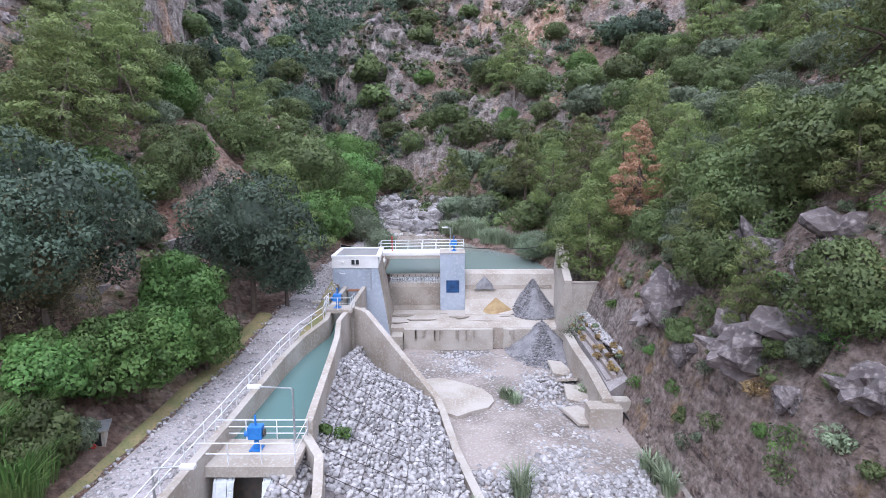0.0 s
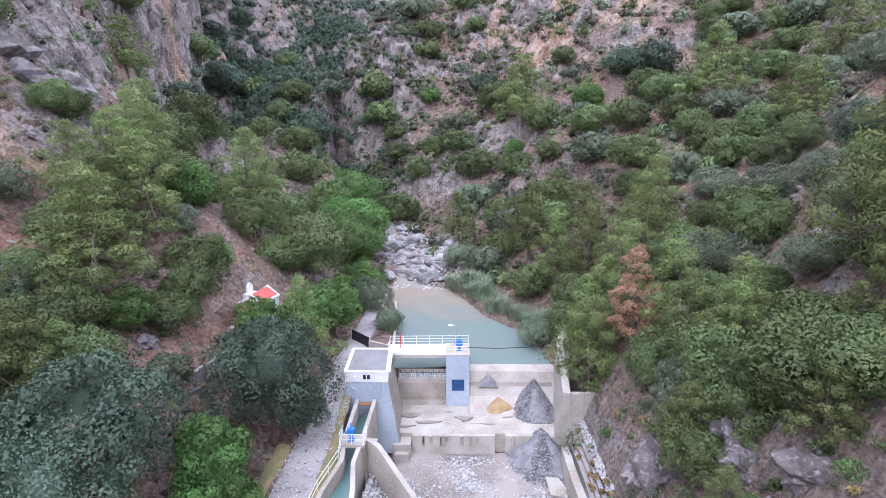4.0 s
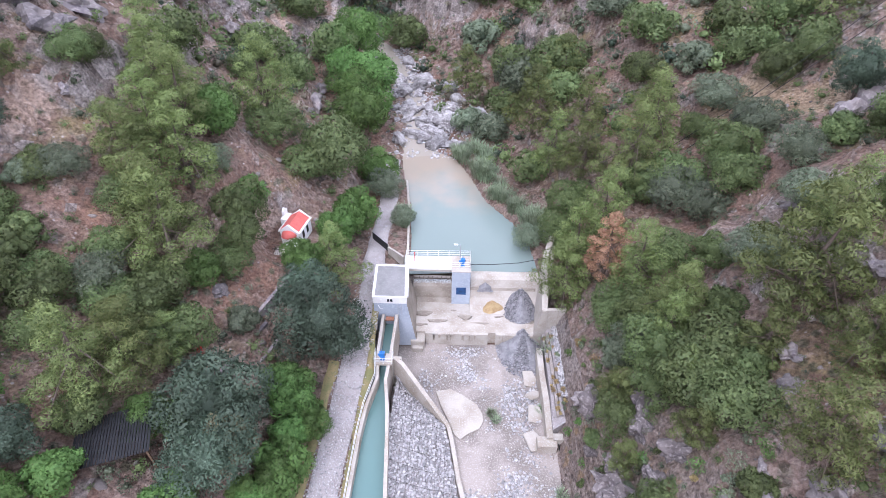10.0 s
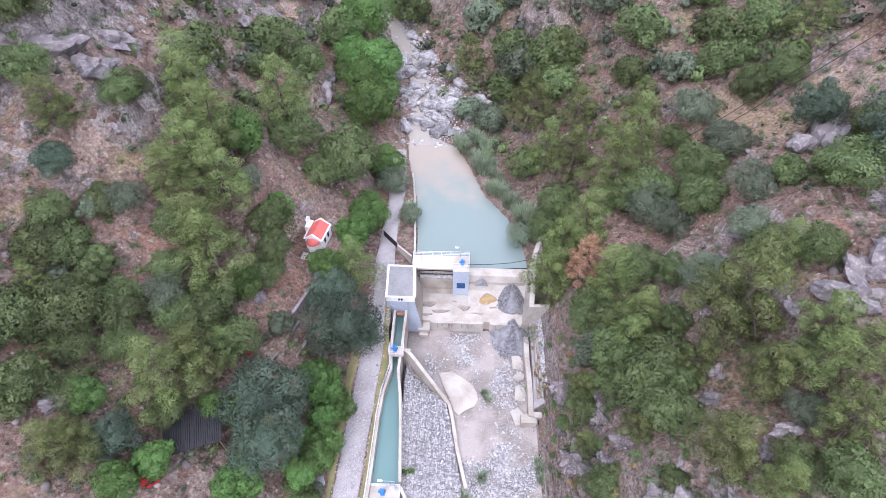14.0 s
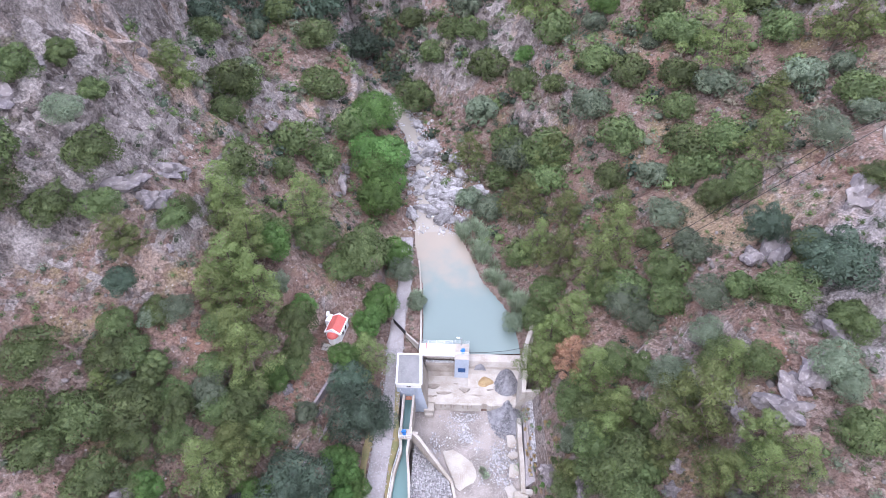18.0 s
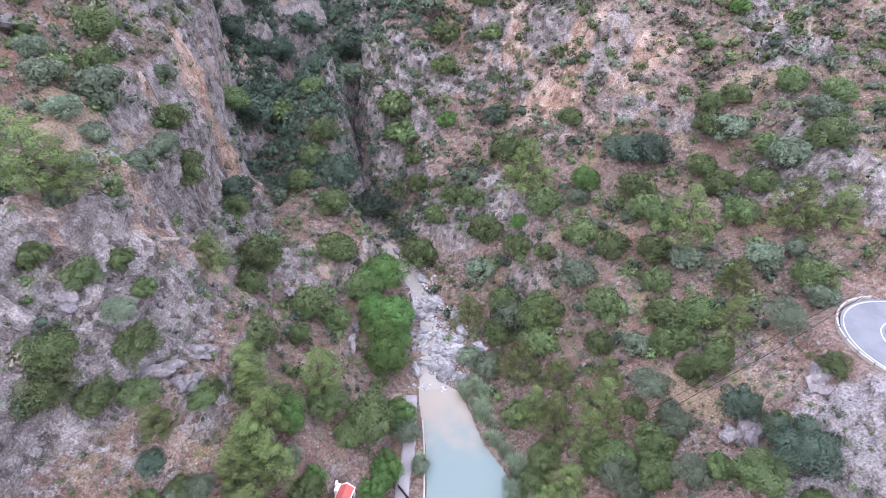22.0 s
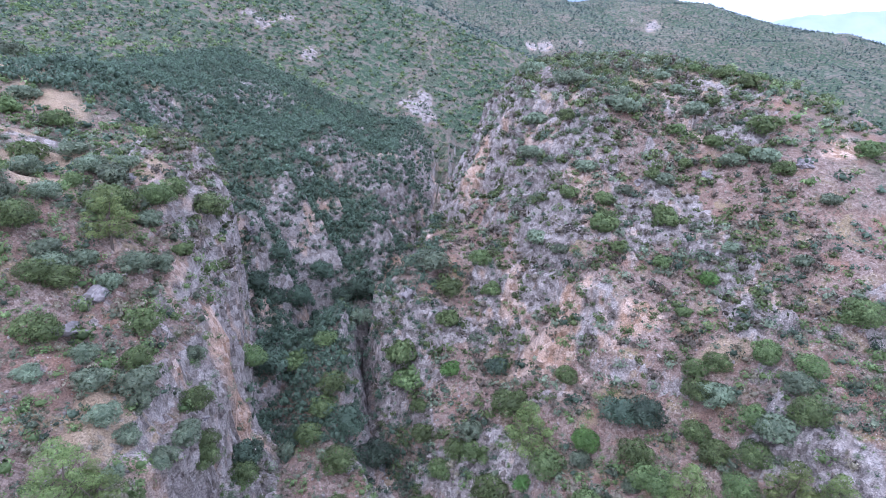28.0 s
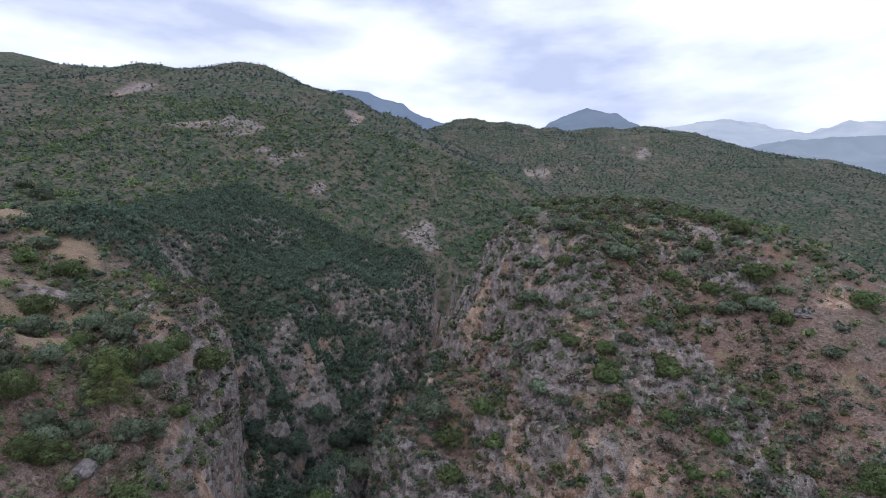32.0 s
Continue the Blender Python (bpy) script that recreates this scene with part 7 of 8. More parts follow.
grow(PINES, "pines on the east bank", (19.6, 77.3, 4.5), (24.7, 70.4, 4.9), (28.8, 76.5, 5.1), (20.0, 61.6, 3.9), (14.5, 55.5, 3.9), (21.8, 50.1, 3.5), (24.8, 43.9, 3.0), (22.1, 39.5, 2.9), (31.0, 38.0, 5.0), (37.1, 43.1, 3.4), (32.0, 29.6, 2.9), (26.4, 22.3, 3.2), (28.7, 18.4, 2.1), (38.6, 29.1, 3.1), (35.4, 29.0, 3.3), (23.5, 42.0, 3.9), (16.8, 60.5, 3.5), (16.3, 34.7, 2.0), (16.0, 28.1, 1.6), (20.7, 27.5, 2.0), (21.1, 32.7, 2.0), (27.6, 33.8, 2.3), (35.0, 22.8, 2.8), (36.8, 32.9, 2.8))
grow(DARKS, "dark evergreens on the east slope", (43.0, 142.8, 5.6), (50.0, 141.5, 5.6))
grow(GREENS, "green broadleaf trees on the east slope", (14.9, 137.2, 2.7), (33.9, 140.4, 4.3), (75.9, 169.8, 3.4))
grow(MAQS, "green shrubs on the east slope", (11.0, 118.2, 4.7), (16.8, 113.4, 4.6), (8.7, 111.8, 4.7), (12.7, 83.9, 3.9), (30.4, 92.6, 3.3), (43.5, 88.2, 3.8), (46.9, 89.2, 3.2), (-4.7, 153.0, 4.2), (1.4, 149.5, 4.8), (5.7, 139.2, 5.4), (12.8, 158.3, 6.4), (30.3, 157.6, 3.9), (22.0, 136.1, 5.1), (14.9, 130.5, 4.1), (21.5, 122.5, 3.0), (29.8, 122.0, 4.7), (36.0, 115.1, 4.5), (45.3, 131.9, 4.8), (45.3, 124.5, 3.9), (48.4, 120.6, 3.8), (62.3, 135.5, 4.1), (45.7, 111.9, 4.4), (44.2, 103.6, 3.6), (65.1, 143.3, 4.8), (70.8, 146.3, 4.0), (64.9, 146.7, 3.5), (74.7, 129.2, 4.4), (82.5, 122.5, 4.7))
grow(MAQS, "green shrubs on the east slope", (71.0, 92.9, 4.3), (50.8, 92.8, 4.5), (44.7, 94.7, 4.7), (32.9, 99.9, 4.9), (19.5, 108.6, 6.0), (19.0, 101.0, 5.2), (51.7, 82.3, 3.1), (46.8, 81.0, 2.7), (64.4, 128.5, 4.6), (65.3, 116.0, 4.3), (70.6, 121.5, 4.3), (109.7, 147.9, 5.6), (66.3, 162.6, 2.4), (82.2, 143.2, 4.4), (90.4, 136.0, 4.2))
grow(OLIVES, "olive shrubs on the east slope", (13.4, 116.4, 4.1), (5.8, 98.3, 3.6), (1.2, 102.0, 3.2), (38.1, 89.6, 3.1), (38.8, 80.2, 4.1), (4.2, 129.4, 4.5), (0.4, 154.8, 4.1), (28.3, 111.9, 4.6), (31.0, 136.8, 3.1), (42.9, 126.1, 2.6), (51.7, 107.3, 4.2), (69.2, 140.2, 5.1), (76.3, 122.8, 4.9), (65.5, 102.1, 4.0), (72.0, 102.7, 2.4), (60.3, 81.0, 3.9), (70.3, 87.3, 3.0), (12.5, 114.3, 5.8), (84.7, 131.6, 3.9), (103.5, 168.6, 3.4))
grow(PINES, "pines on the east slope", (19.6, 105.1, 3.9), (0.9, 113.0, 4.5), (13.3, 92.1, 4.9), (21.0, 86.1, 4.6), (15.7, 81.9, 4.1), (31.0, 84.1, 3.7), (17.9, 142.6, 7.0), (52.3, 113.6, 6.6), (72.7, 108.6, 5.7), (79.6, 104.1, 4.8), (54.1, 86.1, 4.6), (58.6, 97.2, 3.8))
grow(DARKS, "dark evergreens on the eastern heights", (8.7, 174.1, 4.3))
grow(MAQS, "green shrubs on the eastern heights", (3.4, 204.8, 4.7), (7.8, 195.7, 3.8), (36.1, 204.3, 3.8), (48.4, 200.7, 4.0), (47.6, 194.3, 3.9), (68.6, 194.6, 3.9), (50.9, 184.0, 3.0), (63.8, 179.1, 3.3), (82.1, 215.2, 2.9), (9.8, 176.3, 3.6), (67.0, 207.1, 2.8), (103.1, 212.7, 4.0), (110.3, 198.7, 4.2), (94.2, 221.3, 4.2), (110.8, 260.8, 3.7), (99.7, 262.2, 2.6), (118.5, 249.4, 4.5), (143.2, 205.1, 5.4), (46.5, 190.3, 4.8), (68.3, 191.0, 4.4), (38.1, 228.3, 3.8), (81.8, 227.2, 3.7), (112.5, 221.1, 6.7))
grow(OLIVES, "olive shrubs on the eastern heights", (25.3, 197.7, 4.7), (32.1, 189.0, 3.9), (24.7, 228.4, 5.5), (43.4, 211.7, 5.1), (85.5, 177.4, 3.2), (56.3, 202.6, 3.6), (28.6, 246.1, 6.1), (62.0, 231.5, 5.7), (71.0, 206.3, 4.7), (90.8, 233.8, 5.7), (97.8, 211.2, 4.8), (107.1, 205.1, 5.0), (58.1, 235.1, 5.3), (28.6, 273.6, 6.7), (41.8, 252.5, 6.2), (83.7, 256.6, 3.6), (86.4, 245.5, 3.5), (119.7, 185.0, 3.8))
grow(DARKS, "dark evergreens on the west bank", (-16.2, 43.4, 5.3), (-18.7, 49.2, 3.7), (-23.5, 30.6, 5.3), (-22.6, 25.9, 4.4), (-37.6, 24.0, 2.8), (-50.5, 51.6, 2.4), (-13.8, 44.6, 2.6))
grow(GREENS, "green broadleaf trees on the west bank", (-33.9, 67.8, 3.4), (-28.0, 59.3, 2.6), (-19.0, 61.1, 3.2), (-16.1, 67.5, 3.8), (-20.2, 53.6, 2.6), (-29.7, 46.4, 2.4), (-33.7, 22.6, 2.1), (-25.1, 21.3, 3.1), (-18.7, 37.1, 2.7), (-16.0, 33.9, 2.3), (-17.3, 28.1, 3.0), (-18.9, 24.3, 1.9), (-36.1, 19.5, 2.2), (-41.5, 27.7, 2.2), (-18.3, 35.7, 2.9), (-17.6, 31.9, 1.9), (-17.8, 26.7, 2.2), (-20.2, 25.0, 1.3), (-19.3, 28.7, 1.3), (-16.8, 35.5, 1.7), (-29.9, 29.5, 2.3), (-26.7, 29.6, 2.1))
grow(MAQS, "green shrubs on the west bank", (-28.7, 75.5, 4.3), (-46.1, 65.1, 2.7), (-46.7, 50.7, 2.5), (-49.1, 44.7, 3.1), (-51.0, 47.2, 2.4), (-38.5, 51.7, 3.2), (-27.6, 57.2, 3.4), (-41.8, 38.4, 3.0), (-33.4, 43.5, 3.3), (-40.7, 34.5, 2.5), (-29.9, 38.9, 3.7), (-45.6, 33.3, 2.8), (-43.0, 27.9, 2.5), (-20.2, 75.0, 5.5), (-23.3, 72.1, 3.8), (-46.8, 39.4, 2.5), (-38.7, 45.9, 2.4), (-45.7, 41.7, 1.9), (-34.4, 28.4, 2.4), (-55.8, 71.8, 2.2), (-55.5, 64.5, 3.8), (-62.6, 68.1, 2.9), (-67.1, 66.3, 2.3), (-60.2, 74.2, 2.2), (-46.5, 62.7, 2.7), (-62.7, 57.1, 4.1), (-62.7, 53.0, 4.4), (-58.5, 56.1, 3.3))
grow(MAQS, "green shrubs on the west bank", (-53.1, 58.6, 3.0), (-35.3, 71.2, 4.2), (-58.4, 40.1, 3.8), (-57.0, 32.6, 3.6), (-51.1, 43.4, 3.4), (-52.1, 33.9, 4.0), (-46.2, 36.7, 3.8), (-34.1, 40.8, 3.6), (-47.3, 26.8, 3.5), (-42.8, 40.0, 2.7), (-54.2, 28.9, 2.9), (-45.9, 43.8, 2.0), (-28.0, 50.4, 2.9), (-17.9, 21.5, 1.6), (-19.8, 23.2, 1.3), (-27.1, 52.7, 2.7), (-36.8, 40.0, 2.8), (-33.0, 36.2, 2.7), (-49.5, 34.3, 1.9))
grow(OLIVES, "olive shrubs on the west bank", (-43.9, 51.4, 2.6), (-32.3, 61.0, 2.2), (-38.6, 42.3, 3.1), (-25.2, 43.1, 1.9), (-12.8, 78.5, 3.2), (-9.1, 71.0, 2.2), (-47.5, 49.6, 2.0), (-66.2, 74.2, 2.1), (-57.4, 66.1, 2.9), (-49.6, 40.8, 2.0), (-17.2, 23.0, 1.0))
grow(PINES, "pines on the west bank", (-37.9, 59.6, 3.9), (-39.4, 54.9, 3.3), (-36.6, 64.8, 4.1), (-30.3, 78.6, 4.3), (-42.2, 73.1, 4.1), (-33.0, 47.1, 5.3), (-34.4, 30.6, 4.5), (-32.0, 33.8, 3.7), (-39.9, 22.3, 2.3), (-16.5, 54.7, 3.9), (-50.2, 55.5, 2.8), (-65.4, 76.5, 4.2), (-40.8, 69.8, 4.8), (-68.3, 73.3, 5.4), (-35.2, 49.7, 4.3), (-34.1, 57.5, 4.4), (-30.0, 37.5, 2.4), (-41.0, 21.4, 3.4), (-50.7, 39.1, 2.0))
grow(DARKS, "dark evergreens on the western heights", (-70.5, 171.5, 6.7), (-52.5, 239.6, 7.0), (-82.3, 206.6, 5.5), (-74.5, 217.7, 6.2), (-86.1, 201.3, 5.7), (-68.9, 234.9, 6.1), (-81.5, 216.7, 5.5), (-59.7, 235.8, 5.7))
grow(GREENS, "green broadleaf trees on the western heights", (-7.4, 177.5, 3.7))
grow(MAQS, "green shrubs on the western heights", (-62.4, 177.0, 5.1), (-51.9, 177.5, 4.3), (-24.7, 185.2, 6.2), (-22.7, 180.5, 6.3), (-18.3, 171.2, 3.4), (-8.8, 188.7, 4.2), (-9.2, 199.8, 5.6), (-147.6, 174.3, 5.7), (-170.0, 196.5, 4.3), (-154.4, 198.7, 5.2))
grow(OLIVES, "olive shrubs on the western heights", (-140.3, 186.0, 5.2), (-47.4, 212.1, 5.4), (-16.1, 207.1, 7.0), (-240.4, 289.9, 6.2), (-289.5, 334.1, 5.7), (-172.3, 208.2, 5.4))
grow(RUST, "dead pine on the east bank", (18.9, 53.2, 2.9))
grow(WILLOW, "weeping tree on the west bank", (-21.4, 27.6, 2.6))
for form in FORMS:
    for o in form.children:
        bpy.data.objects.remove(o)
    bpy.data.objects.remove(form)
TAKEN = np.array(GROWN)


def free(x, y, slack=0.75):
    near = np.full(np.shape(x), 1e9)
    for tx, ty, r in TAKEN:
        near = np.minimum(near, np.hypot(x - tx, y - ty) - r * slack)
    return near > 0


def mesh_z(x, y):
    """The height of the ground mesh between its corners."""
    i, j = np.clip(np.searchsorted(YS, y) - 1, 0, len(YS) - 2), np.clip(np.searchsorted(XS, x) - 1, 0, len(XS) - 2)
    u, v = (x - XS[j]) / (XS[j + 1] - XS[j]), (y - YS[i]) / (YS[i + 1] - YS[i])
    return (GZ[i, j] * (1 - u) + GZ[i, j + 1] * u) * (1 - v) + (GZ[i + 1, j] * (1 - u) + GZ[i + 1, j + 1] * u) * v


def shrub_mass(name, places, protos, mat, label, seed, size=(0.55, 2.0)):
    """Countless shrubs as one mesh."""
    rng = np.random.default_rng(seed)
    vs, fs, ns, tones, at = [], [], [], [], 0
    px, py = np.array([p[0] for p in places]), np.array([p[1] for p in places])
    pz = mesh_z(px, py)
    sx, sy, sz = face_shift(px, py, pz)
    px, py, pz = px + sx, py + sy, pz + sz
    for x, y, z in zip(px, py, pz):
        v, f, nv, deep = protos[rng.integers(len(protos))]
        a, s = rng.random() * 6.283, size[0] + (size[1] - size[0]) * rng.random() ** 1.7
        c, sn = math.cos(a) * s, math.sin(a) * s
        w = np.stack([v[:, 0] * c - v[:, 1] * sn + x, v[:, 0] * sn + v[:, 1] * c + y, v[:, 2] * s * rng.uniform(0.8, 1.2) + z - 0.2 * s], 1)
        vs.append(w)
        ns.append(np.stack([(nv[:, 0] * c - nv[:, 1] * sn) / s, (nv[:, 0] * sn + nv[:, 1] * c) / s, nv[:, 2]], 1))
        fs.append(f + at)
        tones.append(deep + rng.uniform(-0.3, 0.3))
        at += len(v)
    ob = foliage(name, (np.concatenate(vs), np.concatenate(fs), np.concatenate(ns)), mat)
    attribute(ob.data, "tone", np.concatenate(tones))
    return tagged(ob, label, "shrubs", kind="stuff")


def shrub_protos(seed, number, count, size, h=2.0, w=1.3, lobes=8, heart=5):
    """Shrubs of leaf sprays over small billows, dense inside."""
    rng = np.random.default_rng(seed)
    out = []
    for _ in range(number):
        hh, ww = h * rng.uniform(0.8, 1.2), w * rng.uniform(0.8, 1.2)
        made = leaves(rng, crown_lobes(rng, hh, 0.0, ww, lobes, 0.85, 0.42), count, size, 0.82, 0.8)
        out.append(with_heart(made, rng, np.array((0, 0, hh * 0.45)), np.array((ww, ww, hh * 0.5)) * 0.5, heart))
    return out


def slopes(x, y):
    road = (x > 60) & (np.abs(y - 74) < 17)
    near = road | (y < 80) & (x > -62) & (x < 62)
    works = near | (x > -19) & (x < pool_right(y) + 3) & (y < 100) | (np.abs(x - stream_x(y)) < 4.5)
    amount = np.clip(0.8 + fbm(x, y, 22, 3, 81) * 1.6, 0.15, 1.0) * np.where(slope_at(x, y) > 2.2, 0.8, 1.0)
    return np.where(works | ~free(x, y) | (woods(x, y) > 0.3), 0.0, amount * (1 - 0.8 * dry_at(x, y)))


def woods(x, y):
    """Dense pine woods in the side valley and up the far west side."""
    out = (x > bend(y) - 9) | (y < 150) | (x < -190) | (y > 430) | (past_edge(x, y, CLIFF_EDGE)[0] > -3) & (y < 215)
    clearing = np.exp(-(((x + 86) / 20) ** 2 + ((y - 280) / 26) ** 2))
    return np.where(out, 0.0, np.clip(1.0 + fbm(x, y, 30, 3, 84) * 1.3 - 0.75 * clearing, 0, 1) * np.where(slope_at(x, y) < 3.2, 1.0, 0.5))


wood_places = scatter(7500, -190, -30, 150, 430, 1.9, woods, 77)
def near_slopes(x, y):
    works = (x > -18.5) & (x < 13.5) & (y < 66) | (x > -19) & (x < pool_right(y) + 3) & (y < 100) | (np.hypot(x + 21, y - 55) < 7)
    return np.where(works | ~free(x, y, 0.55) | (y > 80) | (np.abs(x) > 62), 0.0, np.clip(0.6 + fbm(x, y, 12, 3, 85) * 1.6, 0.0, 1.0))


close_places = scatter(1500, -62, 62, 10, 80, 1.4, near_slopes, 78)
shrub_mass("shrubs", close_places[::2], shrub_protos(107, 6, 170, 0.10, 1.2, 0.9, 9), M_MAQUIS, "small green bushes on the banks", 108, (0.3, 1.25))
shrub_mass("shrubs", close_places[1::2], shrub_protos(109, 6, 170, 0.10, 1.2, 0.9, 9), M_OLIVE, "small grey-green bushes on the banks", 110, (0.3, 1.25))
mix_rng = random.Random(9)
for reach, seed, size, leaf, number, count, gap in (((12, 150), 74, (0.3, 2.0), 0.17, 110, 4600, 1.7), ((150, 300), 73, (0.35, 2.3), 0.25, 70, 7000, 1.8)):
    split = [[], [], [], []]
    for p in scatter(count, -115, 115, *reach, gap, slopes, seed):
        split[mix_rng.choice((0, 0, 0, 1, 1, 2, 3, 3))].append(p)
    for places, mat, label in zip(split, (M_MAQUIS, M_OLIVE, M_DARK, M_DRYSCRUB), ("green evergreen scrub scattered over the slopes", "grey-green scrub scattered over the slopes", "dark evergreen scrub scattered over the slopes", "dry grey-brown scrub scattered over the slopes")):
        shrub_mass("shrubs", places, shrub_protos(91 + seed, 7, number, leaf, 1.6, 1.25, 9), mat, label, seed + 20, size)
def crag_top(x, y):
    return np.where(~free(x, y) | (dry_at(x, y) > 0.4) | (x < bend(y) + 14), 0.0, np.clip(0.7 + fbm(x, y, 20, 3, 89) * 1.5, 0.05, 1.0))


top_places = scatter(620, 0, 150, 205, 320, 3.2, crag_top, 72)
shrub_mass("shrubs", top_places[::2], shrub_protos(113, 6, 110, 0.25, 2.0, 1.6, 10), M_MAQUIS, "rounded green scrub on the top of the crag", 114, (0.7, 1.9))
shrub_mass("shrubs", top_places[1::2], shrub_protos(115, 6, 110, 0.25, 2.0, 1.6, 10), M_OLIVE, "rounded grey-green scrub on the top of the crag", 116, (0.7, 1.9))
shrub_mass("woods", wood_places, shrub_protos(103, 7, 60, 0.36, 4.2, 2.1, 10), M_DARK, "dark pine woods in the side valley", 104, (0.6, 1.4))

def ravine(x, y):
    open_water = np.abs(x - bend(y)) < 3.0
    return np.where(open_water | (past_edge(x, y, CLIFF_EDGE)[0] > -2) | ~free(x, y), 0.0, np.clip(0.8 + fbm(x, y, 16, 3, 86) * 1.4, 0.1, 1.0))


ravine_places = scatter(2000, -84, -14, 150, 270, 1.8, ravine, 79)
shrub_mass("woods", ravine_places, shrub_protos(111, 6, 90, 0.26, 3.0, 1.7, 10), M_DARK, "dark trees and scrub clinging to the ravine", 112, (0.5, 1.6))


def mid_slopes(x, y):
    inside = (x > -115) & (x < 115) & (y < 300) | (woods(x, y) > 0.3)
    return np.where(inside | (np.abs(x) > 0.9 * y + 25) | (dry_at(x, y) > 0.6), 0.0, np.clip(0.7 + fbm(x, y, 40, 3, 82) * 1.5, 0.15, 1.0))


mid_places = scatter(9000, -460, 330, 20, 640, 3.8, mid_slopes, 75)
shrub_mass("shrubs", mid_places[::2], shrub_protos(97, 5, 30, 0.46, 2.4, 2.0, 7, 4), M_MAQUIS, "green scrub on the higher slopes", 98, (0.6, 1.8))
shrub_mass("shrubs", mid_places[1::2], shrub_protos(99, 5, 30, 0.46, 2.4, 2.0, 7, 4), M_DARK, "dark scrub and pines on the higher slopes", 100, (0.6, 1.8))
def terrace_scrub(x, y):
    off = (dry_at(x, y) > 0.55) | (woods(x, y) > 0.3) | ~free(x, y) | (past_edge(x, y, CLIFF_EDGE)[0] < 3) & (y < 215)
    return np.where(off, 0.0, np.clip(0.7 + fbm(x, y, 18, 3, 90) * 1.5, 0.05, 1.0))


terrace_places = scatter(620, -200, -72, 100, 300, 3.4, terrace_scrub, 71)
shrub_mass("shrubs", terrace_places[::2], shrub_protos(117, 6, 110, 0.24, 2.0, 1.6, 10), M_MAQUIS, "rounded green scrub on the western heights", 118, (0.7, 1.9))
shrub_mass("shrubs", terrace_places[1::2], shrub_protos(119, 6, 110, 0.24, 2.0, 1.6, 10), M_OLIVE, "rounded grey-green scrub on the western heights", 120, (0.7, 1.9))
rows = [(-128 - 5.2 * i + 1.4 * j, 172 + 5.0 * j + 0.35 * i) for i in range(8) for j in range(6)]
shrub_mass("olive_grove", rows, shrub_protos(105, 5, 60, 0.30, 2.4, 1.8, 9), M_OLIVE, "rows of grey-green olive trees on the dry terraces", 106, (0.8, 1.3))


def far_woods(x, y):
    return np.where((y < 640) & (x > -460) & (x < 330) | (np.abs(x) > 0.88 * y + 20), 0.0, np.clip(0.85 + 1.1 * fbm(x, y, 90, 3, 83), 0, 1) * (1 - 0.5 * bare_heights(x, y)))


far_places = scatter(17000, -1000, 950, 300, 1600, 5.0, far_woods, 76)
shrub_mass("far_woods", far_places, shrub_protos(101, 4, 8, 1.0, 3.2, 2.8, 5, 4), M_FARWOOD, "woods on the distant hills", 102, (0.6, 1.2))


# ---------------------------------------------------------------- reeds, weeds and bushes by the works
def blades(rng, count, height, spread_, width=0.035):
    """Long thin leaves that rise from one foot and arch over."""
    a, q = rng.random(count) * 6.283, spread_ * rng.random(count) ** 0.5
    h = height * rng.uniform(0.55, 1.1, count)
    foot = np.stack([np.cos(a) * q, np.sin(a) * q, np.zeros(count)], 1)
    out = np.stack([np.cos(a), np.sin(a), np.zeros(count)], 1)
    side = np.stack([-np.sin(a), np.cos(a), np.zeros(count)], 1) * width
    up = np.array((0, 0, 1.0))
    mid = foot + out * h[:, None] * 0.12 + up * h[:, None] * 0.65
    tip = foot + out * h[:, None] * 0.45 + up * h[:, None] * rng.uniform(0.75, 1.0, count)[:, None]
    v = np.stack([foot - side, foot + side, mid + side, mid - side, tip], 1).reshape(-1, 3)
    i = np.arange(count)[:, None] * 5
    f = np.concatenate([np.concatenate([i, i + 1, i + 2, i + 3], 1), np.concatenate([i + 3, i + 2, i + 4, i + 4], 1)])
    return v, f


def reed_clump(x, y, height, spread_, count, mat, label, category="reeds", group=""):
    rng = np.random.default_rng(int(x * 31 + y * 17) % 9999 + 5)
    v, f = blades(rng, count, height, spread_)
    quads, tris = f[:count], f[count:, :3]
    ob = thing("reed_clump", (x, y, ground_at(x, y) - 0.1), label, category, group)
    bm = bmesh.new()
    vs = [bm.verts.new(p) for p in v]
    for q in quads:
        bm.faces.new([vs[k] for k in q])
    for q in tris:
        bm.faces.new([vs[k] for k in q])
    part("leaves", bm, mat, ob)
    return ob


reed_rng = random.Random(19)
for i in range(34):
    y = reed_rng.uniform(69, 104)
    x = float(pool_right(min(y, 95))) + reed_rng.uniform(0.4, 5.5)
    reed_clump(x, y, reed_rng.uniform(1.8, 3.2), 1.3, 190, M_REED, "tall grey-green reed clump at the pool's edge", "reeds", "reeds by the pool")
for x, y in ((-8.9, 70.5), (-9.2, 73.0), (-8.7, 71.8)):
    reed_clump(x, y, 2.4, 0.9, 150, M_REED, "grey-green reeds on the near pool bank", "reeds", "reeds by the pool")
for x, y in ((-17.6, 20.6), (-18.6, 21.8), (-17.0, 19.0), (-19.2, 20.2)):
    reed_clump(x, y, 2.4, 1.1, 240, M_GREEN, "lush green cane clump beside the track", "reeds", "canes by the track")
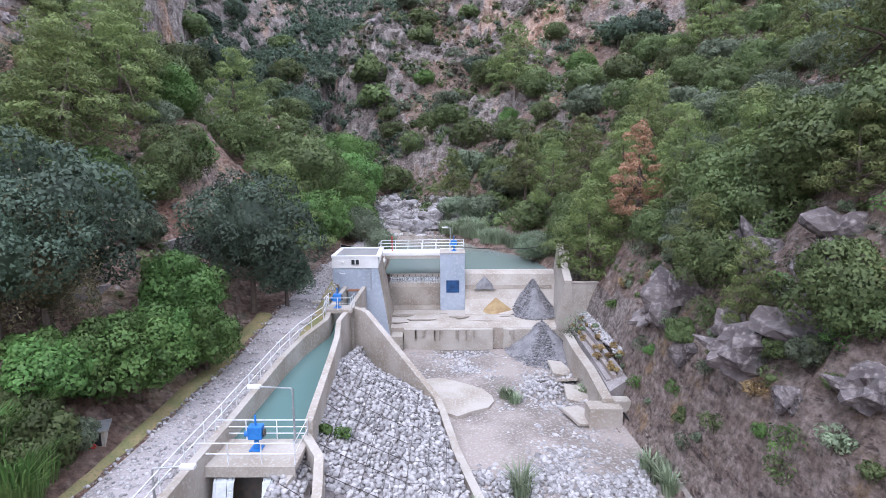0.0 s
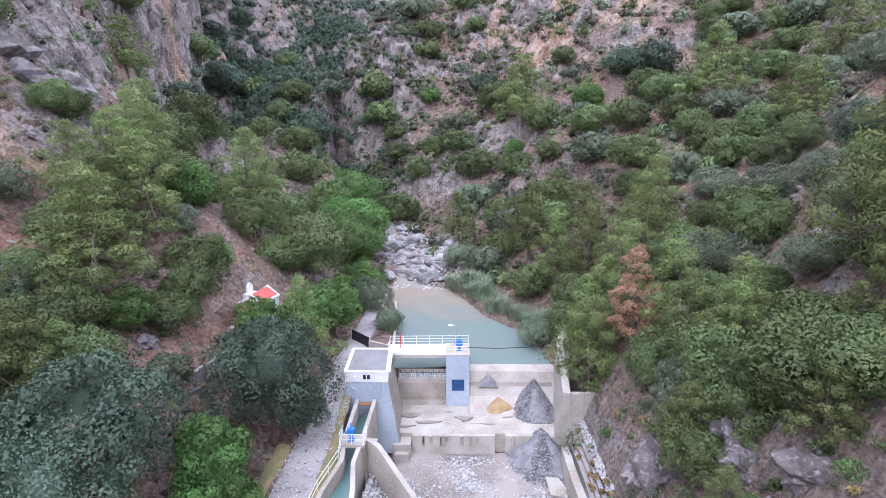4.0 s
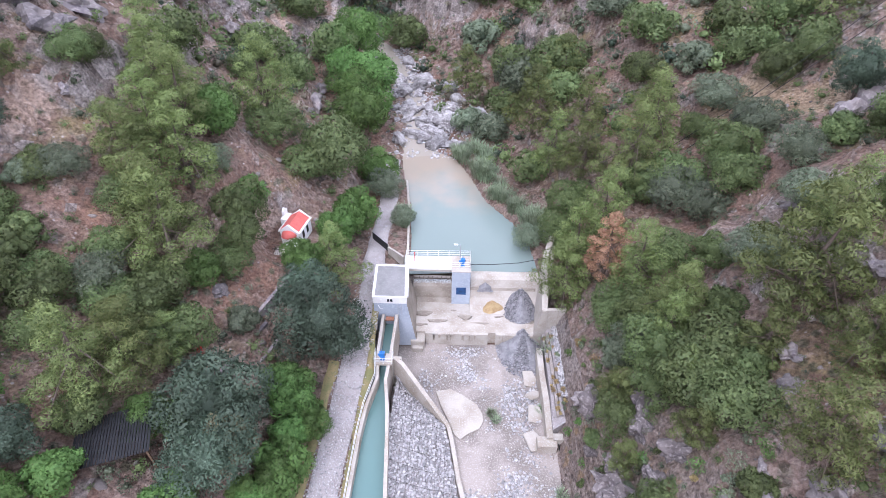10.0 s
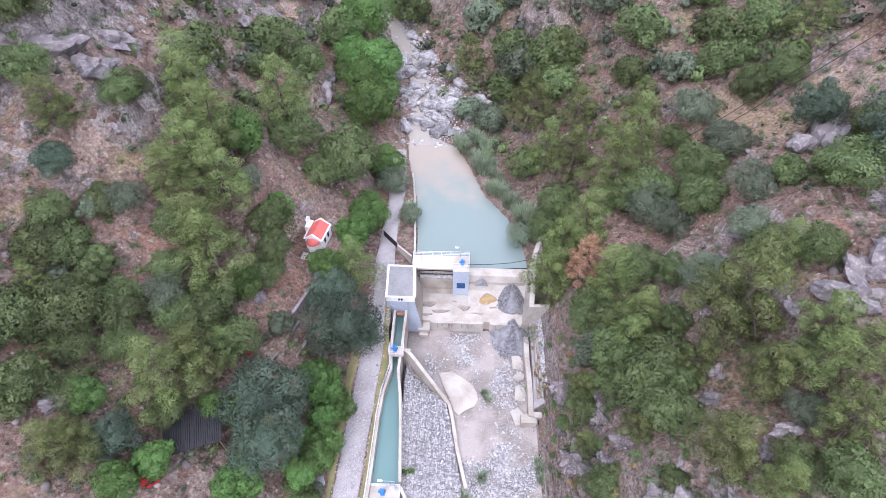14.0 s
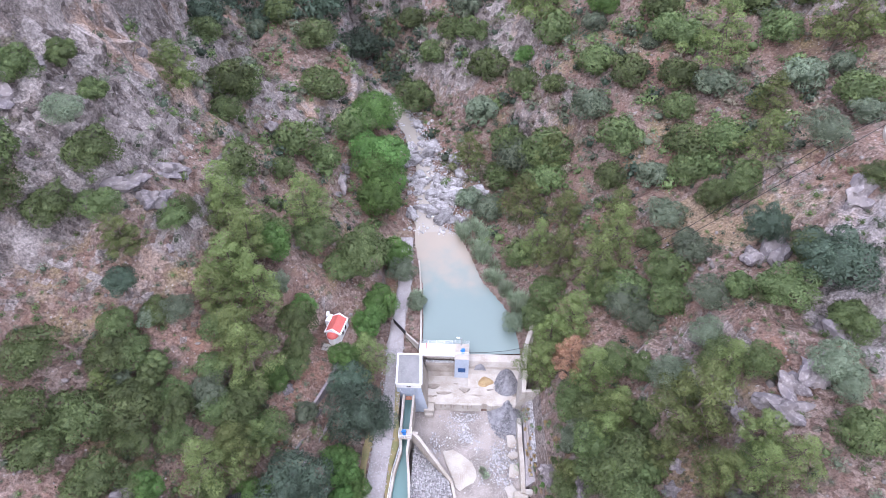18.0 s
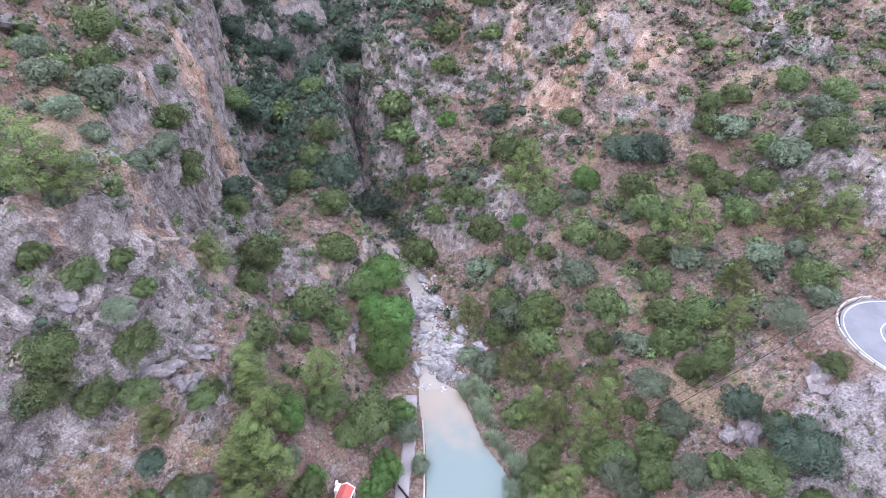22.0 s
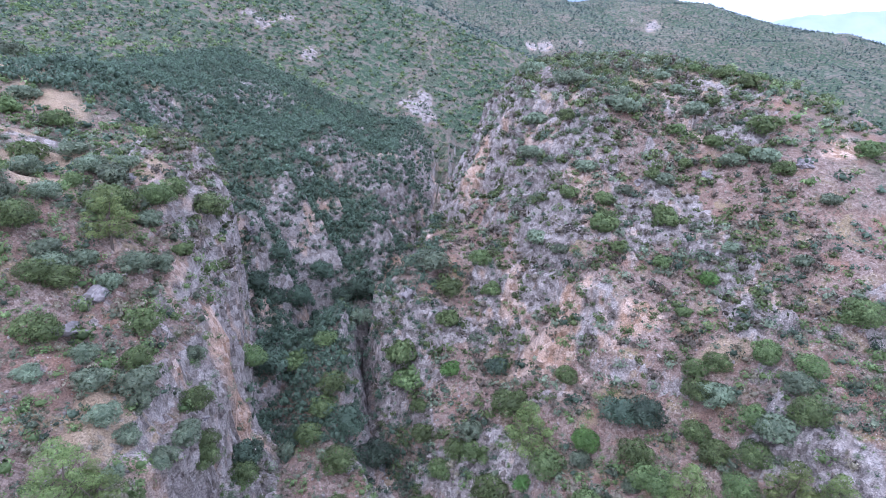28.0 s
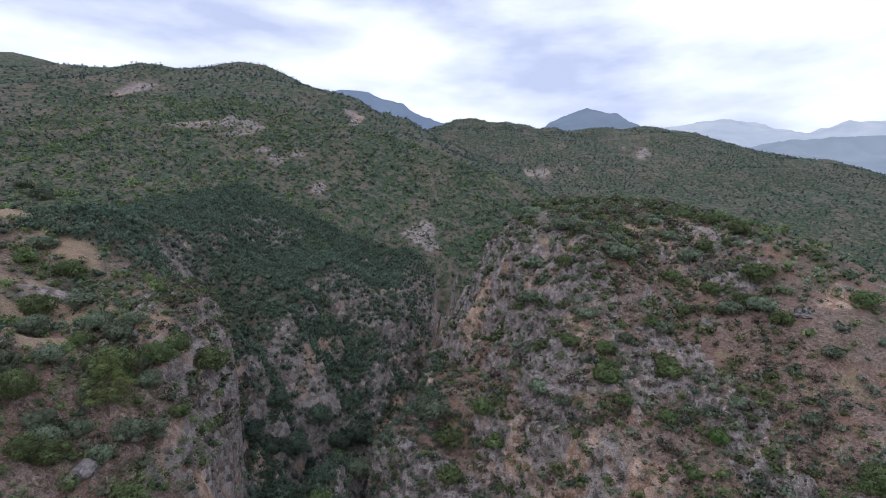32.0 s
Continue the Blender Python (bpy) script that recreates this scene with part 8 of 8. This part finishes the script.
for x, y, h in ((4.4, 40.0, 1.2), (5.0, 39.2, 1.0), (3.9, 27.2, 2.2), (1.8, 24.4, 1.4), (0.9, 25.2, 1.2), (11.9, 28.6, 1.5), (11.8, 29.8, 1.3), (12.0, 27.2, 1.6), (10.6, 40.8, 0.9)):
    reed_clump(x, y, h, 0.5, 110, M_REED, "tuft of weeds growing in the river bed", "weeds", "weeds in the river bed")


def low_bush(x, y, z, r, mat, label):
    rng = np.random.default_rng(int(x * 13 + y * 7 + 900) % 9999)
    ob = thing("low_bush", (x, y, z), label, "bush", "low bushes round the works")
    foliage("crown", leaves(rng, crown_lobes(rng, r * 1.5, 0.0, r, 9, 0.8, 0.4), 420, 0.08, 0.6, 0.6), mat, ob)
    part("stem", one_tube([(0, 0, -0.3), (0, 0, r)], 0.04, 5), M_BARK, ob)


low_bush(11.9, 49.4, -4.0, 1.5, M_REED, "tall pale green bush against the wing wall")
low_bush(11.4, 48.6, -4.4, 1.1, M_OLIVE, "pale bush on the broken wall")
for x, y, r, m in ((-5.6, 26.6, 0.5, M_GREEN), (-6.5, 26.3, 0.4, M_GREEN), (13.1, 36.2, 0.7, M_GREEN), (13.8, 37.4, 0.8, M_OLIVE), (14.6, 34.4, 0.8, M_OLIVE), (15.2, 31.0, 0.7, M_MAQUIS), (14.4, 29.2, 0.6, M_OLIVE), (15.6, 26.5, 0.5, M_GREEN), (16.6, 24.0, 0.5, M_GREEN), (15.9, 21.5, 0.5, M_MAQUIS), (17.4, 27.8, 0.8, M_GREEN), (18.6, 31.4, 0.9, M_MAQUIS), (16.3, 43.5, 1.1, M_OLIVE), (16.9, 47.0, 1.3, M_OLIVE), (17.2, 50.2, 1.4, M_MAQUIS), (16.4, 40.6, 0.8, M_OLIVE), (15.3, 38.6, 0.7, M_MAQUIS)):
    z = float(gabion_z(np.array(x), np.array(y))) if x < 2 else ground_at(x, y)
    low_bush(x, y, z, r, m, "small leafy bush among the stones")

bank_rng = random.Random(29)
for i in range(26):
    x, y = bank_rng.uniform(11.8, 13.2), bank_rng.uniform(38.5, 51.8)
    low_bush(x, y, float(bank_z(x, y)), bank_rng.uniform(0.15, 0.38), bank_rng.choice((M_STRAWLEAF, M_STRAWLEAF, M_REED)), "tuft of dry straw on the stone bank")
for i in range(130):
    x, y = bank_rng.uniform(13.0, 24), bank_rng.uniform(13, 47)
    low_bush(x, y, ground_at(x, y), bank_rng.uniform(0.2, 0.95), bank_rng.choice((M_GREEN, M_MAQUIS, M_OLIVE, M_REED, M_STRAWLEAF)), "small tuft of weeds on the earth bank")


# ---------------------------------------------------------------- rocks on the slopes
crag_rng = random.Random(88)
ROCK_FORMS = []
for i in range(6):
    form = part("rock_outcrop", rock_mesh(crag_rng, 1.0, 0.8, 3, 0.55), M_CRAG)
    tagged(form, "jagged grey limestone outcrop on the slope", "rock", "rock outcrops")
    ROCK_FORMS.append(form)


def outcrop(*spots):
    for x, y, r in spots:
        z = float(land(np.array([x]), np.array([y]))[0])
        r *= 0.78
        copy_thing(crag_rng.choice(ROCK_FORMS), pose(x, y, z - 0.1 * r, crag_rng.uniform(-25, 25), crag_rng.uniform(-25, 25), crag_rng.uniform(0, 360)) @ Matrix.Diagonal((r, r * 0.8, r * 0.85, 1)))


outcrop((29.7, 32.7, 1.6), (23.3, 19.7, 2.2), (26.9, 18.8, 1.9), (32.8, 24.2, 1.8), (34.1, 27.8, 1.5), (30.3, 22.5, 1.2), (40.6, 36.0, 3.1), (42.7, 38.9, 2.6), (37.1, 38.0, 1.7), (-29.4, 102.4, 3.0), (-32.9, 94.1, 1.6), (-29.8, 98.9, 1.2), (-28.5, 46.3, 1.5), (14.7, 37.9, 1.4), (47.6, 63.6, 2.8), (50.5, 63.6, 2.1), (40.7, 57.5, 1.6), (38.0, 50.6, 2.3))
outcrop((15.6, 85.2, 1.1), (-53.2, 63.1, 4.0), (-49.4, 63.3, 3.1), (-46.5, 59.4, 1.0), (20.9, 20.3, 1.6), (28.4, 29.6, 1.7), (23.4, 22.7, 0.9), (-44.3, 26.5, 2.3), (26.1, 20.3, 1.3), (60.4, 67.0, 4.0), (51.7, 47.5, 4.0), (45.8, 41.0, 3.8), (50.1, 62.4, 4.0), (-66.3, 114.6, 1.6), (-66.1, 104.8, 1.3), (-38.1, 144.8, 2.5), (-20.9, 133.2, 2.4), (-45.0, 107.5, 2.3))
outcrop((-41.1, 106.1, 2.6), (-35.4, 103.6, 2.6), (-29.4, 107.1, 2.1), (-61.6, 71.5, 1.7), (-60.3, 92.6, 2.5), (-55.8, 115.1, 2.4), (-64.9, 65.2, 3.0), (-49.7, 71.3, 3.3), (-89.6, 117.4, 4.0), (-88.8, 106.3, 3.6), (-91.5, 212.7, 3.4), (-88.2, 168.1, 2.0), (-103.3, 158.6, 2.4), (62.7, 207.6, 2.7), (88.2, 209.6, 4.0), (118.0, 199.9, 4.0), (-24.1, 197.0, 4.0))
BANK_FORMS = []
for i in range(4):
    form = part("bank_rock", rock_mesh(crag_rng, 1.0, 0.85, 3, 0.6), M_DARKROCK)
    tagged(form, "dark weathered rock standing out of the earth bank", "rock", "rocks in the earth bank")
    BANK_FORMS.append(form)
for x, y, r in ((15.4, 35.0, 1.7), (14.6, 36.2, 1.0), (15.4, 26.9, 1.9), (15.9, 28.3, 1.3), (16.9, 23.9, 1.7), (17.9, 25.2, 1.3), (16.4, 20.1, 1.3), (17.6, 30.4, 1.2), (18.9, 33.0, 1.5), (19.6, 27.0, 1.6), (14.4, 31.4, 0.7), (15.0, 22.6, 0.7)):
    z = float(land(np.array([x]), np.array([y]))[0])
    copy_thing(crag_rng.choice(BANK_FORMS), pose(x, y, z + 0.15 * r, crag_rng.uniform(-20, 20), crag_rng.uniform(-20, 20), crag_rng.uniform(0, 360)) @ Matrix.Diagonal((r, r * 0.75, r * 0.9, 1)))
for form in ROCK_FORMS + BANK_FORMS:
    bpy.data.objects.remove(form)
gx2, gy2 = np.random.default_rng(6).uniform(-112, 112, 50000), np.random.default_rng(7).uniform(12, 290, 50000)
amount, *_ = crags(gx2, gy2)
chance = np.random.default_rng(8).random(50000)
sel = (chance < amount * 0.35) | (chance < 0.05)
sel &= ~((gx2 > -19) & (gx2 < 16) & (gy2 < 100))
rz = land(gx2[sel], gy2[sel])
sizes = np.random.default_rng(9).uniform(0.25, 1.0, int(sel.sum())) ** 2.2 * 0.6 + 0.1
stones("rubble", list(zip(gx2[sel], gy2[sel], rz, sizes)), M_RUBBLE, None, "loose limestone blocks over the slopes", "rocks", 12)
